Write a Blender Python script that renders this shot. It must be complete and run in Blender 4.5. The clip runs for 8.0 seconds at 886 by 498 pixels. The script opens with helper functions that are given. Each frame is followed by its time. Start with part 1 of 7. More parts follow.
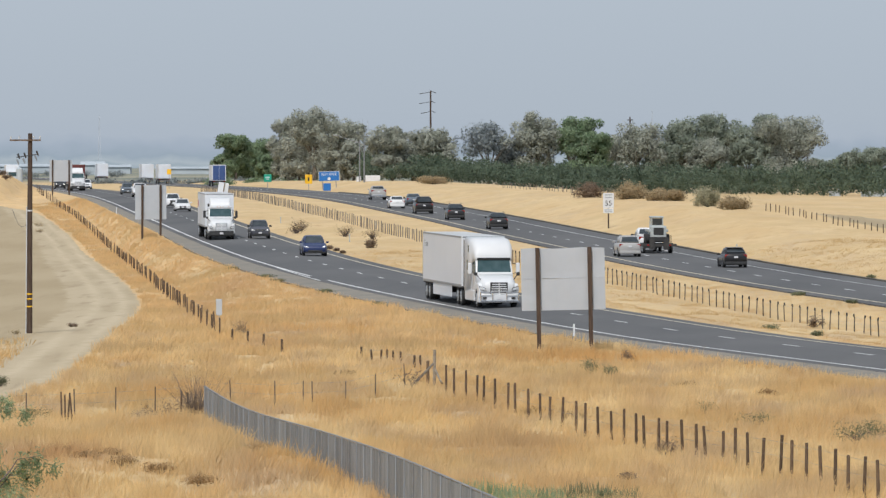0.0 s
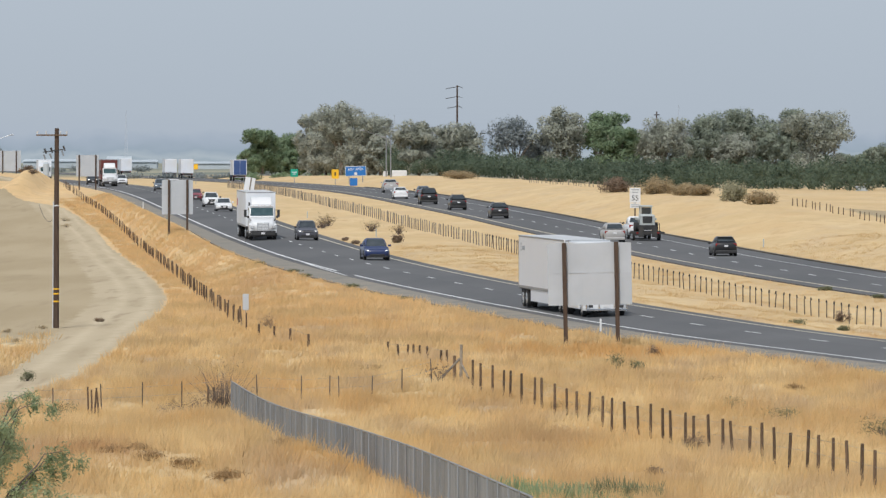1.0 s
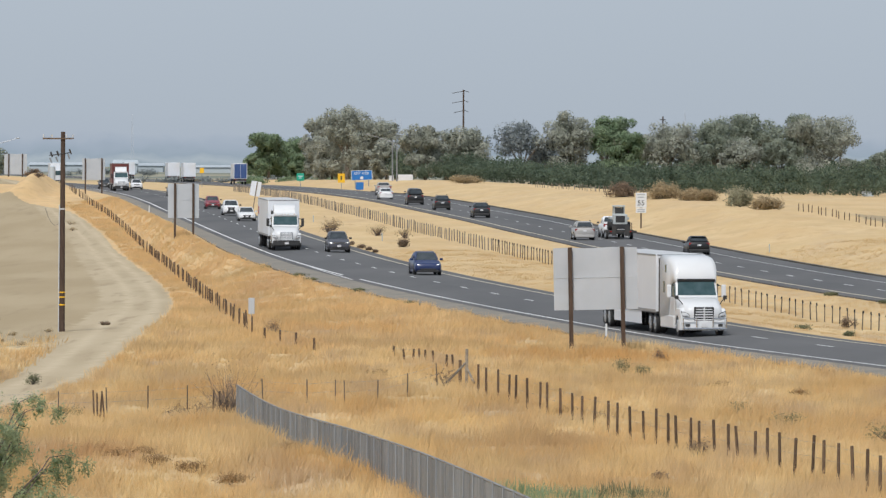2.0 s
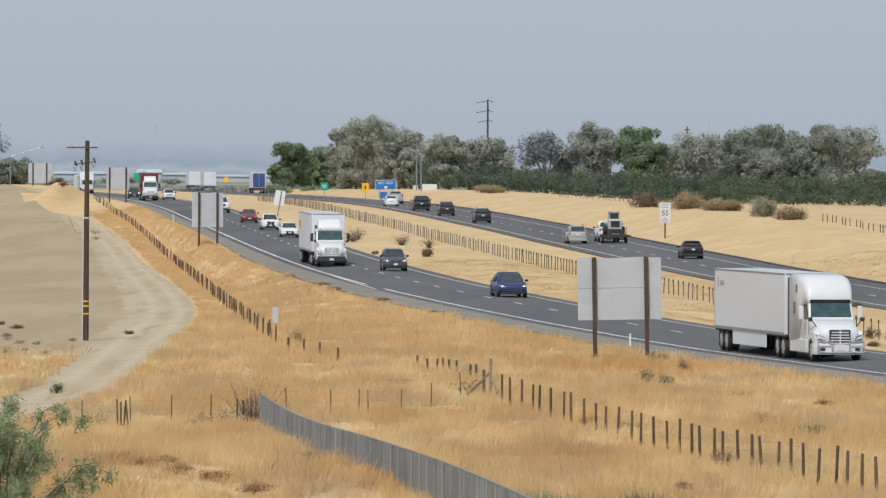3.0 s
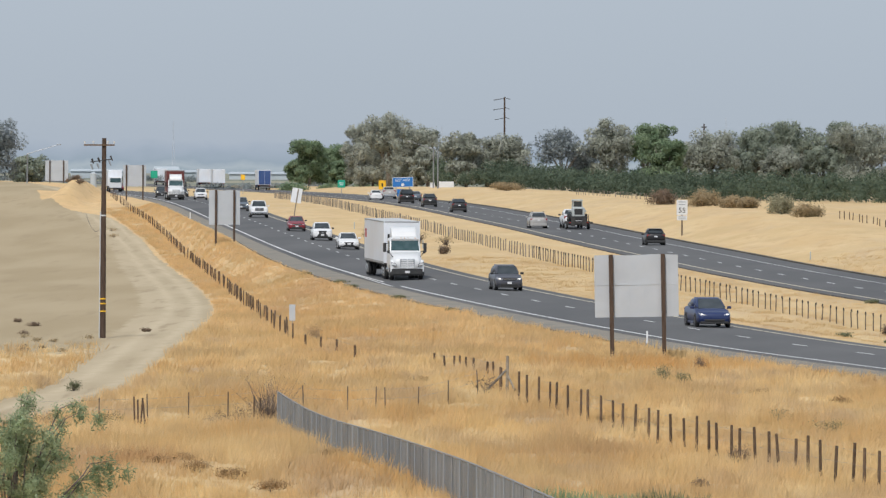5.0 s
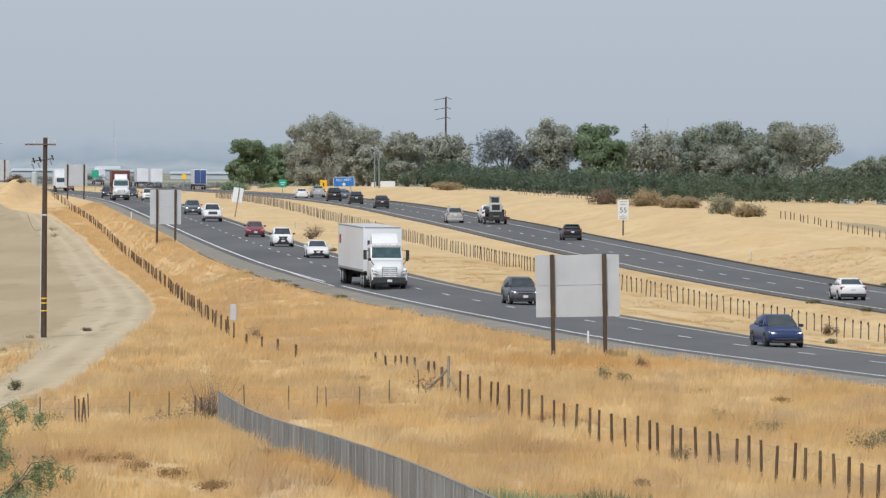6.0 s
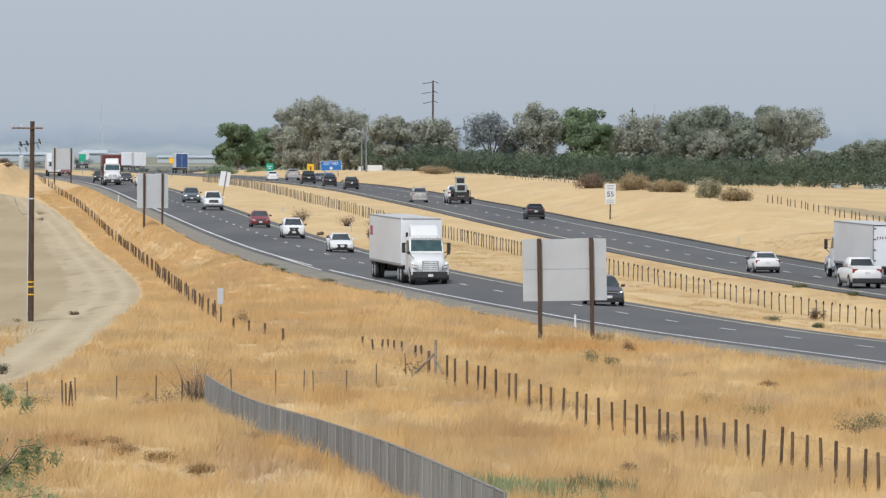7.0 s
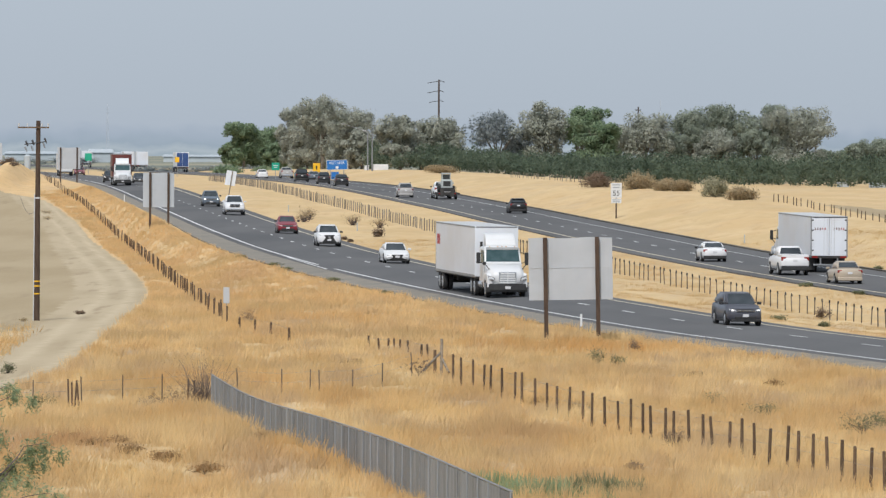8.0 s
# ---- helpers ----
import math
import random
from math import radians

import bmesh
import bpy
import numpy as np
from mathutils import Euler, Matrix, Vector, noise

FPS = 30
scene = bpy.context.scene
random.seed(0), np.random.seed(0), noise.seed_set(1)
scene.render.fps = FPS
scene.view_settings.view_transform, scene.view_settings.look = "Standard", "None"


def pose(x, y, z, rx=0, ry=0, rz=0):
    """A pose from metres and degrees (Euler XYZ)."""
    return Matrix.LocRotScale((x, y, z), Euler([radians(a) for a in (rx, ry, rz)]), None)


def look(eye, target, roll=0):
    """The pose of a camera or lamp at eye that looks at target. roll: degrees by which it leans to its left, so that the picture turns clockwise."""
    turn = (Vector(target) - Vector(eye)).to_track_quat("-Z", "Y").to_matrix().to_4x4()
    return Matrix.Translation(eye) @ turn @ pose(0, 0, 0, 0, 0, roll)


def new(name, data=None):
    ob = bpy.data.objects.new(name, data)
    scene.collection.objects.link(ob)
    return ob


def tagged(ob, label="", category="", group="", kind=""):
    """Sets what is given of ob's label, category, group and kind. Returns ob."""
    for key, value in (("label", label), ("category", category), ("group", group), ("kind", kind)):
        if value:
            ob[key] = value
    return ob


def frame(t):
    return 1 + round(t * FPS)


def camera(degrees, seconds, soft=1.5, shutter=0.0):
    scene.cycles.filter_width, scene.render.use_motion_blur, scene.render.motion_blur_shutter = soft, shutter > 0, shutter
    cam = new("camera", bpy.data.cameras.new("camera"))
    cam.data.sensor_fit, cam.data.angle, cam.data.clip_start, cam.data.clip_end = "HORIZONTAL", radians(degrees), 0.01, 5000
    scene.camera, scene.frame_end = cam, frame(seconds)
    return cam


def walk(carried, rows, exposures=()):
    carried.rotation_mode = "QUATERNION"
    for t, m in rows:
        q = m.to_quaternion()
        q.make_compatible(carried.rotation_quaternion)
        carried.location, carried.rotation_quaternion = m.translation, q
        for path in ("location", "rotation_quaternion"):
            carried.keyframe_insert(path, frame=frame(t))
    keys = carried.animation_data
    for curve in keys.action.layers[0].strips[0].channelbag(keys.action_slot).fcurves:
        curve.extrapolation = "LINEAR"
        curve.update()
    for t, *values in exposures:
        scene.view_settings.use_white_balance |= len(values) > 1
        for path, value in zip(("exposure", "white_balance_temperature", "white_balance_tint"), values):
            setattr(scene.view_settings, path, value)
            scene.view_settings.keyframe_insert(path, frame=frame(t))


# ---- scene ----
# camera: a long lens held by hand on one spot, high over the road
EYE_Z = 9.5
cam = camera(7.0, 8.0, soft=1.35)
TURNS = (
    (0, 0.0, -0.6973, 0.0), (0.2, 0.06, -0.7143, -0.005), (0.5, 0.138, -0.7327, -0.0125), (0.8, 0.1897, -0.7411, -0.0086),
    (1, 0.2104, -0.7379, -0.0059), (1.2, 0.2248, -0.7232, 0.0235), (2.3, 0.2771, -0.6827, 0.1856), (2.5, 0.299, -0.6563, 0.2151),
    (2.8, 0.3721, -0.6334, 0.236), (3, 0.4472, -0.6276, 0.25), (3.2, 0.5462, -0.6289, 0.2476), (3.5, 0.7324, -0.6402, 0.2441),
    (3.7, 0.8235, -0.6379, 0.2399), (4, 0.8356, -0.6414, 0.2336), (4.2, 0.7879, -0.6379, 0.2304), (5.3, 0.4754, -0.6513, 0.2126),
    (5.5, 0.3772, -0.649, 0.2094), (5.7, 0.2626, -0.6468, 0.2339), (6, 0.1153, -0.6492, 0.2706), (6.2, 0.0448, -0.6557, 0.2825),
    (6.5, 0.0131, -0.6928, 0.3003), (6.7, 0.0176, -0.7227, 0.2988), (7, 0.0126, -0.7757, 0.2964), (7.2, 0.0177, -0.8144, 0.2941),
    (7.5, 0.0548, -0.8401, 0.2907), (8, 0.0599, -0.7832, 0.2684),
)
walk(cam, [(t, pose(0, 0, EYE_Z, 90 + tilt, 0, turn) @ pose(0, 0, 0, 0, 0, lean)) for t, turn, tilt, lean in TURNS],
     exposures=((0, 0.12), (1.2, 0.13), (2.3, 0.08), (3.0, 0.06), (4.2, 0.07), (5.3, 0.13), (6.0, 0.16), (8.0, 0.15)))

# light: a high sun behind the camera, hazy sky
SUN_EL, SUN_AZ = 50.0, 197.0          # degrees; azimuth clockwise from +y
world = bpy.data.worlds.new("world")
scene.world = world
world.use_nodes = True
wn, wl = world.node_tree.nodes, world.node_tree.links
sky = wn.new("ShaderNodeTexSky")
sky.sky_type, sky.sun_disc = "NISHITA", False
sky.sun_elevation, sky.sun_rotation = radians(SUN_EL), radians(SUN_AZ)
sky.dust_density, sky.air_density, sky.ozone_density = 1.5, 1.0, 2.0
grey = wn.new("ShaderNodeHueSaturation")
grey.inputs["Saturation"].default_value = 0.45
tint = wn.new("ShaderNodeMix")
tint.data_type, tint.blend_type = "RGBA", "MULTIPLY"
tint.inputs["Factor"].default_value = 1.0
tint.inputs["B"].default_value = (0.86, 0.95, 1.12, 1)
wl.new(sky.outputs[0], grey.inputs["Color"])
wl.new(grey.outputs[0], tint.inputs["A"])
haze = wn.new("ShaderNodeMix")          # summer haze lies over the clear sky
haze.data_type = "RGBA"
haze.inputs["Factor"].default_value = 0.75
haze.inputs["B"].default_value = (4.45, 5.1, 5.9, 1)
wl.new(tint.outputs["Result"], haze.inputs["A"])
wl.new(haze.outputs["Result"], wn["Background"].inputs["Color"])
wn["Background"].inputs["Strength"].default_value = 0.10
sun = new("sun", bpy.data.lights.new("sun", "SUN"))
sun.data.energy, sun.data.angle, sun.data.color = 2.8, radians(2.5), (1.0, 0.965, 0.92)
az, el = radians(SUN_AZ), radians(SUN_EL)
sun.matrix_world = look((math.sin(az) * math.cos(el) * 50, math.cos(az) * math.cos(el) * 50, math.sin(el) * 50 + 20), (0, 0, 20))


# ---- plan: x to the right, y ahead; offsets are metres to the right of the near road's lane line ----
def smooth_line(knots):
    """A smooth function through (place, value) knots."""
    kx, ky = np.array(knots, float).T
    slope = np.gradient(ky, kx)

    def value(q):
        q = np.clip(np.asarray(q, float), kx[0], kx[-1])
        i = np.clip(np.searchsorted(kx, q) - 1, 0, len(kx) - 2)
        h = kx[i + 1] - kx[i]
        t = (q - kx[i]) / h
        return ((2 * t**3 - 3 * t * t + 1) * ky[i] + (t**3 - 2 * t * t + t) * h * slope[i]
                + (3 * t * t - 2 * t**3) * ky[i + 1] + (t**3 - t * t) * h * slope[i + 1])
    return value


def step(a, b, q):
    t = np.clip((np.asarray(q, float) - a) / (b - a), 0, 1)
    return t * t * (3 - 2 * t)


road_x = smooth_line([(-400, 155), (60, 71), (150, 52.5), (250, 35.2), (337, 19.6), (366, 14.35), (410, 7.45), (482, -2.54), (555, -10.2), (627, -16.25),
                      (700, -21.7), (758, -26.2), (816, -30.65), (929, -39), (1124, -53.3), (1300, -69.5), (1500, -91), (2000, -150), (5000, -520)])
road_z = smooth_line([(-400, 0.4), (300, 0.42), (340, 0.46), (366, 0.51), (410, 0.77), (482, 1.32), (555, 1.8), (627, 2.29), (700, 2.73), (758, 3.21),
                      (816, 3.62), (929, 4.35), (1124, 4.65), (1500, 4.8), (5000, 4.5)])
left_z = smooth_line([(-400, 1.2), (150, 1.2), (181, 1.03), (199, 0.8), (238, 0.25), (280, 0.5), (400, 0.5), (600, 0.45), (700, 0.6), (800, 1.6), (880, 2.7), (930, 3.3), (1020, 4.9), (1200, 6.2), (1500, 6.2), (5000, 4.5)])
left_fence_x = smooth_line([(-400, 45), (368, -11.3), (491, -18.9), (700, -31.9), (860, -43.3), (1020, -56.8), (1200, -72.5), (2000, -165), (5000, -535)])
right_rise = smooth_line([(-400, 1.2), (500, 1.2), (620, 1.35), (700, 2.0), (800, 1.8), (950, 1.2), (1150, 1.5), (1500, 0.6), (5000, 0.0)])
ROAD_B = 29.5


def slat_fence_x(y):
    return -8.4 + 0.0917 * (256 - np.asarray(y, float))


CREST = 52.0


far_dip = smooth_line([(-400, -0.5), (400, -0.5), (500, -0.42), (560, -0.3), (640, -0.12), (720, 0.0), (1000, 0.0), (5000, 0.0)])


def surface_z(y, off):
    """Height of the road formation; the far carriageway lies lower close by."""
    return road_z(y) + far_dip(y) * step(10, 22, off)


def crown(off):
    """Fall of the near road to both sides of its lane line; nothing on the far road."""
    off = np.asarray(off, float)
    left = -0.042 * np.clip(-off, 0, 6.5) * (1 - step(6.5, 13, -off))
    right = -0.025 * np.clip(off, 0, 5.5) * (1 - step(5.5, 9, off))
    return left + right


def field_drop(x, y):
    """How far the tilled field behind the right bank falls below the bank's top."""
    return right_rise(y) * step(CREST + 3, CREST + 24, np.asarray(x, float) - road_x(y))


def ground_z(x, y):
    """Height of the ground at x, y (arrays or numbers)."""
    x, y = np.asarray(x, float), np.asarray(y, float)
    off = x - road_x(y)
    z = surface_z(y, off) - 0.03 + crown(off)
    # the median dips a little
    z = z - (0.72 - step(400, 520, y) * 0.70) * step(6.0, 10.5, off) * (1 - step(18, 23.5, off))
    # bank and field to the right
    rise = right_rise(y)
    z = z + rise * step(ROAD_B + 6.5, CREST - 4, off) - field_drop(x, y) - 0.25 * np.exp(-((off - ROAD_B - 7.2) / 1.2) ** 2)
    # low land to the left, with a hump of grass before the slatted fence
    edge = left_fence_x(y) - road_x(y)
    far = step(540, 640, y)      # far along, the fence stands at the foot of a wider bank
    lo = np.minimum(edge + 1.5, -8.0) * (1 - far) + (edge + 0.2) * far
    hi = np.maximum(-6.5 * (1 - far) + (edge + 2.7) * far, lo + 0.8)
    w = 1 - step(lo, hi, off)
    z = z + 0.30 * step(600, 720, y) * np.exp(-((off + 7.0) / 1.1) ** 2)
    z = z * (1 - w) + left_z(y) * w
    z = z + 2.7 * np.exp(-((x + 61.8) / 2.3) ** 2 - ((y - 1015) / 40) ** 2)
    d = slat_fence_x(y) - x
    z = z + 0.55 * step(0.15, 1.4, d) * (1 - step(13, 19, d)) * step(178, 197, y) * (1 - step(236, 254, y))
    return z


def rough_z(x, y):
    """Small unevenness of the grassland, away from the roads."""
    off = x - road_x(y)
    wild = (1 - step(-8.5, -6.6, off)) + step(6, 8, off) * (1 - step(21, 23, off)) + step(38.5, 42, off)
    return wild


def part(name, bm, material, parent=None, label="", smooth=False):
    """Links a bmesh as one mesh object under a thing or a part."""
    mesh = bpy.data.meshes.new(name)
    bm.to_mesh(mesh)
    bm.free()
    for m in material if isinstance(material, (list, tuple)) else [material]:
        mesh.materials.append(m)
    if smooth:
        mesh.shade_smooth()
    ob = new(name, mesh)
    ob.parent = parent
    return tagged(ob, label)


def part_data(name, mesh, material, parent=None, label=""):
    if material is not None and not mesh.materials:
        mesh.materials.append(material)
    ob = new(name, mesh)
    ob.parent = parent
    return tagged(ob, label)


def thing(name, label, category, group="", m=None):
    ob = new(name)
    if m is not None:
        ob.matrix_basis = m
    return tagged(ob, label, category, group)


def add_box(bm, x0, x1, y0, y1, z0, z1, bevel=0.0, mat=0):
    """A box, its edges bevelled where asked."""
    vs = [bm.verts.new((x, y, z)) for z in (z0, z1) for y in (y0, y1) for x in (x0, x1)]
    fs = [bm.faces.new([vs[i] for i in f]) for f in ((0, 2, 3, 1), (4, 5, 7, 6), (0, 1, 5, 4), (2, 6, 7, 3), (0, 4, 6, 2), (1, 3, 7, 5))]
    for f in fs:
        f.material_index = mat
    if bevel:
        edges = list({e for f in fs for e in f.edges})
        bmesh.ops.bevel(bm, geom=edges, offset=bevel, segments=2, affect="EDGES", profile=0.5)
    return vs


def add_tube(bm, a, b, r0, r1=None, n=10, mat=0):
    """A tapered round bar from a to b."""
    a, b = Vector(a), Vector(b)
    r1 = r0 if r1 is None else r1
    q = (b - a).to_track_quat("Z", "Y")
    rings = []
    for c, r in ((a, r0), (b, r1)):
        rings.append([bm.verts.new(c + q @ Vector((math.cos(k * math.tau / n) * r, math.sin(k * math.tau / n) * r, 0))) for k in range(n)])
    for k in range(n):
        bm.faces.new((rings[0][k], rings[0][(k + 1) % n], rings[1][(k + 1) % n], rings[1][k])).material_index = mat
    bm.faces.new(rings[0][::-1]).material_index = mat
    bm.faces.new(rings[1]).material_index = mat


def box_part(name, material, parent, x0, x1, y0, y1, z0, z1, bevel=0.0, label=""):
    bm = bmesh.new()
    add_box(bm, x0, x1, y0, y1, z0, z1, bevel)
    return part(name, bm, material, parent, label)


def tube_part(name, material, parent, a, b, r0, r1=None, n=10, label=""):
    bm = bmesh.new()
    add_tube(bm, a, b, r0, r1, n)
    return part(name, bm, material, parent, label)


# ---- materials ----
def shader(name, color, color2=None, scale=4.0, rough=0.8, bump=0.0, metal=0.0, detail=5.0, bump_scale=None, coat=0.0, spread=(0.35, 0.65), color3=None, scale3=0.3,
           space="Object", random_tone=0.0, stretch=None):
    """A principled material with two scales of variation and fine relief."""
    m = bpy.data.materials.new(name)
    m.use_nodes = True
    n, l = m.node_tree.nodes, m.node_tree.links
    b = n["Principled BSDF"]
    b.inputs["Roughness"].default_value = rough
    b.inputs["Metallic"].default_value = metal
    b.inputs["Coat Weight"].default_value = coat
    b.inputs["Coat Roughness"].default_value = 0.08
    co = n.new("ShaderNodeTexCoord")
    src = co.outputs["Object"]
    if space == "World":
        src = n.new("ShaderNodeNewGeometry").outputs["Position"]
    if stretch:
        mp = n.new("ShaderNodeMapping")
        mp.inputs["Scale"].default_value = stretch
        l.new(src, mp.inputs["Vector"])
        src = mp.outputs["Vector"]

    def noise_at(s, d=detail):
        t = n.new("ShaderNodeTexNoise")
        t.inputs["Scale"].default_value, t.inputs["Detail"].default_value = s, d
        l.new(src, t.inputs["Vector"])
        return t.outputs["Fac"]

    def mixed(a, c, fac):
        k = n.new("ShaderNodeMix")
        k.data_type = "RGBA"
        l.new(fac, k.inputs["Factor"])
        if isinstance(a, tuple):
            k.inputs["A"].default_value = (*a, 1)
        else:
            l.new(a, k.inputs["A"])
        k.inputs["B"].default_value = (*c, 1)
        return k.outputs["Result"]

    def ramp(fac, lo, hi):
        k = n.new("ShaderNodeMapRange")
        k.inputs["From Min"].default_value, k.inputs["From Max"].default_value = lo, hi
        l.new(fac, k.inputs["Value"])
        return k.outputs["Result"]

    out = color
    if color2:
        out = mixed(out, color2, ramp(noise_at(scale), *spread))
    if color3:
        out = mixed(out, color3, ramp(noise_at(scale3, 4), 0.48, 0.68))
    if random_tone:
        info = n.new("ShaderNodeObjectInfo")
        hsv = n.new("ShaderNodeHueSaturation")
        k = n.new("ShaderNodeMapRange")
        k.inputs["To Min"].default_value, k.inputs["To Max"].default_value = 1 - random_tone, 1 + random_tone
        l.new(info.outputs["Random"], k.inputs["Value"])
        l.new(k.outputs["Result"], hsv.inputs["Value"])
        if isinstance(out, tuple):
            hsv.inputs["Color"].default_value = (*out, 1)
        else:
            l.new(out, hsv.inputs["Color"])
        out = hsv.outputs["Color"]
    if isinstance(out, tuple):
        b.inputs["Base Color"].default_value = (*out, 1)
    else:
        l.new(out, b.inputs["Base Color"])
    if bump:
        k = n.new("ShaderNodeBump")
        k.inputs["Strength"].default_value, k.inputs["Distance"].default_value = 1.0, bump
        l.new(noise_at(bump_scale or scale * 4), k.inputs["Height"])
        l.new(k.outputs["Normal"], b.inputs["Normal"])
    return m


def glowing(name, color, strength):
    m = bpy.data.materials.new(name)
    m.use_nodes = True
    b = m.node_tree.nodes["Principled BSDF"]
    b.inputs["Base Color"].default_value = (*color, 1)
    b.inputs["Emission Color"].default_value = (*color, 1)
    b.inputs["Emission Strength"].default_value = strength
    b.inputs["Roughness"].default_value = 0.2
    return m


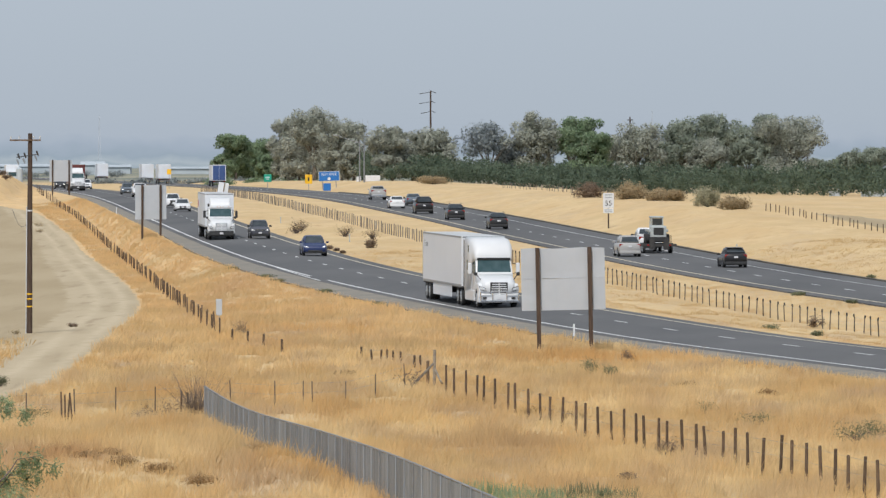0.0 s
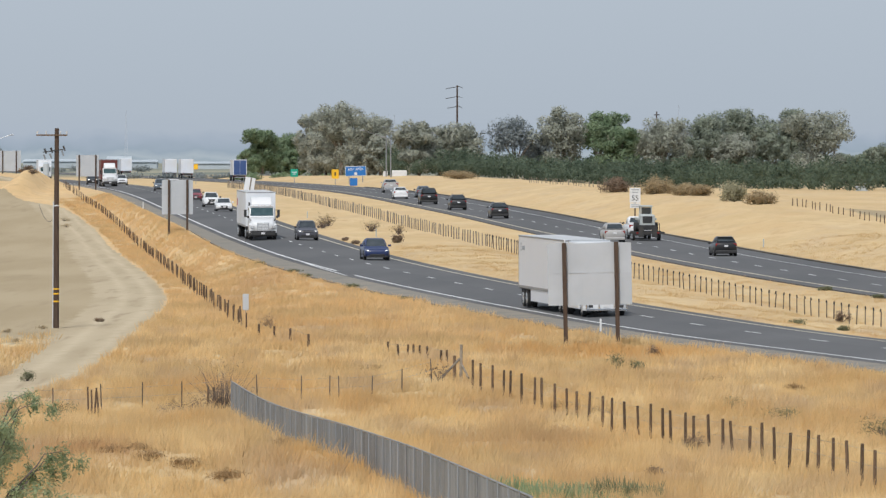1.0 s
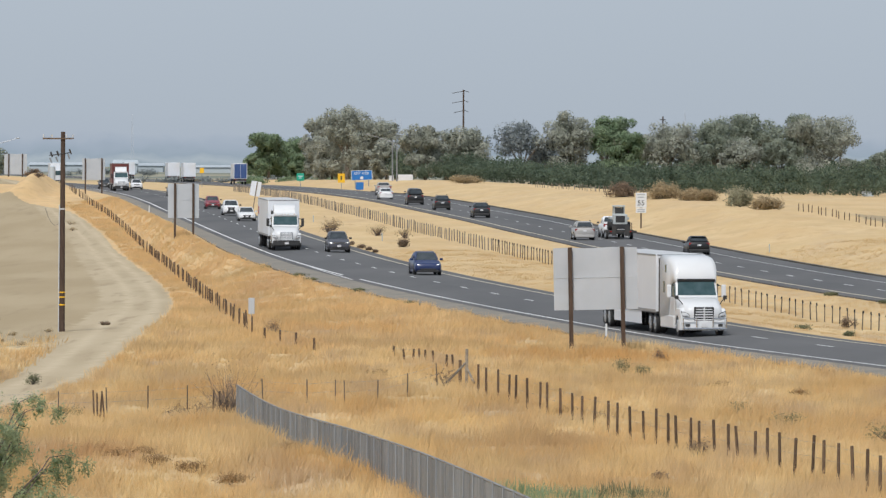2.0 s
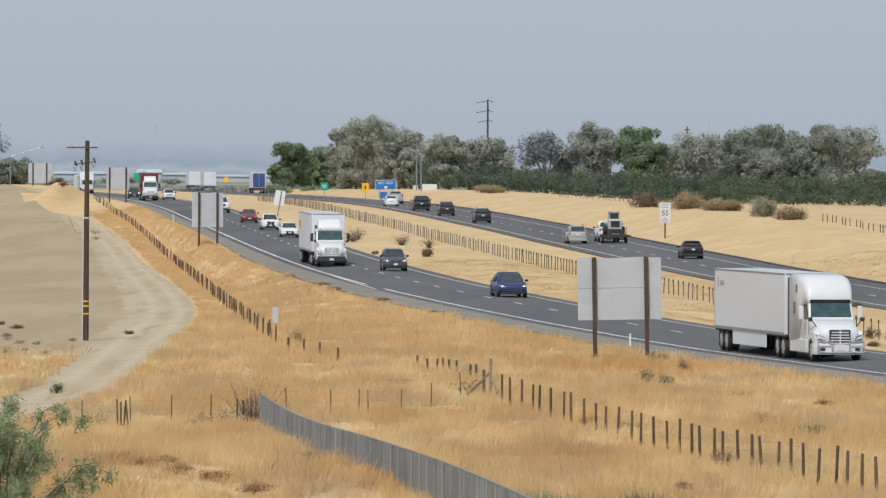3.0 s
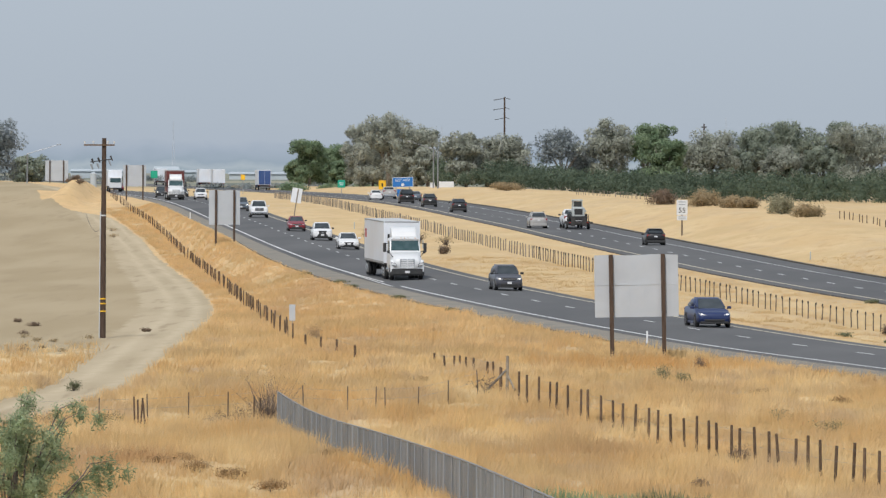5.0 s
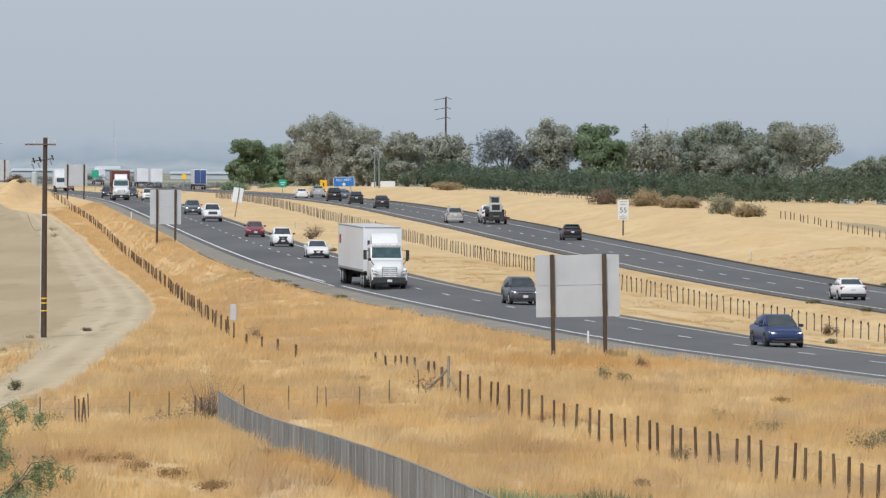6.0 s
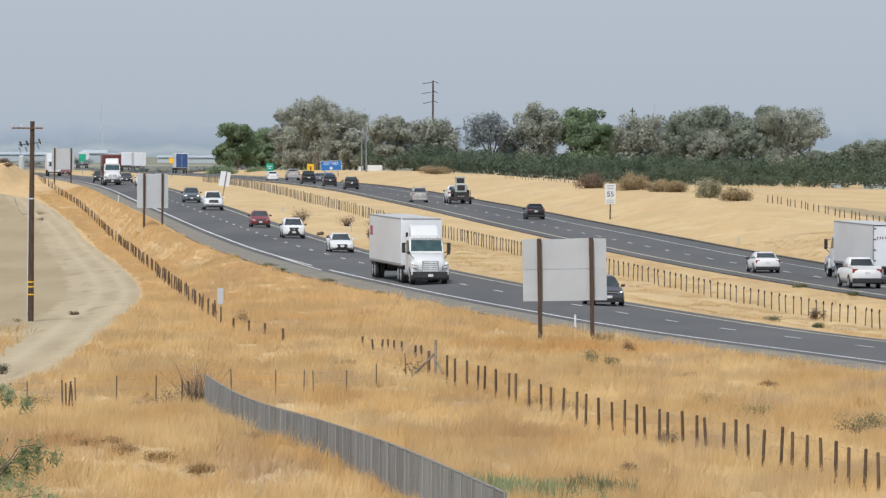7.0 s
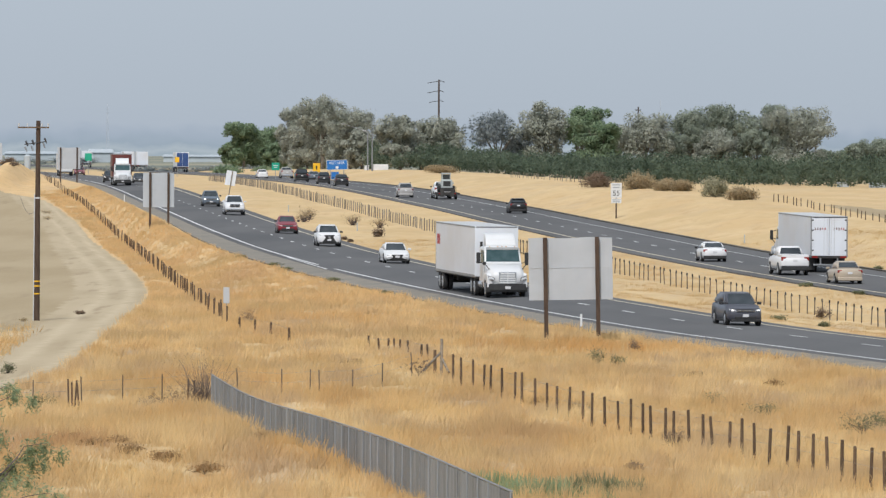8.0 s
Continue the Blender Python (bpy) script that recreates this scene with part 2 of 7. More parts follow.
MAT = {
    "asphalt": shader("asphalt", (0.092, 0.091, 0.091), (0.113, 0.111, 0.110), 0.25, 0.85, 0.004, bump_scale=60, color3=(0.076, 0.076, 0.077), scale3=0.09, space="World", stretch=(1.0, 0.25, 1.0)),
    "dike": shader("dike", (0.075, 0.066, 0.055), (0.14, 0.115, 0.085), 0.8, 0.9, 0.01, bump_scale=12, space="World", stretch=(1, 0.2, 1)),
    "shoulder": shader("shoulder", (0.255, 0.225, 0.18), (0.19, 0.175, 0.148), 0.5, 0.9, 0.006, bump_scale=30, space="World"),
    "paint_white": shader("paint_white", (0.80, 0.80, 0.79), (0.62, 0.62, 0.60), 1.3, 0.6, space="World"),
    "paint_yellow": shader("paint_yellow", (0.70, 0.62, 0.46), (0.54, 0.48, 0.37), 1.1, 0.6, space="World"),
    "post_wood": shader("post_wood", (0.075, 0.048, 0.029), (0.130, 0.086, 0.054), 5.0, 0.9, 0.004, random_tone=0.3),
    "post_median": shader("post_median", (0.085, 0.066, 0.048), (0.15, 0.118, 0.088), 5.0, 0.9, 0.004, random_tone=0.3),
    "post_grey": shader("post_grey", (0.16, 0.135, 0.105), (0.25, 0.215, 0.17), 5.0, 0.9, 0.004, random_tone=0.3),
    "pole_wood": shader("pole_wood", (0.050, 0.031, 0.021), (0.085, 0.056, 0.040), 3.0, 0.9, 0.004, stretch=(6, 6, 0.6)),
    "sign_back": shader("sign_back", (0.395, 0.425, 0.46), (0.435, 0.465, 0.50), 0.7, 0.5),
    "sign_white": shader("sign_white", (0.66, 0.67, 0.68), (0.59, 0.60, 0.61), 2.0, 0.5),
    "sign_blue": shader("sign_blue", (0.012, 0.13, 0.42), (0.02, 0.16, 0.46), 1.0, 0.4),
    "sign_green": shader("sign_green", (0.01, 0.30, 0.19), (0.015, 0.34, 0.22), 1.0, 0.4),
    "sign_yellow": shader("sign_yellow", (0.80, 0.47, 0.02), (0.74, 0.42, 0.02), 1.0, 0.4),
    "sign_orange": shader("sign_orange", (0.80, 0.30, 0.03), (0.72, 0.26, 0.02), 1.0, 0.4),
    "black_paint": shader("black_paint", (0.012, 0.012, 0.012), (0.02, 0.02, 0.02), 3.0, 0.5),
    "galvanised": shader("galvanised", (0.34, 0.35, 0.36), (0.26, 0.27, 0.28), 6.0, 0.45, metal=0.6),
    "slat": shader("slat", (0.155, 0.163, 0.166), (0.235, 0.243, 0.245), 2.0, 0.55, random_tone=0.12, stretch=(1, 1, 0.2)),
    "bark": shader("bark", (0.16, 0.13, 0.10), (0.30, 0.27, 0.23), 3.0, 0.9, 0.02),
    "twig": shader("twig", (0.17, 0.14, 0.13), (0.10, 0.08, 0.075), 6.0, 0.9),
    "rubber": shader("rubber", (0.018, 0.018, 0.019), (0.03, 0.03, 0.03), 6.0, 0.85),
    "rim": shader("rim", (0.55, 0.56, 0.57), (0.42, 0.43, 0.44), 4.0, 0.3, metal=0.8),
    "dark_rim": shader("dark_rim", (0.10, 0.10, 0.11), (0.15, 0.15, 0.16), 4.0, 0.35, metal=0.7),
    "plastic_black": shader("plastic_black", (0.02, 0.02, 0.021), (0.03, 0.03, 0.03), 5.0, 0.6),
    "chassis": shader("chassis", (0.025, 0.025, 0.027), (0.05, 0.045, 0.04), 3.0, 0.7),
    "chrome": shader("chrome", (0.70, 0.71, 0.72), (0.60, 0.61, 0.62), 3.0, 0.18, metal=1.0),
    "car_glass": shader("car_glass", (0.024, 0.031, 0.036), (0.048, 0.057, 0.064), 1.1, 0.05),
    "truck_glass": shader("truck_glass", (0.028, 0.062, 0.068), (0.055, 0.095, 0.102), 1.5, 0.08),
    "truck_white": shader("truck_white", (0.66, 0.67, 0.68), (0.62, 0.63, 0.64), 0.8, 0.4, coat=0.3),
    "trailer_white": shader("trailer_white", (0.70, 0.735, 0.785), (0.64, 0.67, 0.715), 0.5, 0.45, color3=(0.62, 0.63, 0.65), scale3=0.6, stretch=(1, 0.3, 0.4)),
    "trailer_grey": shader("trailer_grey", (0.67, 0.69, 0.72), (0.62, 0.64, 0.67), 0.5, 0.45, stretch=(1, 0.2, 0.4)),
    "trailer_roof": shader("trailer_roof", (0.55, 0.56, 0.57), (0.45, 0.45, 0.45), 0.9, 0.5),
    "maroon": shader("maroon", (0.10, 0.020, 0.018), (0.14, 0.035, 0.03), 1.0, 0.5),
    "truck_blue": shader("truck_blue", (0.03, 0.07, 0.20), (0.045, 0.09, 0.24), 1.0, 0.35, coat=0.4),
    "red_letter": shader("red_letter", (0.42, 0.045, 0.05), (0.36, 0.06, 0.06), 2.0, 0.5),
    "plate": shader("plate", (0.66, 0.66, 0.66), (0.58, 0.58, 0.60), 8.0, 0.5),
    "head_lamp": glowing("head_lamp", (1.0, 0.97, 0.92), 1.2),
    "bright_lamp": glowing("bright_lamp", (1.0, 0.96, 0.86), 4.0),
    "dull_lamp": shader("dull_lamp", (0.62, 0.64, 0.66), (0.5, 0.52, 0.54), 9.0, 0.1, coat=0.7),
    "tail_lamp": shader("tail_lamp", (0.30, 0.015, 0.015), (0.20, 0.01, 0.01), 9.0, 0.15, coat=0.6),
    "amber": shader("amber", (0.55, 0.30, 0.12), (0.5, 0.26, 0.1), 5.0, 0.3),
    "machine_grey": shader("machine_grey", (0.42, 0.45, 0.44), (0.34, 0.36, 0.36), 2.0, 0.5),
    # white with the blue-grey of distance haze mixed into the colour
    "hazed_white": shader("hazed_white", (0.44, 0.485, 0.515), (0.37, 0.415, 0.45), 0.05, 0.6),
    # mast steel, paled in its base colour to look hazy
    "hazed_steel": shader("hazed_steel", (0.48, 0.51, 0.55), (0.42, 0.45, 0.49), 0.5, 0.6),
    "steel_grey": shader("steel_grey", (0.30, 0.32, 0.34), (0.24, 0.26, 0.28), 0.5, 0.5),
}


def paint(name, color, rough=0.28, flake=0.08):
    c2 = tuple(min(1, c * (1 + flake) + 0.001) for c in color)
    return shader(name, color, c2, 1.2, rough + 0.08, coat=0.25)


def leaf_material(name, color, color2, dry=0.0):
    """Foliage: tone varies from leaf to leaf and over the crown; light passes through."""
    m = bpy.data.materials.new(name)
    m.use_nodes = True
    n, l = m.node_tree.nodes, m.node_tree.links
    b = n["Principled BSDF"]
    b.inputs["Roughness"].default_value = 0.65
    geo = n.new("ShaderNodeNewGeometry")
    mixc = n.new("ShaderNodeMix")
    mixc.data_type = "RGBA"
    mixc.inputs["A"].default_value, mixc.inputs["B"].default_value = (*color, 1), (*color2, 1)
    tex = n.new("ShaderNodeTexNoise")
    tex.inputs["Scale"].default_value = 0.5
    l.new(geo.outputs["Position"], tex.inputs["Vector"])
    add = n.new("ShaderNodeMath")
    add.operation = "MULTIPLY_ADD"
    add.inputs[1].default_value = 0.16
    l.new(geo.outputs["Random Per Island"], add.inputs[0])
    sub = n.new("ShaderNodeMath")
    sub.operation = "MULTIPLY_ADD"
    sub.inputs[1].default_value, sub.inputs[2].default_value = 2.6, -0.88
    l.new(tex.outputs["Fac"], sub.inputs[0])
    l.new(sub.outputs[0], add.inputs[2])
    l.new(add.outputs[0], mixc.inputs["Factor"])
    l.new(mixc.outputs["Result"], b.inputs["Base Color"])
    tr = n.new("ShaderNodeBsdfTranslucent")
    l.new(mixc.outputs["Result"], tr.inputs["Color"])
    mx = n.new("ShaderNodeMixShader")
    mx.inputs["Fac"].default_value = 0.52
    l.new(b.outputs[0], mx.inputs[1])
    l.new(tr.outputs[0], mx.inputs[2])
    l.new(mx.outputs[0], n["Material Output"].inputs["Surface"])
    return m


# gum, green, olive and blue_gum are lightened to include distance haze
LEAF = {
    "gum": leaf_material("gum", (0.34, 0.36, 0.29), (0.55, 0.56, 0.48)),
    "green": leaf_material("green", (0.19, 0.275, 0.155), (0.32, 0.40, 0.245)),
    "olive": leaf_material("olive", (0.28, 0.325, 0.255), (0.42, 0.455, 0.36)),
    "blue_gum": leaf_material("blue_gum", (0.21, 0.245, 0.25), (0.40, 0.435, 0.43)),
    "orchard": leaf_material("orchard", (0.085, 0.125, 0.083), (0.18, 0.23, 0.155)),
    "scrub": leaf_material("scrub", (0.42, 0.32, 0.185), (0.60, 0.48, 0.30)),
    "scrub_grey": leaf_material("scrub_grey", (0.40, 0.38, 0.25), (0.56, 0.53, 0.37)),
    "weed": leaf_material("weed", (0.17, 0.19, 0.10), (0.31, 0.31, 0.18)),
    "rust": leaf_material("rust", (0.38, 0.24, 0.11), (0.52, 0.36, 0.19)),
    "dead": leaf_material("dead", (0.25, 0.18, 0.125), (0.37, 0.275, 0.195)),
    "pepper": leaf_material("pepper", (0.235, 0.32, 0.17), (0.43, 0.51, 0.31)),
}


def dry_grass_color(n, l):
    """Golden grass with patches of rust, straw and grey; one field of colour over the land, for the soil and the blades."""
    geo = n.new("ShaderNodeNewGeometry")
    mp = n.new("ShaderNodeMapping")
    mp.inputs["Scale"].default_value = (1.0, 0.22, 0.3)
    l.new(geo.outputs["Position"], mp.inputs["Vector"])

    def noise_at(s, d, vec):
        t = n.new("ShaderNodeTexNoise")
        t.inputs["Scale"].default_value, t.inputs["Detail"].default_value = s, d
        t.inputs["Roughness"].default_value = 0.6
        l.new(vec, t.inputs["Vector"])
        return t.outputs["Fac"]

    def rng(fac, lo, hi):
        k = n.new("ShaderNodeMapRange")
        k.inputs["From Min"].default_value, k.inputs["From Max"].default_value = lo, hi
        l.new(fac, k.inputs["Value"])
        return k.outputs["Result"]

    def mixed(a, c, fac):
        k = n.new("ShaderNodeMix")
        k.data_type = "RGBA"
        l.new(fac, k.inputs["Factor"])
        if isinstance(a, tuple):
            k.inputs["A"].default_value = (*a, 1)
        else:
            l.new(a, k.inputs["A"])
        k.inputs["B"].default_value = (*c, 1)
        return k.outputs["Result"]
    broad = n.new("ShaderNodeMapping")
    broad.inputs["Scale"].default_value = (1.0, 0.35, 0.3)
    l.new(geo.outputs["Position"], broad.inputs["Vector"])
    c = mixed((0.70, 0.495, 0.235), (0.76, 0.585, 0.325), rng(noise_at(0.35, 6, mp.outputs[0]), 0.38, 0.62))
    c = mixed(c, (0.60, 0.375, 0.155), rng(noise_at(0.16, 5, mp.outputs[0]), 0.44, 0.66))
    c = mixed(c, (0.50, 0.36, 0.225), rng(noise_at(0.30, 7, mp.outputs[0]), 0.48, 0.68))
    c = mixed(c, (0.54, 0.39, 0.22), rng(noise_at(3.0, 6, geo.outputs["Position"]), 0.55, 0.75))
    # right of the road, the far banks blend to an even straw
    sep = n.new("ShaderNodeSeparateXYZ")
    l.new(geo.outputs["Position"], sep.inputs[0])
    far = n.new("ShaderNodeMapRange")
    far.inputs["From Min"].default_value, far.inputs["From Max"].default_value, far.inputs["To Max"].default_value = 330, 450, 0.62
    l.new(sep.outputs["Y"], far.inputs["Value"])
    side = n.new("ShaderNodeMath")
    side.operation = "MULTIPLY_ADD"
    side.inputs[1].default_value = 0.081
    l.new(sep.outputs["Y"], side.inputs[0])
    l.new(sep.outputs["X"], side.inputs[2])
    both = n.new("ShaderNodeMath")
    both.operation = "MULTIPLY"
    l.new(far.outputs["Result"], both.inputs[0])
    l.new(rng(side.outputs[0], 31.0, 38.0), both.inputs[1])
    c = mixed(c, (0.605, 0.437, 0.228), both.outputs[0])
    # rust-brown growth round the big sign, below the bank and in the hollow before the fence
    for middle, reach, tone in (((6.0, 332, 0), (7.5, 16, 1), (0.60, 0.345, 0.125)), ((-14.5, 480, 0), (2.6, 90, 1), (0.46, 0.315, 0.20)), ((-4.0, 352, 0), (6, 14, 1), (0.52, 0.36, 0.20)),
                                ((1.5, 232, 0), (4, 14, 1), (0.52, 0.345, 0.175)), ((-10.5, 198, 0), (3.5, 10, 1), (0.50, 0.31, 0.15)), ((4.5, 188, 0), (3.2, 9, 1), (0.54, 0.36, 0.18))):
        shift = n.new("ShaderNodeVectorMath")
        shift.operation = "SUBTRACT"
        shift.inputs[1].default_value = middle
        l.new(geo.outputs["Position"], shift.inputs[0])
        scaled = n.new("ShaderNodeVectorMath")
        scaled.operation = "DIVIDE"
        scaled.inputs[1].default_value = (reach[0], reach[1], 1e4)
        l.new(shift.outputs[0], scaled.inputs[0])
        away = n.new("ShaderNodeVectorMath")
        away.operation = "LENGTH"
        l.new(scaled.outputs[0], away.inputs[0])
        ragged = n.new("ShaderNodeMath")
        ragged.operation = "MULTIPLY_ADD"
        ragged.inputs[1].default_value = 1.5
        l.new(noise_at(0.5, 6, mp.outputs[0]), ragged.inputs[0])
        l.new(away.outputs["Value"], ragged.inputs[2])
        c = mixed(c, tone, rng(ragged.outputs[0], 1.65, 1.0))
    # the low bank to the left keeps a rusty tone
    rusty = n.new("ShaderNodeMath")
    rusty.operation = "SUBTRACT"
    l.new(far.outputs["Result"], rusty.inputs[0])
    l.new(both.outputs[0], rusty.inputs[1])
    c = mixed(c, (0.69, 0.455, 0.215), rusty.outputs[0])
    c = mixed(c, (0.53, 0.345, 0.165), rng(noise_at(0.7, 6, broad.outputs[0]), 0.52, 0.74))
    c = mixed(c, (0.55, 0.385, 0.185), rng(noise_at(0.13, 5, broad.outputs[0]), 0.46, 0.74))
    return c, geo


def grass_material(name, blades):
    m = bpy.data.materials.new(name)
    m.use_nodes = True
    n, l = m.node_tree.nodes, m.node_tree.links
    b = n["Principled BSDF"]
    b.inputs["Roughness"].default_value = 0.9
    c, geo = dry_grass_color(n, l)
    if blades:
        hsv = n.new("ShaderNodeHueSaturation")
        k = n.new("ShaderNodeMapRange")
        k.inputs["To Min"].default_value, k.inputs["To Max"].default_value = 1.03, 1.20
        l.new(geo.outputs["Random Per Island"], k.inputs["Value"])
        l.new(k.outputs["Result"], hsv.inputs["Value"])
        l.new(c, hsv.inputs["Color"])
        c = hsv.outputs["Color"]
        tr = n.new("ShaderNodeBsdfTranslucent")
        l.new(c, tr.inputs["Color"])
        mx = n.new("ShaderNodeMixShader")
        mx.inputs["Fac"].default_value = 0.5
        l.new(b.outputs[0], mx.inputs[1])
        l.new(tr.outputs[0], mx.inputs[2])
        l.new(mx.outputs[0], n["Material Output"].inputs["Surface"])
    else:   # the thatch between the blades is a little darker
        hsv = n.new("ShaderNodeHueSaturation")
        hsv.inputs["Value"].default_value = 0.95
        l.new(c, hsv.inputs["Color"])
        c = hsv.outputs["Color"]
        t = n.new("ShaderNodeTexNoise")
        t.inputs["Scale"].default_value, t.inputs["Detail"].default_value = 2.5, 6
        l.new(geo.outputs["Position"], t.inputs["Vector"])
        k = n.new("ShaderNodeBump")
        k.inputs["Strength"].default_value, k.inputs["Distance"].default_value = 0.6, 0.07
        l.new(t.outputs["Fac"], k.inputs["Height"])
        l.new(k.outputs["Normal"], b.inputs["Normal"])
    l.new(c, b.inputs["Base Color"])
    return m


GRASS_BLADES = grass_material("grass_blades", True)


def ground_material():
    """The land's cover: dry grass, tilled tan soil, a pale beaten track with ruts, and the far plain, with ragged borders."""
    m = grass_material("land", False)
    n, l = m.node_tree.nodes, m.node_tree.links
    b = n["Principled BSDF"]
    grass = b.inputs["Base Color"].links[0].from_socket
    att = n.new("ShaderNodeAttribute")
    att.attribute_name = "cover"
    sep = n.new("ShaderNodeSeparateColor")
    l.new(att.outputs["Color"], sep.inputs[0])
    geo = n.new("ShaderNodeNewGeometry")

    def noise_at(s, d, stretch):
        mp = n.new("ShaderNodeMapping")
        mp.inputs["Scale"].default_value = stretch
        l.new(geo.outputs["Position"], mp.inputs["Vector"])
        t = n.new("ShaderNodeTexNoise")
        t.inputs["Scale"].default_value, t.inputs["Detail"].default_value = s, d
        l.new(mp.outputs[0], t.inputs["Vector"])
        return t.outputs["Fac"]

    def math_node(op, x, y):
        k = n.new("ShaderNodeMath")
        k.operation = op
        for i, q in enumerate((x, y)):
            if isinstance(q, (int, float)):
                k.inputs[i].default_value = q
            else:
                l.new(q, k.inputs[i])
        return k.outputs[0]

    def rng(fac, lo, hi):
        k = n.new("ShaderNodeMapRange")
        k.interpolation_type = "SMOOTHSTEP"
        k.inputs["From Min"].default_value, k.inputs["From Max"].default_value = lo, hi
        l.new(fac, k.inputs["Value"])
        return k.outputs["Result"]

    def mixed(x, y, fac):
        k = n.new("ShaderNodeMix")
        k.data_type = "RGBA"
        l.new(fac, k.inputs["Factor"])
        for nm, q in (("A", x), ("B", y)):
            if isinstance(q, tuple):
                k.inputs[nm].default_value = (*q, 1)
            else:
                l.new(q, k.inputs[nm])
        return k.outputs["Result"]
    ragged = noise_at(0.9, 6, (1.0, 0.3, 1.0))
    soil = mixed((0.345, 0.264, 0.15), (0.40, 0.312, 0.188), rng(noise_at(0.14, 7, (1.0, 0.10, 1)), 0.35, 0.65))
    soil = mixed(soil, (0.31, 0.235, 0.135), rng(noise_at(0.8, 6, (1, 0.05, 1)), 0.56, 0.80))
    beaten = mixed((0.40, 0.315, 0.195), (0.455, 0.365, 0.235), rng(noise_at(0.35, 6, (1, 0.10, 1)), 0.36, 0.62))
    beaten = mixed(beaten, (0.335, 0.255, 0.155), rng(noise_at(1.1, 5, (1, 0.06, 1)), 0.56, 0.75))
    # wheel ruts worn pale along the track
    beaten = mixed(beaten, (0.53, 0.435, 0.29), math_node("MULTIPLY", att.outputs["Alpha"], rng(ragged, 0.2, 0.6)))
    plain = mixed((0.22, 0.22, 0.16), (0.30, 0.28, 0.20), rng(noise_at(0.01, 4, (0.3, 1, 1)), 0.4, 0.6))
    plain = mixed(plain, (0.14, 0.16, 0.13), rng(noise_at(0.004, 4, (0.3, 1, 1)), 0.45, 0.6))
    shift = math_node("MULTIPLY", math_node("SUBTRACT", ragged, 0.5), 0.9)
    c = mixed(grass, soil, rng(math_node("ADD", sep.outputs[0], shift), 0.42, 0.58))
    c = mixed(c, beaten, rng(math_node("ADD", sep.outputs[1], shift), 0.38, 0.62))
    c = mixed(c, plain, sep.outputs[2])
    l.new(c, b.inputs["Base Color"])
    return m


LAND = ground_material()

# ---- the land ----
def track_x(y):
    """Middle of the dirt track that runs beside the low field."""
    return TRACK_MID(y)


TRACK_MID = smooth_line([(-400, -60), (200, -24), (255, -19.4), (290, -17.4), (323, -17.7), (382, -19.1), (430, -20.1), (467, -21.6), (530, -25.2), (640, -32.4), (750, -39.6), (905, -52.2), (1035, -62.8), (1300, -88), (5000, -520)])
TRACK_HALF = smooth_line([(-400, 2.2), (255, 1.7), (290, 1.4), (323, 1.5), (382, 1.7), (430, 1.9), (530, 2.0), (750, 1.8), (905, 1.7), (1035, 1.0), (1300, 1.0), (5000, 1.0)])

HUMP_REACH = smooth_line([(-400, 2.2), (700, 2.2), (860, 2.6), (925, 4.5), (965, 8.5), (1080, 9.0), (5000, 9.0)])


def cover(x, y):
    """How far the ground is tilled soil, beaten track and far plain (arrays in 0 to 1)."""
    off = x - road_x(y)
    d = x - TRACK_MID(y)
    half = TRACK_HALF(y)
    track = (1 - step(half - 0.9, half + np.where(d < 0, 2.2, 0.9), np.abs(d))) * step(225, 245, y) * (1 - step(1150, 1250, y))
    field = (1 - step(-1.0, 1.0, d)) * step(296, 392, y - 0.9 * (x + 25)) * (off < -14)
    field = np.maximum(field, step(1170, 1260, y) * (1 - step(-27, -22, off)))
    field = np.maximum(field, step(CREST + 2.0, CREST + 4.5, off) * step(540, 575, y))
    reach = HUMP_REACH(y)      # rough grass beside the fence, widening to the hump
    hump = step(reach + 1.0, reach, left_fence_x(y) - x) * step(650, 720, y) * (1 - step(1085, 1115, y))
    field, track = field * (1 - hump), track * (1 - hump)
    plain = step(1450, 1800, y)
    rut = np.exp(-((np.abs(d - 0.1) - 0.85) / 0.30) ** 2) * track
    return field, track, plain, rut


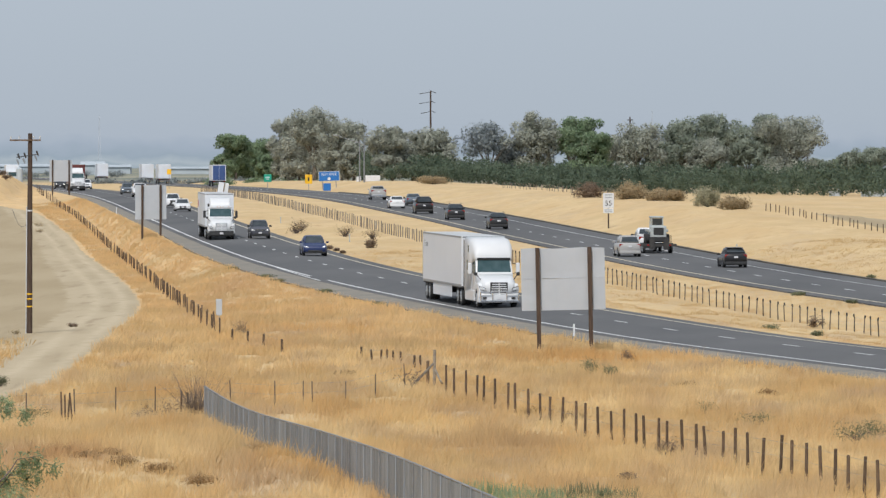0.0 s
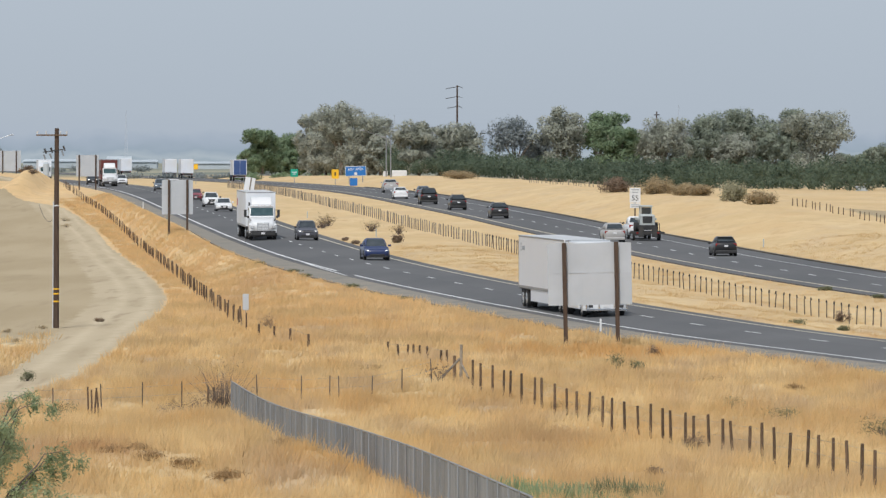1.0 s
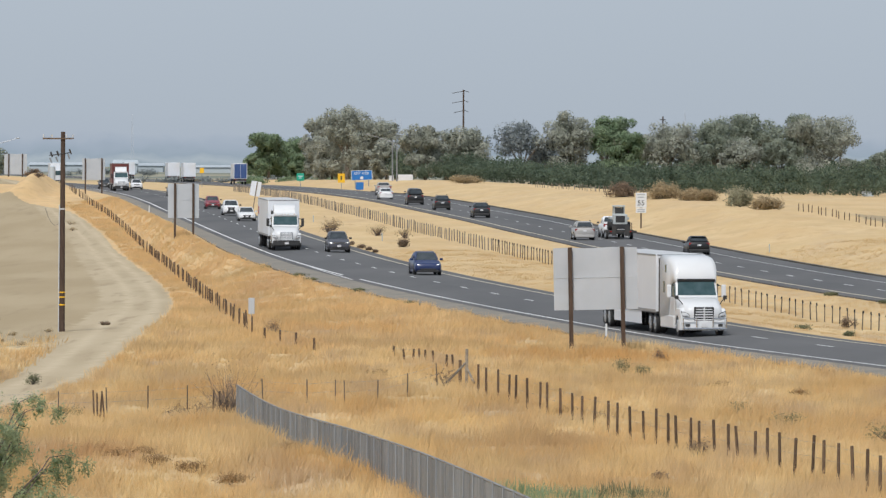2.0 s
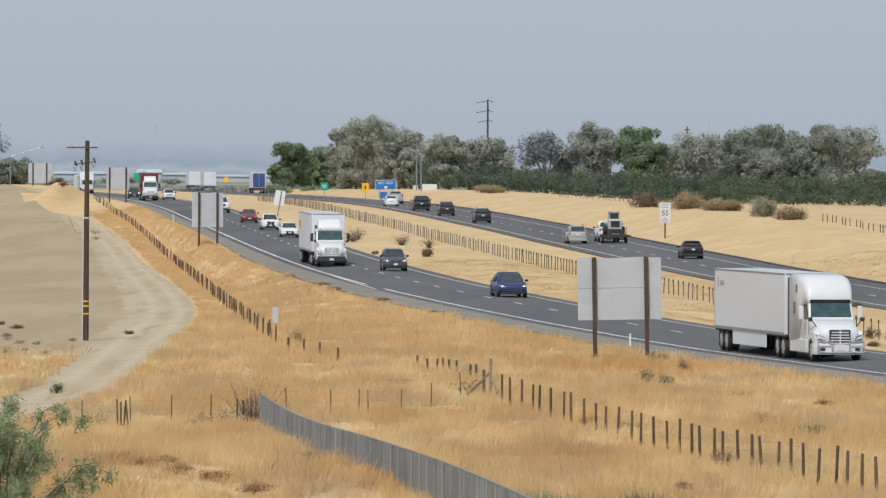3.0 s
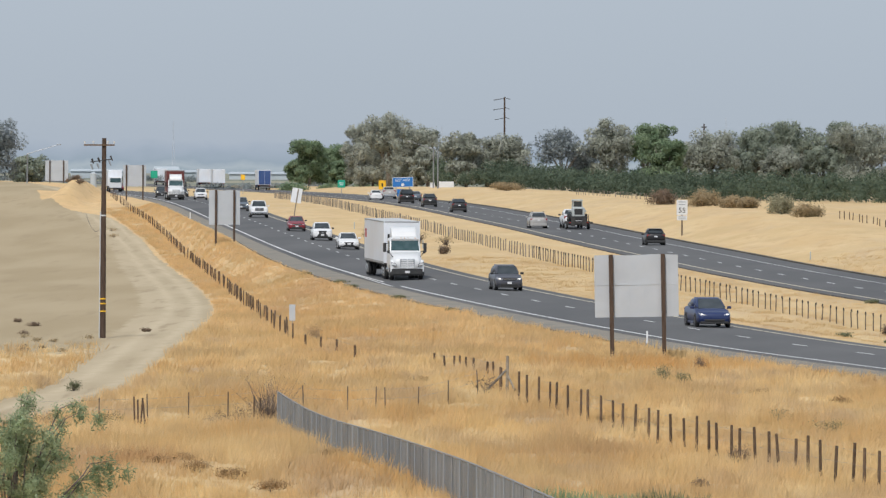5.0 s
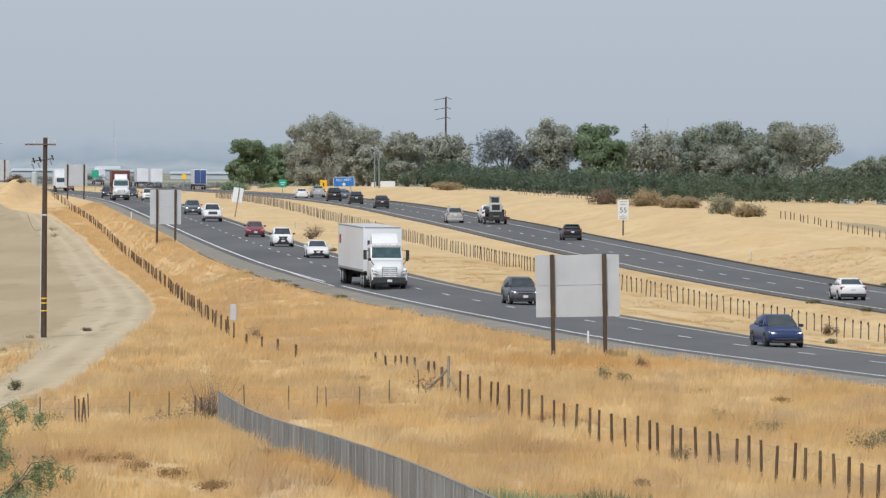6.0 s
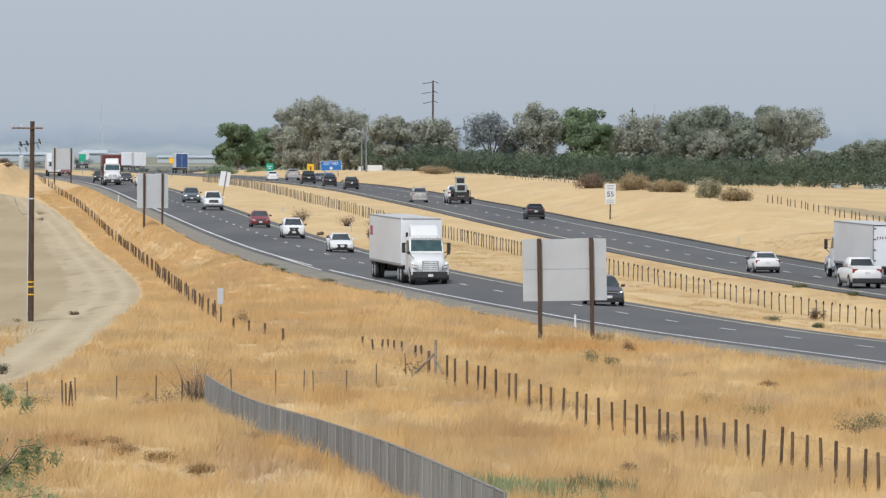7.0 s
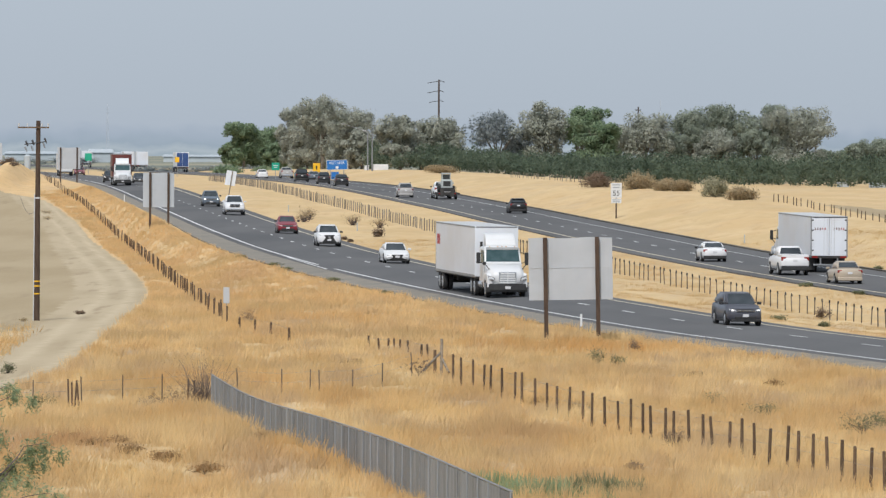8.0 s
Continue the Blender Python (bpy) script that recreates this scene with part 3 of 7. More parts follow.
def build_ground():
    ys = [-420, -300, -200, -100, 0, 60, 110, 140]
    y = 160.0
    while y < 4950:
        ys.append(y)
        y += 1.6 if y < 420 else 2.5 if y < 700 else 4 if y < 1000 else 10 if y < 1400 else 60 if y < 3000 else 200
    ys.append(4970)
    offs = [-1800, -1100, -700, -450, -300, -220, -160, -120, -95, -80]
    offs += list(np.arange(-70, -8.9, 0.45)) + [-8.1, -7.4, -6.8, -6.3, -4.5, -3.0, 0, 3, 5.4, 6.2] + list(np.arange(7.0, 22.6, 0.9))
    offs += [23.2, 24.2, 27, 29.5, 32, 35, 36.2] + list(np.arange(37, 62, 1.0)) + [64, 68, 74, 82, 92, 105, 125, 150, 200, 280, 400, 700, 1100, 1800, 2600]
    ys, offs = np.array(ys), np.array(offs)
    gy = np.repeat(ys[:, None], len(offs), 1)
    gx = road_x(gy) + offs[None, :]
    gz = ground_z(gx, gy)
    wild = rough_z(gx, gy) * (np.abs(offs[None, :]) < 75) * (gy < 1200) * (gy > 150)
    bump = np.array([[0.16 * noise.noise((a * 0.35, b * 0.16, 0)) + 0.07 * noise.noise((a * 1.1, b * 0.5, 7)) if w else 0.0 for a, b, w in zip(ra, rb, rw)]
                     for ra, rb, rw in zip(gx, gy, wild)])
    field, track, plain, rut = cover(gx, gy)
    flat = 1 - 0.8 * np.maximum(field, track)
    gz = gz + bump * wild * flat
    # under the roads the sheet lies a little lower
    under = ((offs > -6.4) & (offs < 5.2)) | ((offs > 25) & (offs < 35.5))
    gz = gz - 0.10 * under[None, :]
    nr, nc = gx.shape
    verts = np.stack([gx, gy, gz], -1).reshape(-1, 3)
    idx = np.arange(nr * nc).reshape(nr, nc)
    faces = np.stack([idx[:-1, :-1], idx[:-1, 1:], idx[1:, 1:], idx[1:, :-1]], -1).reshape(-1, 4)
    mesh = bpy.data.meshes.new("ground")
    mesh.from_pydata(verts.tolist(), [], faces.tolist())
    mesh.materials.append(LAND)
    att = mesh.attributes.new("cover", "FLOAT_COLOR", "POINT")
    att.data.foreach_set("color", np.stack([field, track, plain, rut], -1).ravel())
    mesh.shade_smooth()
    return tagged(new("ground", mesh), "rolling land of dry golden grass and bare tan fields", "ground", kind="structure")


build_ground()


def road_strip(name, offs, lift, material, y0, y1, pitch=6.0, camber=0.0, narrow=0.0):
    """A strip along the road between two offsets, with turned-down edges."""
    ys = np.arange(y0, y1 + pitch, pitch)
    a, b = offs
    rows = []
    for q in ys:
        a = offs[0] + narrow * float(step(560, 720, q))
        x, z = float(road_x(q)), float(surface_z(q, (a + b) / 2)) + lift
        mid = 0.0 if a < 0 < b else (a + b) / 2
        za, zm, zb = (z + float(crown(o)) for o in (a, mid, b))
        rows.append([(x + a, q, za - 0.12), (x + a, q, za), (x + mid, q, zm + camber), (x + b, q, zb), (x + b, q, zb - 0.12)])
    bm = bmesh.new()
    vr = [[bm.verts.new(v) for v in r] for r in rows]
    for r0, r1 in zip(vr, vr[1:]):
        for k in range(4):
            bm.faces.new((r0[k], r0[k + 1], r1[k + 1], r1[k]))
    return part(name, bm, material)


def line_strip(name, off, width, y0, y1, material, parent, pitch=6.0, lift=0.064, drift=0.0):
    ys = np.linspace(y0, y1, max(2, int((y1 - y0) / pitch) + 1))
    bm = bmesh.new()
    prev = None
    for q in ys:
        s = float(q - y0) / (y1 - y0)
        x, z = float(road_x(q)) + off + drift * s, float(surface_z(q, 40 if off > 15 else 0)) + lift + float(crown(off + drift * s))
        row = [bm.verts.new((x - width / 2, q, z)), bm.verts.new((x + width / 2, q, z))]
        if prev:
            bm.faces.new((prev[0], prev[1], row[1], row[0]))
        prev = row
    return part(name, bm, material, parent)


def build_road(name, mid, left, right, left_paint, right_paint, label):
    road = tagged(road_strip(name, (mid + left, mid + right), 0.05, MAT["asphalt"], -380, 2600), label, "road", kind="structure")
    if mid == 0:   # the outer line breaks off at the gore
        line_strip("edge_line", mid - 3.7, 0.21, 120, 496, left_paint, road)
        line_strip("edge_line", mid - 3.7, 0.21, 509, 2000, left_paint, road)
        line_strip("gore_line", mid - 4.25, 0.14, 496, 540, left_paint, road, drift=0.5)
        line_strip("edge_line", mid + 3.66, 0.17, 120, 2000, right_paint, road)
    else:
        line_strip("edge_line", mid - 3.66, 0.22, 120, 2000, left_paint, road)
        line_strip("edge_line", mid + 3.66, 0.12, 120, 2000, right_paint, road)
    n = -60
    start, pitch = (366, 14.53) if mid == 0 else (494.6, 13.2)
    while True:
        y0 = start + pitch * n - 1.8
        if y0 > 1300:
            break
        if y0 > 230:
            line_strip("lane_dash", mid, 0.17, y0, y0 + 3.6, MAT["paint_white"], road)
        n += 1
    return road


build_road("road_near", 0.0, -4.35, 4.9, MAT["paint_white"], MAT["paint_yellow"], "grey asphalt carriageway with white lane dashes")
build_road("road_far", ROAD_B, -4.9, 6.2, MAT["paint_yellow"], MAT["paint_white"], "grey asphalt carriageway beyond the grassy median")
tagged(road_strip("kerb_far", (ROAD_B + 6.15, ROAD_B + 6.5), 0.15, MAT["dike"], 300, 1100), "low dark asphalt dike along the far carriageway", "kerb", kind="structure")
tagged(road_strip("shoulder_near", (-6.5, -4.3), 0.04, MAT["shoulder"], 120, 1500, narrow=0.7), "dusty gravel shoulder beside the road", "shoulder", kind="structure")


# ---- distance ----
def build_distance():
    """Far land and sky's edge on a self-lit sheet with haze painted in, so far off that it stands still."""
    m = bpy.data.materials.new("far_haze")
    m.use_nodes = True
    n, l = m.node_tree.nodes, m.node_tree.links
    n.remove(n["Principled BSDF"])
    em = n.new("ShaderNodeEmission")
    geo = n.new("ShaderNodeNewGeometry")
    sep = n.new("ShaderNodeSeparateXYZ")
    l.new(geo.outputs["Position"], sep.inputs[0])
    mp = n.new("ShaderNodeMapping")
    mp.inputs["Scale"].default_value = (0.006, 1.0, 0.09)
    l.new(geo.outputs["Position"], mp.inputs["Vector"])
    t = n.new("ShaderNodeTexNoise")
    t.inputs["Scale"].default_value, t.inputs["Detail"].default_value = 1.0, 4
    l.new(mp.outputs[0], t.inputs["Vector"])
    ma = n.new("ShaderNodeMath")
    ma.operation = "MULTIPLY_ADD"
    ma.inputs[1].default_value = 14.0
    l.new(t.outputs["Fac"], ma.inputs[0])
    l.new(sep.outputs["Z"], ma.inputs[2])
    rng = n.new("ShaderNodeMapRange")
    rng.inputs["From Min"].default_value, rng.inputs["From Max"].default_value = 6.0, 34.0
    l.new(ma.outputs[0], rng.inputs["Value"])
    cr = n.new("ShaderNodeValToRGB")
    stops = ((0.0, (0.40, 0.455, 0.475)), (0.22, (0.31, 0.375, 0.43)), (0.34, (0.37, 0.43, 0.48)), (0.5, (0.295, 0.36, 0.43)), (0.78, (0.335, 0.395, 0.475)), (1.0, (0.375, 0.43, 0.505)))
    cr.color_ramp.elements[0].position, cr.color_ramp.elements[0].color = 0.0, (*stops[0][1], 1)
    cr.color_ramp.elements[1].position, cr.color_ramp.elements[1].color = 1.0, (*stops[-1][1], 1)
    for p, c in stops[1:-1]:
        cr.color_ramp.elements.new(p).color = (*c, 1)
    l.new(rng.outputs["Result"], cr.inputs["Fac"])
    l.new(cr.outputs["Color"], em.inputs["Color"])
    fade = n.new("ShaderNodeMapRange")      # transparency fades the painted hills' tops into the sky
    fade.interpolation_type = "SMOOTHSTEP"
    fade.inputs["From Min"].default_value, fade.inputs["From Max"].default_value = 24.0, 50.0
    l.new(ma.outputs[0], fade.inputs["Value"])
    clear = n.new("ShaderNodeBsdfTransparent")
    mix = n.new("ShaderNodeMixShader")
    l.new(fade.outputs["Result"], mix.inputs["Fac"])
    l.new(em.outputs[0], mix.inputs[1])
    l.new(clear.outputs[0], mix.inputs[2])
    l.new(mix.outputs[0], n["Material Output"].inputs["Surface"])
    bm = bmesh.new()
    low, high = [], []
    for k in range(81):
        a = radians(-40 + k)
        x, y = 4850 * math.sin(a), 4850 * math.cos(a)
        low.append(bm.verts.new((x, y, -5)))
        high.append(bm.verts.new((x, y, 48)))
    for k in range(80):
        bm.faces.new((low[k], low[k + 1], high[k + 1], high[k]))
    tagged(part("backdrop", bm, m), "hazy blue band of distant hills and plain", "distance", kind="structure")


build_distance()

# ---- plants ----
def gz(x, y):
    return float(ground_z(x, y))


def leaf_quads(rng, centers, radii, count, size, flat=0.75, shell=0.55):
    """Small leaf quads spread through the outer part of a set of rounded clumps; verts and faces."""
    centers, radii = np.array(centers, float), np.array(radii, float)
    vol = radii[:, 0] * radii[:, 1] + radii[:, 2] * radii[:, 0]
    pick = rng.choice(len(centers), count, p=vol / vol.sum())
    d = rng.normal(size=(count, 3))
    d /= np.linalg.norm(d, axis=1)[:, None]
    r = shell + (1.27 - shell) * rng.random(count)
    p = centers[pick] + d * radii[pick] * r[:, None]
    n = d * 0.6 + rng.normal(size=(count, 3)) * 0.6 + np.array([0, 0, 0.35])
    n /= np.linalg.norm(n, axis=1)[:, None]
    a = np.cross(n, rng.normal(size=(count, 3)))
    a /= np.linalg.norm(a, axis=1)[:, None] + 1e-9
    b = np.cross(n, a)
    s = size * (0.55 + 0.9 * rng.random(count))[:, None]
    out = d * (radii[pick].max(1)[:, None] / radii[pick])
    out = out / np.linalg.norm(out, axis=1)[:, None]
    b = b * np.where((np.cross(a, b) * out).sum(1) < 0, -1.0, 1.0)[:, None]   # every leaf turns its face outwards
    soft = out * 0.8 + rng.normal(size=(count, 3)) * 0.36 + np.array([0, -0.2, 0.15])
    soft /= np.linalg.norm(soft, axis=1)[:, None]
    return np.stack([p - a * s, p - b * s * flat * 0.6 + n * s * 0.15, p + a * s, p + b * s * flat * 0.6 - n * s * 0.1, soft], 1)


def leaf_mesh(name, quad, material):
    v = quad[:, :4].reshape(-1, 3)
    f = np.arange(len(v)).reshape(-1, 4)
    mesh = bpy.data.meshes.new(name)
    mesh.from_pydata(v.tolist(), [], f.tolist())
    mesh.materials.append(material)
    mesh.normals_split_custom_set_from_vertices(np.repeat(quad[:, 4], 4, 0).tolist())
    return mesh


def build_tree(x, y, height, radius, leaf, label, seed, base=None, count=3600, size=0.34, lift=0.12, shell=0.55, flat=0.75):
    """A tree: forked tapered trunk, limbs and a lobed crown with gaps."""
    rng = np.random.default_rng(seed)
    z = gz(x, y) if base is None else base
    height += float(field_drop(x, y))
    tree = thing("tree", label, "tree", "trees behind the orchard" if base is None else "", pose(x, y, z))
    bm = bmesh.new()
    fork = height * (0.22 + 0.1 * rng.random())
    add_tube(bm, (0, 0, -0.3), (0.1, 0, fork), height * 0.035, height * 0.026, 8)
    centers, radii = [], []
    limbs = 9
    for k in range(limbs):
        a = k * math.tau / limbs + rng.random() * 0.7
        reach = radius * (0.35 + 0.5 * rng.random())
        top = height * (0.45 + 0.42 * rng.random())
        mid = Vector((math.cos(a) * reach * 0.45, math.sin(a) * reach * 0.45, (fork + top) / 2))
        end = Vector((math.cos(a) * reach, math.sin(a) * reach, top))
        add_tube(bm, (0.08, 0, fork - 0.1), mid, height * 0.018, height * 0.012, 6)
        add_tube(bm, mid, end, height * 0.012, height * 0.004, 6)
        for _ in range(5):
            c = end + Vector(rng.normal(size=3) * radius * 0.26)
            c.z = min(c.z, height * 0.95)
            s = radius * (0.17 + 0.18 * rng.random())
            centers.append(c)
            radii.append((s, s, s * (0.7 + 0.3 * rng.random())))
    for _ in range(9):
        s = radius * (0.25 + 0.15 * rng.random())
        centers.append(Vector((rng.normal() * radius * 0.3, rng.normal() * radius * 0.3, height * (0.62 + 0.28 * rng.random()))))
        radii.append((s, s, s))
    s = radius * 0.24
    centers.append(Vector((rng.normal() * radius * 0.15, 0, height - s)))
    radii.append((s, s, s))
    for k in range(14):   # low hanging skirts
        a = rng.random() * math.tau
        s = radius * (0.22 + 0.16 * rng.random())
        centers.append(Vector((math.cos(a) * radius * 0.7, math.sin(a) * radius * 0.7, height * (lift + 0.28 * rng.random()))))
        radii.append((s, s, s * 0.9))
    part("trunk", bm, MAT["bark"], tree)
    quad = leaf_quads(rng, centers, radii, count, size, flat, shell)
    new("crown", leaf_mesh("crown", quad, LEAF[leaf])).parent = tree
    return tree


def build_orchard():
    """Close rows of low dark fruit trees, as one mass."""
    rng = np.random.default_rng(5)
    centers, radii = [], []
    for row in range(8):
        x = -13.5
        while x < 100:
            y = 1222 - (x + 14) * 3.1 + row * 7.5 + (9 if row > 1 else 0)
            h = (2.35 if row < 2 else 3.55 + 0.13 * row) + 0.3 * rng.normal() + 0.6 * float(1 - step(-12, 12, x))
            s = 1.15 + 0.25 * rng.random()
            zb = gz(x, y)
            for _ in range(4):
                centers.append((x + rng.normal() * 0.55, y + rng.normal() * 0.8, zb + h * (0.3 + 0.5 * rng.random())))
                radii.append((s * 0.75, s * 0.8, h * 0.28))
            x += 1.9 + rng.random() * 0.9
    quad = leaf_quads(rng, centers, radii, 120000, 0.2, shell=0.6)
    ob = new("orchard", leaf_mesh("orchard", quad, LEAF["orchard"]))
    tagged(ob, "dense rows of low dark green orchard trees", "orchard", kind="stuff")


def build_shrub(x, y, radius, height, leaf, label, seed, count=500, size=0.09, name="shrub", z=None, stems=9, spread=0.8, low=False, thick=1.0):
    rng = np.random.default_rng(seed)
    ob = thing(name, label, name.replace("_", " "), m=pose(x, y, gz(x, y) if z is None else z))
    bm = bmesh.new()
    centers, radii = [], []
    for k in range(stems):
        a = rng.random() * math.tau
        end = Vector((math.cos(a) * radius * spread * rng.random(), math.sin(a) * radius * spread * rng.random(), height * ((0.2 + 0.4 * rng.random()) if low else (0.45 + 0.45 * rng.random()))))
        mid = end * 0.5 + Vector(rng.normal(size=3) * radius * 0.08)
        add_tube(bm, (0, 0, -0.05), mid, (0.02 * height + 0.008) * thick, (0.012 * height + 0.005) * thick, 5)
        add_tube(bm, mid, end, (0.012 * height + 0.005) * thick, 0.004 * thick, 5)
        s = radius * (0.25 + 0.2 * rng.random())
        centers.append(end)
        radii.append((s * 1.25, s * 1.25, height * 0.42) if low else (s, s, s * min(1.3, height / radius)))
    part("stem", bm, MAT["twig"], ob)
    if count:
        quad = leaf_quads(rng, centers, radii, count, size, shell=0.2)
        quad[:, :4, 2] = np.maximum(quad[:, :4, 2], 0.0)
        new("foliage", leaf_mesh("foliage", quad, LEAF[leaf])).parent = ob
    return ob


GUM = "tall grey-green eucalyptus with a ragged crown"
GREEN = "dense bright green broadleaf tree"
OLIVE = "dull olive-green tree behind the orchard"
DARK = "sparse dark grey-green gum tree with gaps"
for k, (x, y, h, r, leaf, label) in enumerate((
        (-43.5, 1520, 9.3, 3.5, "green", GREEN), (-40.0, 1530, 8.8, 4.1, "green", GREEN), (-35.6, 1470, 5.0, 2.4, "green", GREEN), (-46.0, 1540, 5.8, 2.8, "green", GREEN),
        (-29.2, 1380, 11.9, 3.8, "gum", GUM), (-23.8, 1340, 13.3, 4.7, "gum", GUM), (-18.0, 1290, 10.1, 4.2, "gum", GUM), (-27.2, 1370, 7.6, 3.8, "gum", GUM), (-15.8, 1280, 7.3, 2.7, "gum", GUM),
        (-8.5, 1220, 9.1, 3.1, "gum", GUM), (-1.4, 1243, 8.6, 3.7, "gum", GUM), (-5.2, 1254, 5.9, 2.5, "gum", GUM),
        (8.0, 1254, 10.3, 4.6, "blue_gum", DARK), (15.8, 1254, 11.9, 3.7, "gum", GUM), (23.1, 1277, 11.1, 3.7, "green", GREEN), (25.2, 1232, 8.4, 3.3, "green", GREEN),
        (32.8, 1243, 9.4, 4.6, "gum", GUM), (42.6, 1277, 10.7, 4.6, "olive", OLIVE), (49.5, 1299, 11.5, 4.6, "olive", OLIVE), (57.4, 1299, 11.6, 4.3, "olive", OLIVE), (60.1, 1243, 10.8, 5.1, "gum", GUM),
        (46.3, 1266, 6.9, 3.4, "gum", GUM), (38.4, 1260, 6.3, 2.8, "olive", OLIVE), (53.1, 1266, 6.9, 2.9, "olive", OLIVE), (29.4, 1266, 6.9, 2.9, "green", GREEN), (11.9, 1266, 6.9, 2.5, "blue_gum", DARK),
        (83.8, 1500, 5.4, 2.8, "olive", OLIVE), (89.4, 1500, 6.3, 3.7, "olive", OLIVE), (97.1, 1480, 6.3, 4.6, "olive", OLIVE), (79.0, 1520, 4.2, 2.6, "olive", OLIVE),
        (-98.4, 1350, 11.5, 5.8, "blue_gum", "large dark tree beyond the bare field"), (-107.6, 1380, 9.5, 4.8, "olive", "large dark tree beyond the bare field"), (-92.5, 1370, 4.2, 3.0, "olive", "low dark tree beyond the bare field"))):
    build_tree(x, y, h, r, leaf, label, 100 + k, count=7500 if leaf == "blue_gum" and y < 1300 else 16000, size=0.22, shell=0.6)
build_orchard()

# tree tops close under the camera
def build_pepper_tree(x, y, z, height):
    """A feathery tree whose arching branches carry small sprays of leaves."""
    rng = np.random.default_rng(41)
    tree = thing("tree", "feathery green pepper tree with bare twigs", "tree", m=pose(x, y, z))
    bm = bmesh.new()
    add_tube(bm, (0, 0, -0.3), (0.05, 0, height * 0.4), 0.16, 0.11, 9)
    centers, radii = [], []
    for k in range(44):
        a = rng.random() * math.tau
        reach, top = 0.5 + 1.6 * rng.random(), height * (0.62 + 0.40 * rng.random())
        reach *= 1.15 - 0.65 * max(0.0, top / height - 0.62) / 0.4
        p0 = Vector((0.05, 0, height * (0.3 + 0.1 * rng.random())))
        p2 = Vector((math.cos(a) * reach, math.sin(a) * reach, top * 0.94))
        p1 = Vector((p2.x * 0.45, p2.y * 0.45, top))
        prev = p0
        for i in range(1, 9):
            s = i / 8
            q = p0 * (1 - s) ** 2 + p1 * 2 * s * (1 - s) + p2 * s * s + Vector(rng.normal(size=3) * 0.025)
            add_tube(bm, prev, q, 0.028 * (1.1 - s), 0.028 * (1.0 - s), 5)
            prev = q
            if i > 3 and rng.random() < 0.85:
                r = 0.08 + 0.10 * rng.random()
                centers.append(q + Vector((rng.normal() * 0.06, rng.normal() * 0.06, -r * 0.5)))
                radii.append((r, r, r * 1.25))
    part("trunk", bm, MAT["twig"], tree)
    quad = leaf_quads(rng, centers, radii, 40000, 0.030, 0.32, 0.15)
    new("crown", leaf_mesh("crown", quad, LEAF["pepper"])).parent = tree


build_pepper_tree(-7.35, 104, 1.1, 5.45)

for k, (x, y, r, h, leaf, label) in enumerate((
        (16.6, 815, 1.6, 1.75, "dead", "big round brown dried scrub on the bank"), (20.3, 790, 1.75, 2.1, "scrub", "big round tan dried scrub on the bank"),
        (23.0, 778, 1.3, 1.3, "scrub", "low tan dried scrub on the bank"), (24.6, 772, 1.2, 1.25, "scrub", "low tan dried scrub on the bank"),
        (26.5, 725, 1.15, 2.0, "scrub_grey", "pale sage-green bush on the bank"), (28.3, 705, 1.25, 1.4, "scrub", "rust-brown dried scrub on the bank"),
        (-1.5, 1090, 2.2, 1.3, "scrub", "low tan scrub on the far bank"))):
    build_shrub(x, y, r, h, leaf, label, 300 + k, count=6500, size=0.085, stems=30, low=True, spread=1.05)
for k, (off, y, r, h, leaf, label) in enumerate((
        (9.0, 612, 0.55, 0.9, "dead", "round brown tumbleweed in the median grass"), (7.0, 690, 1.2, 0.9, "scrub", "patch of drying weeds in the median"),
        (8.0, 700, 1.1, 1.1, "scrub", "patch of drying weeds in the median"), (10.5, 672, 1.2, 0.9, "scrub", "patch of drying weeds in the median"),
        (12.0, 655, 0.9, 0.9, "scrub", "patch of drying weeds in the median"), (5.6, 628, 0.35, 0.3, "dead", "dark weed tuft at the road's edge"),
        (5.5, 612, 0.4, 0.35, "dead", "dark weed tuft at the road's edge"), (5.5, 604, 0.3, 0.3, "dead", "dark weed tuft at the road's edge"), (5.4, 594, 0.3, 0.25, "dead", "dark weed tuft at the road's edge"),
        (9.0, 400, 0.6, 0.35, "weed", "low weeds beside the median"), (7.5, 380, 0.4, 0.3, "weed", "low weeds beside the median"), (15.2, 418, 0.6, 0.7, "dead", "brown bush caught in the median fence"),
        (-6.6, 512, 0.7, 0.3, "weed", "low green weeds on the shoulder"), (-6.8, 500, 0.5, 0.25, "weed", "low green weeds on the shoulder"), (-6.7, 470, 0.6, 0.3, "weed", "low green weeds on the shoulder"),
        (-6.9, 540, 0.4, 0.25, "weed", "low green weeds on the shoulder"), (-7.0, 440, 0.6, 0.3, "weed", "low green weeds on the shoulder"), (37.8, 470, 0.5, 0.4, "weed", "low weeds below the bank"),
        (37.5, 520, 0.4, 0.3, "weed", "low weeds below the bank"), (24.2, 452, 0.5, 0.3, "weed", "low weeds at the road's edge"), (24.0, 470, 0.6, 0.3, "weed", "low weeds at the road's edge"))):
    build_shrub(float(road_x(y)) + off, y, r, h, leaf, label, 340 + k, count=260 if "patch" in label else 800, size=0.045 if y < 560 else 0.07, low="patch" not in label, stems=46 if "patch" in label else 9, name="weed_clump")
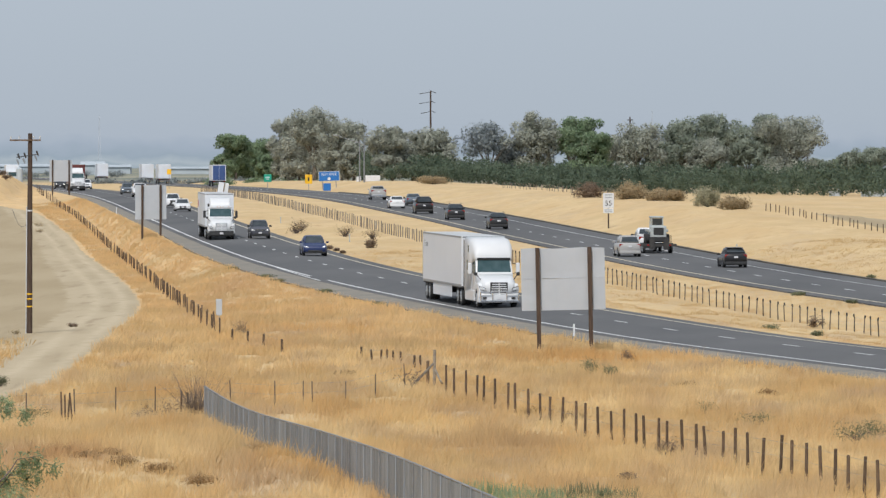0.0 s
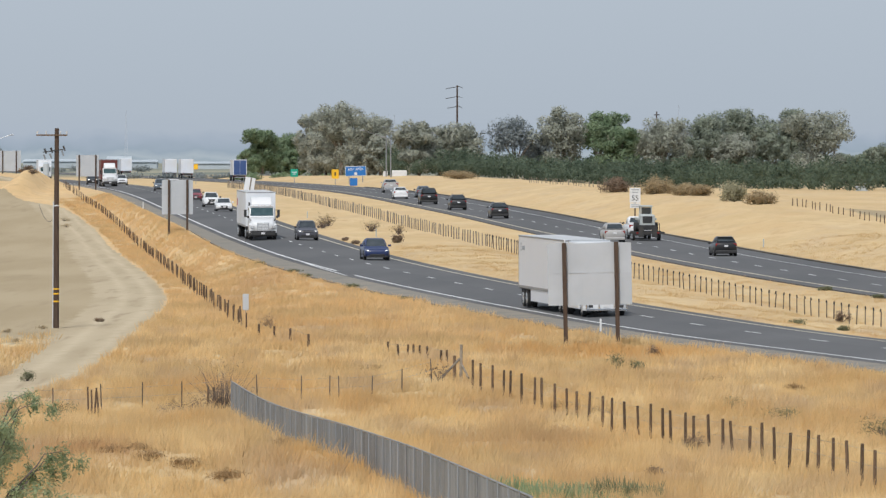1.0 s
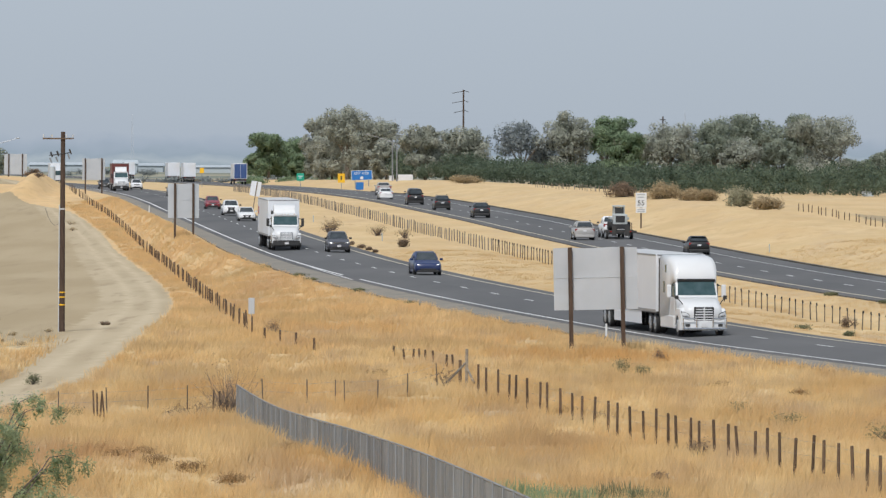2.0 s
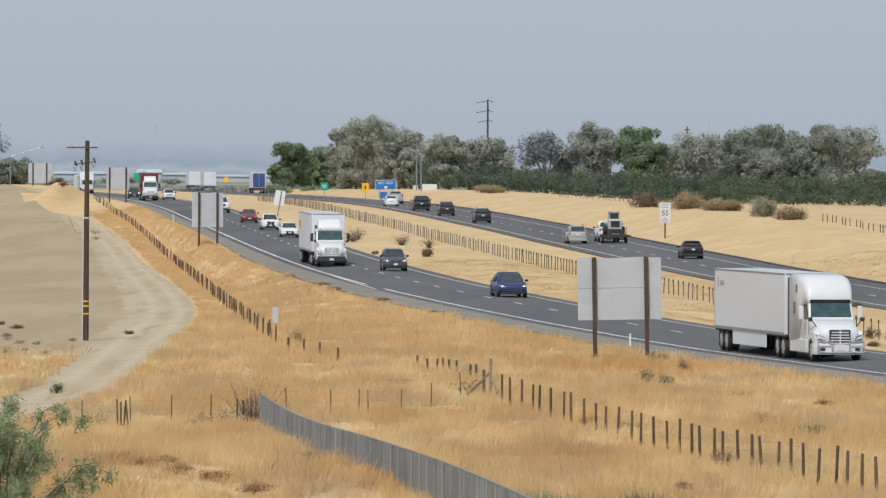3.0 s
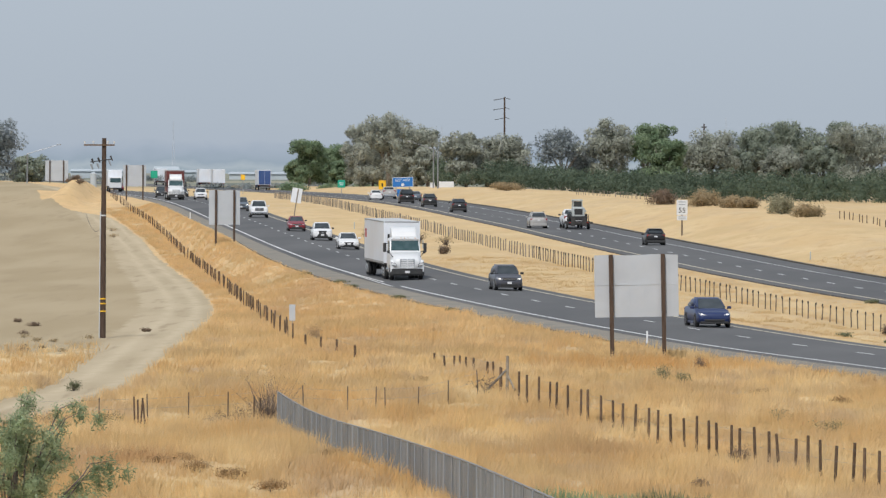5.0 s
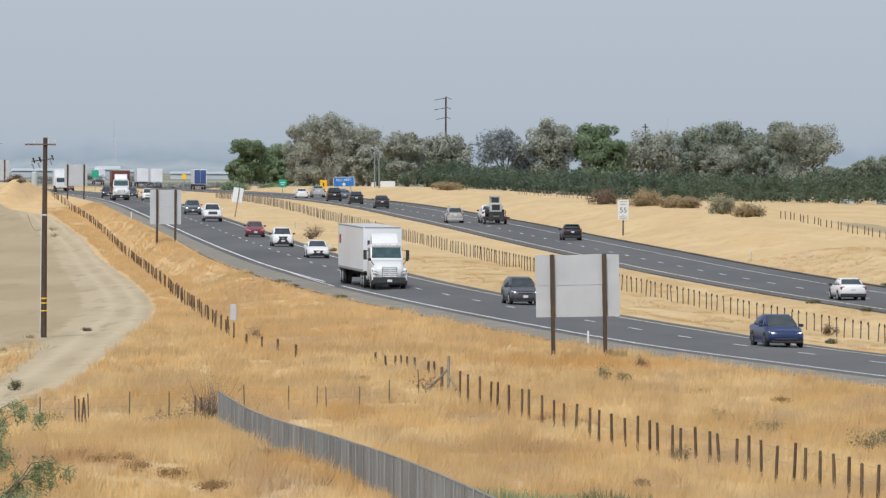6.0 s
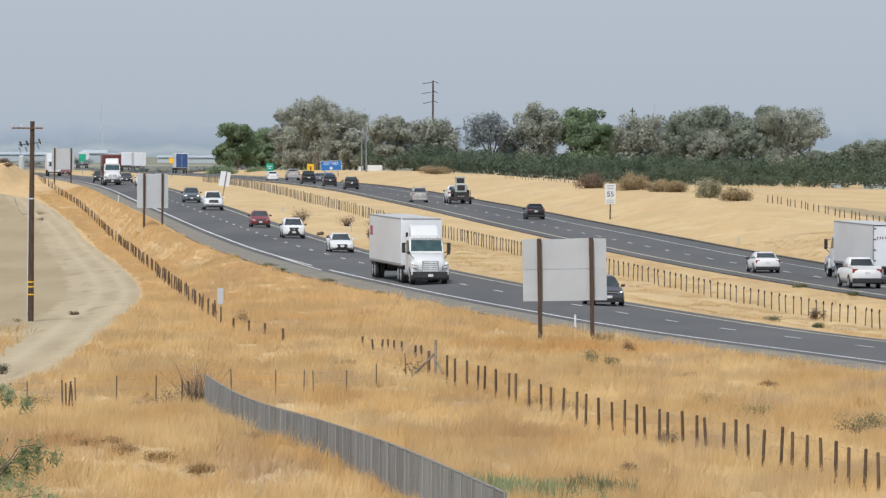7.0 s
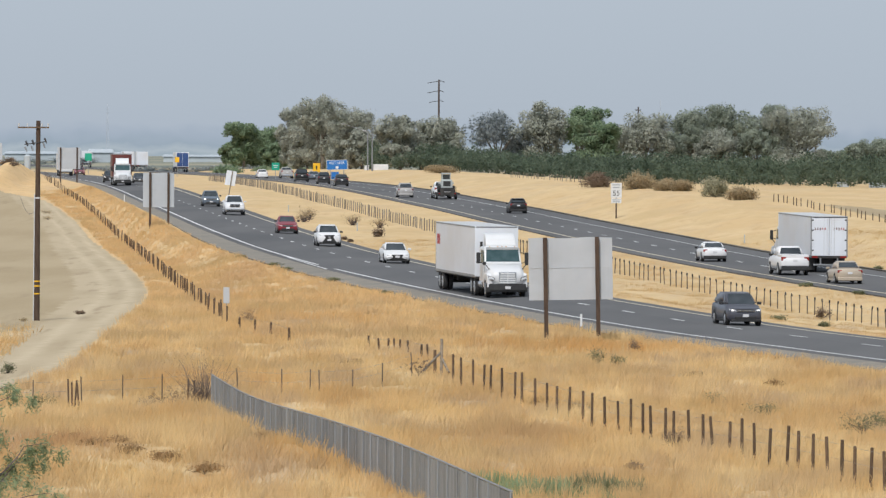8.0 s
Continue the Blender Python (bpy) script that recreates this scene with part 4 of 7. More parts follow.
for k, (x, y, r, h, leaf, label) in enumerate((
        (6.2, 305, 0.55, 0.75, "weed", "grey-green thistle in the dry grass"), (6.9, 303, 0.45, 0.55, "weed", "grey-green thistle in the dry grass"), (8.3, 327, 0.45, 0.6, "dead", "brown thistle in the dry grass"),
        (6.7, 219, 0.4, 0.75, "dead", "dark tumbleweed caught on a fence"), (11.0, 252, 0.7, 0.5, "weed", "grey-green weeds in the dry grass"), (13.5, 236, 0.9, 0.8, "weed", "grey-green weeds in the dry grass"),
        (9.5, 262, 0.6, 0.5, "weed", "grey-green weeds in the dry grass"), (14.2, 240, 0.7, 0.7, "weed", "grey-green weeds in the dry grass"), (5.0, 196, 0.3, 0.3, "dead", "dark weed in the dry grass"),
        (-17.6, 288, 0.35, 0.5, "weed", "grey-green weed beside the dirt track"), (-13.9, 249, 0.5, 0.8, "weed", "green weed by old fence posts"), (-16.5, 252, 0.5, 0.6, "dead", "dark dried weed by the fence"),
        (-10.6, 256, 0.7, 0.45, "dead", "flattened dark tumbleweed in the grass"), (-9.9, 257.5, 0.9, 0.75, "dead", "heap of dry brush by the fence"), (-9.1, 257, 0.7, 0.9, "dead", "heap of dry brush by the fence"),
        (-20, 392, 0.3, 0.25, "dead", "small dark weed on bare soil"), (-27, 405, 0.4, 0.3, "dead", "small dark weed on bare soil"), (-28.5, 415, 0.3, 0.25, "dead", "small dark weed on bare soil"),
        (-46.5, 830, 0.7, 0.6, "scrub", "dark scrub beside the track"), (-44.5, 800, 0.8, 0.5, "scrub", "dark scrub beside the track"), (-10.3, 372, 0.5, 0.9, "dead", "dry brush on the fence"))):
    build_shrub(x, y, r, h, leaf, label, 380 + k, count=1000, size=0.026, low=True, name="weed_clump")
def build_reeds(x, y, radius, height, seed):
    """A clump of upright green reeds."""
    rng = np.random.default_rng(seed)
    z = gz(x, y)
    bm = bmesh.new()
    for _ in range(170):
        a, r = rng.random() * math.tau, radius * math.sqrt(rng.random())
        px, py, h = math.cos(a) * r, math.sin(a) * r, height * (0.5 + 0.6 * rng.random())
        lx, ly = rng.normal() * 0.12, rng.normal() * 0.12
        b = rng.random() * math.tau
        dx, dy = math.cos(b) * 0.016, math.sin(b) * 0.016
        v = [bm.verts.new(q) for q in ((px - dx, py - dy, -0.05), (px + dx, py + dy, -0.05), (px + lx * 0.5 + dx * 0.7, py + ly * 0.5 + dy * 0.7, h * 0.6), (px + lx * 0.5 - dx * 0.7, py + ly * 0.5 - dy * 0.7, h * 0.6), (px + lx, py + ly, h))]
        bm.faces.new((v[0], v[1], v[2], v[3]))
        bm.faces.new((v[3], v[2], v[4]))
    ob = part("reed_clump", bm, LEAF["weed" if seed % 3 == 0 else "pepper"])
    ob.matrix_basis = pose(x, y, z)
    tagged(ob, "clump of fresh green reeds in dry grass", "reeds", "reeds")


for k in range(26):   # scattered dark weeds where the field begins
    y = 300 + 95 * random.random()
    x = float(TRACK_MID(y)) - 2.6 - 7.5 * random.random()
    build_shrub(x, y, 0.25 + 0.2 * random.random(), 0.16 + 0.14 * random.random(), "dead" if k % 3 else "scrub", "small dark weed on bare soil", 500 + k, count=260, size=0.03, name="weed_clump", low=True, thick=0.4, stems=6)
for k, (x, y) in enumerate(((-62.6, 1012), (-61.8, 1014), (-60.9, 1008))):
    build_shrub(x, y, 0.9, 0.7, "dead", "dark scrub on the grassy hump", 530 + k, count=500, size=0.09, name="weed_clump", low=True)
RUST = "patch of rust-brown dead weeds"
for k, (x, y) in enumerate(((-9.8, 196), (-9.2, 199), (-8.6, 193), (-7.4, 190), (-6.3, 186), (-10.6, 203), (-5.2, 205), (3.2, 262), (4.6, 258), (-4.1, 300), (9.8, 290), (12.6, 280))):
    build_shrub(x, y, 0.55, 0.3, "rust", RUST, 460 + k, count=1500, size=0.022, name="weed_clump", low=True, thick=0.4)


for k in range(16):   # reeds in the damp corner
    build_reeds(0.55 + k * 0.25, 176.5 + 2.4 * math.sin(k * 2.1), 0.55, 0.42 + 0.2 * math.sin(k * 1.7), 420 + k)
# bare bush at the end of the slatted fence
build_shrub(-8.75, 257, 1.25, 2.1, "dead", "leafless grey bush at the fence's end", 440, count=500, size=0.02, name="bare_bush", stems=130, spread=1.25, thick=0.17)


# ---- dry grass ----
def blade_field(name, label, y0, y1, density, blades, height, width, seed, keep, rough=0.22):
    """Dry grass in clumps of thin bent blades, over the part of the land where keep() is true."""
    rng = np.random.default_rng(seed)
    area = 0.5 * 0.150 * (y1 * y1 - y0 * y0)
    n = int(area * density)
    y = np.sqrt(rng.random(n) * (y1 * y1 - y0 * y0) + y0 * y0)
    x = (-0.082 + 0.150 * rng.random(n)) * y
    ok = keep(x, y)
    x, y = x[ok], y[ok]
    def tussock(px, py):
        return np.array([0.8 + 0.8 * noise.noise((a * 0.30, b * 0.16, 3)) + 0.95 * noise.noise((a * 0.85, b * 0.5, 9)) for a, b in zip(px, py)])
    tall = tussock(x, y)
    slope = np.stack([(tall - tussock(x + 0.25, y)) / 0.25, (tall - tussock(x, y + 0.4)) / 0.4, np.full(len(x), 1.0)], 1) * np.array([height, height, 1.0])
    tall = np.clip(tall, 0.2, 1.8) * height
    z = ground_z(x, y)
    k = blades
    X, Y, Zb, Hh = (np.repeat(q, k) for q in (x, y, z, tall))
    m = len(X)
    r = 0.22 + 0.12 * rng.random(m)
    a = rng.random(m) * math.tau
    px, py = X + np.cos(a) * r * rng.random(m), Y + np.sin(a) * r * rng.random(m)
    lean = rng.normal(size=(m, 2)) * 0.36 * Hh[:, None] + np.array([0.10, 0.0]) * Hh[:, None]
    h = Hh * (0.55 + 0.6 * rng.random(m))
    b = rng.random(m) * math.tau
    w = width * (0.6 + 0.8 * rng.random(m))
    dx, dy = np.abs(np.cos(b)) * w, np.sin(b) * w
    lo = np.stack([px - dx, py - dy, Zb - 0.05], 1)
    lo2 = np.stack([px + dx, py + dy, Zb - 0.05], 1)
    tip = np.stack([px + lean[:, 0], py + lean[:, 1], Zb + h], 1)
    v = np.stack([lo, lo2, tip], 1).reshape(-1, 3)
    mesh = bpy.data.meshes.new(name)
    mesh.vertices.add(len(v))
    mesh.vertices.foreach_set("co", v.ravel())
    mesh.loops.add(len(v))
    mesh.loops.foreach_set("vertex_index", np.arange(len(v)))
    mesh.polygons.add(m)
    mesh.polygons.foreach_set("loop_start", np.arange(m) * 3)
    mesh.update(calc_edges=True)
    soft = np.repeat(slope, k, 0) + rng.normal(size=(m, 3)) * rough + np.array([0, -1.5 * rough, 0])
    soft /= np.linalg.norm(soft, axis=1)[:, None]
    mesh.normals_split_custom_set_from_vertices(np.repeat(soft, 3, 0).tolist())
    mesh.materials.append(GRASS_BLADES)
    tagged(new(name, mesh), label, "grass", kind="stuff")


def on_grass(x, y):
    off = x - road_x(y)
    ok = ((off < -6.7) | ((off > 5.3) & (off < 24.2)) | ((off > 36.3) & (off < CREST + 3)))
    d = x - TRACK_MID(y)
    ok &= ~((np.abs(d) < TRACK_HALF(y) + 0.2) & (y > 235))
    thin = step(300, 375, y - 0.9 * (x + 25)) * (d < 0) * (off < -15)
    ok &= np.sin(x * 91.7 + y * 57.3) * 0.5 + 0.5 > np.where(thin > 0, 0.35 + thin * 0.7, 0)
    return ok


blade_field("dry_grass", "tall dry golden grass in the foreground", 160, 300, 7.0, 8, 0.47, 0.014, 11, on_grass)
def on_low_land(x, y):
    return on_grass(x, y) & (x < road_x(y))


def on_mown_banks(x, y):
    return on_grass(x, y) & (x > road_x(y))


blade_field("dry_grass", "dry golden grass before the road", 300, 440, 4.0, 7, 0.42, 0.024, 12, on_low_land)
blade_field("dry_grass", "rusty dry grass below the road bank", 440, 640, 4.0, 6, 0.30, 0.024, 13, on_low_land, rough=0.18)
blade_field("dry_grass", "rusty dry grass along the far fence", 640, 960, 3.2, 6, 0.30, 0.03, 14, on_low_land, rough=0.16)
blade_field("dry_grass", "short pale straw in the median and on the bank", 330, 600, 2.6, 6, 0.12, 0.018, 15, on_mown_banks, rough=0.05)


# ---- fences ----
def post_mesh(name, r, h, material, seed, square=False):
    rng = np.random.default_rng(seed)
    bm = bmesh.new()
    n = 4 if square else 8
    lx, ly = rng.normal() * 0.012, rng.normal() * 0.012
    rings = []
    for k, (z, s) in enumerate(((-0.3, 1.05), (h * 0.5, 1.0), (h - 0.02, 0.95), (h, 0.7))):
        rings.append([bm.verts.new((math.cos(a * math.tau / n) * r * s * (0.9 + 0.2 * rng.random()) + lx * z, math.sin(a * math.tau / n) * r * s + ly * z, z)) for a in range(n)])
    for r0, r1 in zip(rings, rings[1:]):
        for k in range(n):
            bm.faces.new((r0[k], r0[(k + 1) % n], r1[(k + 1) % n], r1[k]))
    bm.faces.new(rings[-1])
    mesh = bpy.data.meshes.new(name)
    bm.to_mesh(mesh)
    bm.free()
    mesh.materials.append(material)
    return mesh


def build_fence(label, places, r, h, material, seed, group="", wires=2, jitter=0.0, name="post", caps=False):
    """A wire fence: posts through the given places, and strained wires."""
    rng = np.random.default_rng(seed)
    kinds = [post_mesh("post", r, h * q, material, seed + i) for i, q in enumerate((0.92, 1.0, 1.06, 0.97, 1.0))]
    cap = post_mesh("cap", r * 1.35, h * 0.17, MAT["plastic_black"], seed) if caps else None
    if caps:
        for v in cap.vertices:
            v.co.z = max(v.co.z, 0.0)
    x0, y0 = places[0]
    z0 = gz(x0, y0)
    fence = thing("fence", label, "fence", group, pose(x0, y0, z0))
    tops = []
    for x, y in places:
        x += rng.normal() * jitter
        z = gz(x, y)
        ob = new(name, kinds[rng.integers(len(kinds))])
        ob.parent = fence
        ob.matrix_basis = pose(x - x0, y - y0, z - z0, rng.normal() * 1.3, rng.normal() * 1.3, rng.random() * 360)
        tops.append(Vector((x - x0, y - y0, z - z0)))
        if caps:
            lid = new("cap", cap)
            lid.parent = ob
            lid.matrix_basis = pose(0, 0, h * 0.9)
    for k in range(wires):
        bm = bmesh.new()
        for a, b in zip(tops, tops[1:]):
            up = Vector((0, 0, h * (0.88 - 0.35 * k)))
            add_tube(bm, a + up, b + up, 0.004, n=3)
        part("wire", bm, MAT["galvanised"], fence)
    return fence


def spaced(points, gap):
    """Places at an even gap along a broken line."""
    out, left = [], 0.0
    for (ax, ay), (bx, by) in zip(points, points[1:]):
        n = math.hypot(bx - ax, by - ay)
        d = left
        while d < n:
            out.append((ax + (bx - ax) * d / n, ay + (by - ay) * d / n))
            d += gap
        left = d - n
    return out


build_fence("dark wooden posts strung with wire in dry grass", spaced([(0.1, 280), (5.5, 238), (9.5, 199), (10.9, 181), (12.6, 150)], 2.85), 0.048, 1.12, MAT["post_wood"], 21, wires=2, jitter=0.05)
build_fence("dark wooden posts strung with wire in dry grass", [(-10.35, 357.7), (-9.5, 354.3), (-8.62, 348.8), (-7.53, 336)], 0.06, 0.68, MAT["post_wood"], 22, wires=1, jitter=0.04)
build_fence("short weathered posts sunk in tall grass", [(-3.7, 325.3), (-3.09, 322.8), (-2.79, 322.5), (-2.47, 321.2), (-2.2, 320.5), (-1.88, 319.6), (-1.24, 314.5), (-0.94, 312.9)], 0.05, 0.55, MAT["post_wood"], 23, wires=1, jitter=0.04)
build_fence("long line of wooden posts below the road bank", [(float(left_fence_x(y)), y) for y in np.arange(372, 1030, 4.3)], 0.043, 0.95, MAT["post_wood"], 24, wires=1, jitter=0.06)
build_fence("thin metal stakes of an old wire fence", [(-1.5, 286), (-2.6, 276), (-3.66, 269.2), (-4.83, 267.7), (-5.17, 268.1), (-6.19, 266), (-7.83, 268), (-10.42, 262), (-11.77, 260), (-13.13, 258.3), (-14.83, 257), (-17.5, 255)], 0.023, 0.98, MAT["post_median"], 25, wires=2, jitter=0.02, name="stake")
build_fence("wooden post-and-wire fence along the grassy median", [(float(road_x(y)) + 15.5, y) for y in np.arange(388, 600, 2.25)], 0.036, 1.0, MAT["post_median"], 26, wires=2, jitter=0.03, caps=True)
build_fence("pale post-and-wire fence along the grassy median", [(float(road_x(y)) + 15.5, y) for y in np.arange(601, 1120, 3.1)], 0.05, 1.05, MAT["post_grey"], 27, wires=1, jitter=0.03)
build_fence("wooden post-and-wire fence on top of the bank", [(float(road_x(y)) + CREST + 1, y) for y in np.arange(560, 702, 3.6)], 0.045, 0.72, MAT["post_wood"], 28, wires=1, jitter=0.1)
build_fence("pale post-and-wire fence on top of the bank", [(float(road_x(y)) + CREST + 1, y) for y in np.arange(815, 1010, 4.4)], 0.045, 0.8, MAT["post_grey"], 29, wires=1, jitter=0.1)


def build_corner_brace():
    """The stout corner post with its leaning brace and dead brush."""
    x, y = -0.35, 287.0
    ob = thing("corner_post", "tall grey corner post with a leaning wooden brace", "fence post", m=pose(x, y, gz(x, y)))
    tube_part("post", MAT["post_grey"], ob, (0, 0, -0.3), (0.02, 0, 1.5), 0.07, 0.06)
    tube_part("brace", MAT["post_grey"], ob, (-1.05, -1.0, -0.1), (-0.03, 0, 0.95), 0.055, 0.045)
    tube_part("brace", MAT["post_grey"], ob, (0.3, -1.0, 0.2), (0.02, 0, 0.75), 0.05, 0.04)
    tube_part("post", MAT["post_wood"], ob, (-0.25, 0.4, -0.3), (-0.25, 0.4, 1.05), 0.07, 0.06)
    build_shrub(-1.2, 285.5, 0.8, 0.7, "dead", "grey dead brush at the corner post", 445, count=90, size=0.05, name="bare_bush", stems=30, thick=0.4)
    for k, (dx, dy, lean) in enumerate(((0, 0, -2), (0.17, 0.3, 4), (0.12, -0.2, -1), (0.36, 0.1, -5), (3.85, 7.0, 1), (4.1, 7.2, -2))):
        m = thing("old_post", "thin dark weathered post standing in dry grass", "fence post", "old posts", pose(-13.15 + dx, 250 + dy, gz(-13.15, 250), 0, lean, 0))
        tube_part("shaft", MAT["post_wood"], m, (0, 0, -0.3), (0, 0, 1.2 - 0.05 * k), 0.035, 0.03)


build_corner_brace()


def build_slat_fence():
    """Chain-link fence filled with grey slats, with posts and a top rail."""
    a, b = Vector((-8.4, 256.0)), Vector((1.3, 150.2))
    n = 44
    x0, y0 = a
    z0 = gz(x0, y0)
    fence = thing("slatted_fence", "grey chain-link fence filled with privacy slats", "fence", m=pose(x0, y0, z0))
    pts = [a + (b - a) * k / n for k in range(n + 1)]
    at = [Vector((p.x - x0, p.y - y0, gz(p.x, p.y) - z0)) for i, p in enumerate(pts)]
    H = 1.22
    for k, (p, q) in enumerate(zip(at, at[1:])):
        d = q - p
        bm = bmesh.new()
        m = 22
        for i in range(m):   # upright slats, each a thin bar
            s0, s1 = (i + 0.06) / m, (i + 0.94) / m
            u, v = p + d * s0, p + d * s1
            t = 0.012 if i % 2 else 0.02
            side = Vector((-d.y, d.x, 0)).normalized() * t
            low, up = Vector((0, 0, -0.25)), Vector((0, 0, H - 0.03 - 0.01 * (i % 3)))
            vs = [bm.verts.new(c) for c in (u - side + low, v - side + low, v - side + up, u - side + up, u + side + low, v + side + low, v + side + up, u + side + up)]
            for f in ((0, 1, 2, 3), (5, 4, 7, 6), (3, 2, 6, 7), (4, 0, 3, 7), (1, 5, 6, 2)):
                bm.faces.new([vs[c] for c in f])
        part("slat_panel", bm, MAT["slat"], fence)
    for k, p in enumerate(at):
        tube_part("post", MAT["galvanised"] if k % 4 == 3 else MAT["steel_grey"], fence, p + Vector((-0.03, -0.05, -0.4)), p + Vector((-0.03, -0.05, H + 0.02)), 0.016, n=6)
    bm = bmesh.new()
    for p, q in zip(at, at[1:]):
        add_tube(bm, p + Vector((0, 0, H)), q + Vector((0, 0, H)), 0.022, n=6)
    part("top_rail", bm, MAT["galvanised"], fence)


build_slat_fence()


def build_gate():
    """Tubular gate and posts at the very front."""
    x, y, z = 0.4, 148.5, 1.25
    gate = thing("farm_gate", "rusty tubular farm gate in tall grass", "gate", m=pose(x, y, z - 0.12))
    for dx in (-1.35, 0.35, 0.45, 1.5):
        tube_part("post", MAT["galvanised"], gate, (dx, 0, -0.4), (dx, 0, 0.98), 0.035)
    for zz in (0.9, 0.45):
        tube_part("rail", MAT["galvanised"], gate, (-1.35, 0, zz), (0.35, 0, zz + 0.05), 0.02)
        tube_part("rail", MAT["galvanised"], gate, (0.45, 0, zz + 0.05), (1.5, 0, zz), 0.02)


build_gate()


# ---- poles ----
def build_utility_pole():
    x, y = -21.6, 378.0
    pole = thing("utility_pole", "tall brown wooden utility pole with crossarm and insulators", "utility pole", m=pose(x, y, gz(x, y)))
    H = 10.42
    tube_part("shaft", MAT["pole_wood"], pole, (0, 0, -0.5), (0.06, 0, H), 0.17, 0.115, 14)
    box_part("crossarm", MAT["post_wood"], pole, -1.0, 0.62, -0.2, -0.1, H - 0.40, H - 0.32, 0.01)
    for dx in (-0.95, -0.5, 0.25, 0.58):
        tube_part("insulator", MAT["dull_lamp"], pole, (dx, -0.14, H - 0.3), (dx, -0.14, H - 0.15), 0.035, 0.045, 8)
    for k, (dx, dz, t) in enumerate(((-0.62, 1.25, 0.05), (-0.58, 0.95, 0.06), (-0.3, 1.2, 0.05), (-0.25, 0.9, 0.06), (0.32, 1.05, 0.05), (0.4, 0.8, 0.05))):
        tube_part("cutout", MAT["chassis"] if k % 2 else MAT["galvanised"], pole, (dx, -0.15, H - dz - 0.12), (dx + 0.1, -0.18, H - dz - 0.38), t, t * 0.7, 8)
    tube_part("bracket", MAT["chassis"], pole, (-0.65, -0.12, H - 1.25), (0.42, -0.12, H - 1.1), 0.03, n=6)
    for zz in (2.0, 1.75, 1.35, 6.35):
        tube_part("band", MAT["sign_yellow"] if zz < 5 else MAT["dull_lamp"], pole, (0.012 * zz / 2, 0, zz), (0.012 * zz / 2, 0, zz + 0.07), 0.178 - 0.005 * zz, n=14)
    tube_part("conduit", MAT["dull_lamp"], pole, (-0.165, -0.08, -0.2), (-0.12, -0.06, 6.6), 0.028, n=6)
    # service wire drooping to the hump
    bm = bmesh.new()
    pts = [Vector((-0.1, 0.1, 6.0)) + Vector((-1.6 * s, 14 * s, -0.5 + 2.0 * (s - 0.35) ** 2)) for s in np.linspace(0, 1, 9)]
    for a, b in zip(pts, pts[1:]):
        add_tube(bm, a, b, 0.012, n=4)
    part("cable", bm, MAT["chassis"], pole)


build_utility_pole()


def build_power_pole(x, y, top, arms, label, r=0.2):
    z = gz(x, y)
    H = top - z
    pole = thing("power_pole", label, "utility pole", "far power poles", pose(x, y, z))
    tube_part("shaft", MAT["pole_wood"], pole, (0, 0, -0.5), (0, 0, H), r, r * 0.7, 10)
    for kind, dz, a, b in arms:
        if kind == "slant":
            tube_part("arm", MAT["chassis"], pole, (0, 0, H - dz - 0.15), (a, 0, H - dz - 0.5), 0.06, n=6)
            tube_part("arm", MAT["chassis"], pole, (0, 0, H - dz), (b, 0, H - dz - 0.35), 0.06, n=6)
        else:
            box_part("crossarm", MAT["post_grey"] if kind == "pale" else MAT["chassis"], pole, a, b, -0.1, 0.1, H - dz - 0.18, H - dz, 0.01)


build_power_pole(-2.16, 1262, 21.75, (("slant", 0.1, -2.0, 1.0), ("slant", 1.8, -2.0, 0.85), ("slant", 3.5, -1.7, 0.85), ("pale", 8.0, -1.5, 1.4), ("pale", 9.2, -1.2, 1.0)), "tall dark power pole with three slanted arms")
build_power_pole(33.0, 1278, 17.3, (("flat", 0.5, -0.5, 0.5), ("flat", 2.6, -0.9, 0.6), ("flat", 4.6, -1.0, 0.9)), "dark wooden power pole among trees", 0.16)
build_power_pole(45.1, 1272, 12.8, (("flat", 0.3, -0.5, 0.5),), "slim wooden power pole among trees", 0.12)
build_power_pole(64.0, 1272, 14.2, (("pale", 0.4, -0.9, 0.9), ("pale", 2.0, -0.7, 0.5)), "wooden power pole with pale crossarms", 0.14)
build_power_pole(60.7, 1278, 11.6, (("flat", 0.3, -0.4, 0.4),), "slim wooden power pole among trees", 0.1)


def build_street_light(x, y, top, reach, label):
    z = gz(x, y)
    lamp = thing("street_lamp", label, "street lamp", "road lamps", pose(x, y, z))
    tube_part("pole", MAT["galvanised"], lamp, (0, 0, -0.3), (0, 0, top - z), 0.13, 0.09, 8)
    tube_part("arm", MAT["galvanised"], lamp, (0, 0, top - z - 0.1), (reach, 0, top - z + abs(reach) * 0.28), 0.06, 0.045, 6)
    box_part("head", MAT["galvanised"], lamp, reach - 0.35, reach + 0.35, -0.15, 0.15, top - z + abs(reach) * 0.28 - 0.08, top - z + abs(reach) * 0.28 + 0.08, 0.03)


build_street_light(-13.8, 1200, 12.6, -4.0, "grey galvanised street lamp near the exit")
build_street_light(-12.9, 1185, 12.2, -1.2, "grey galvanised street lamp near the exit")
build_street_light(-85.2, 1260, 11.6, 5.5, "tall thin street lamp beyond the field")


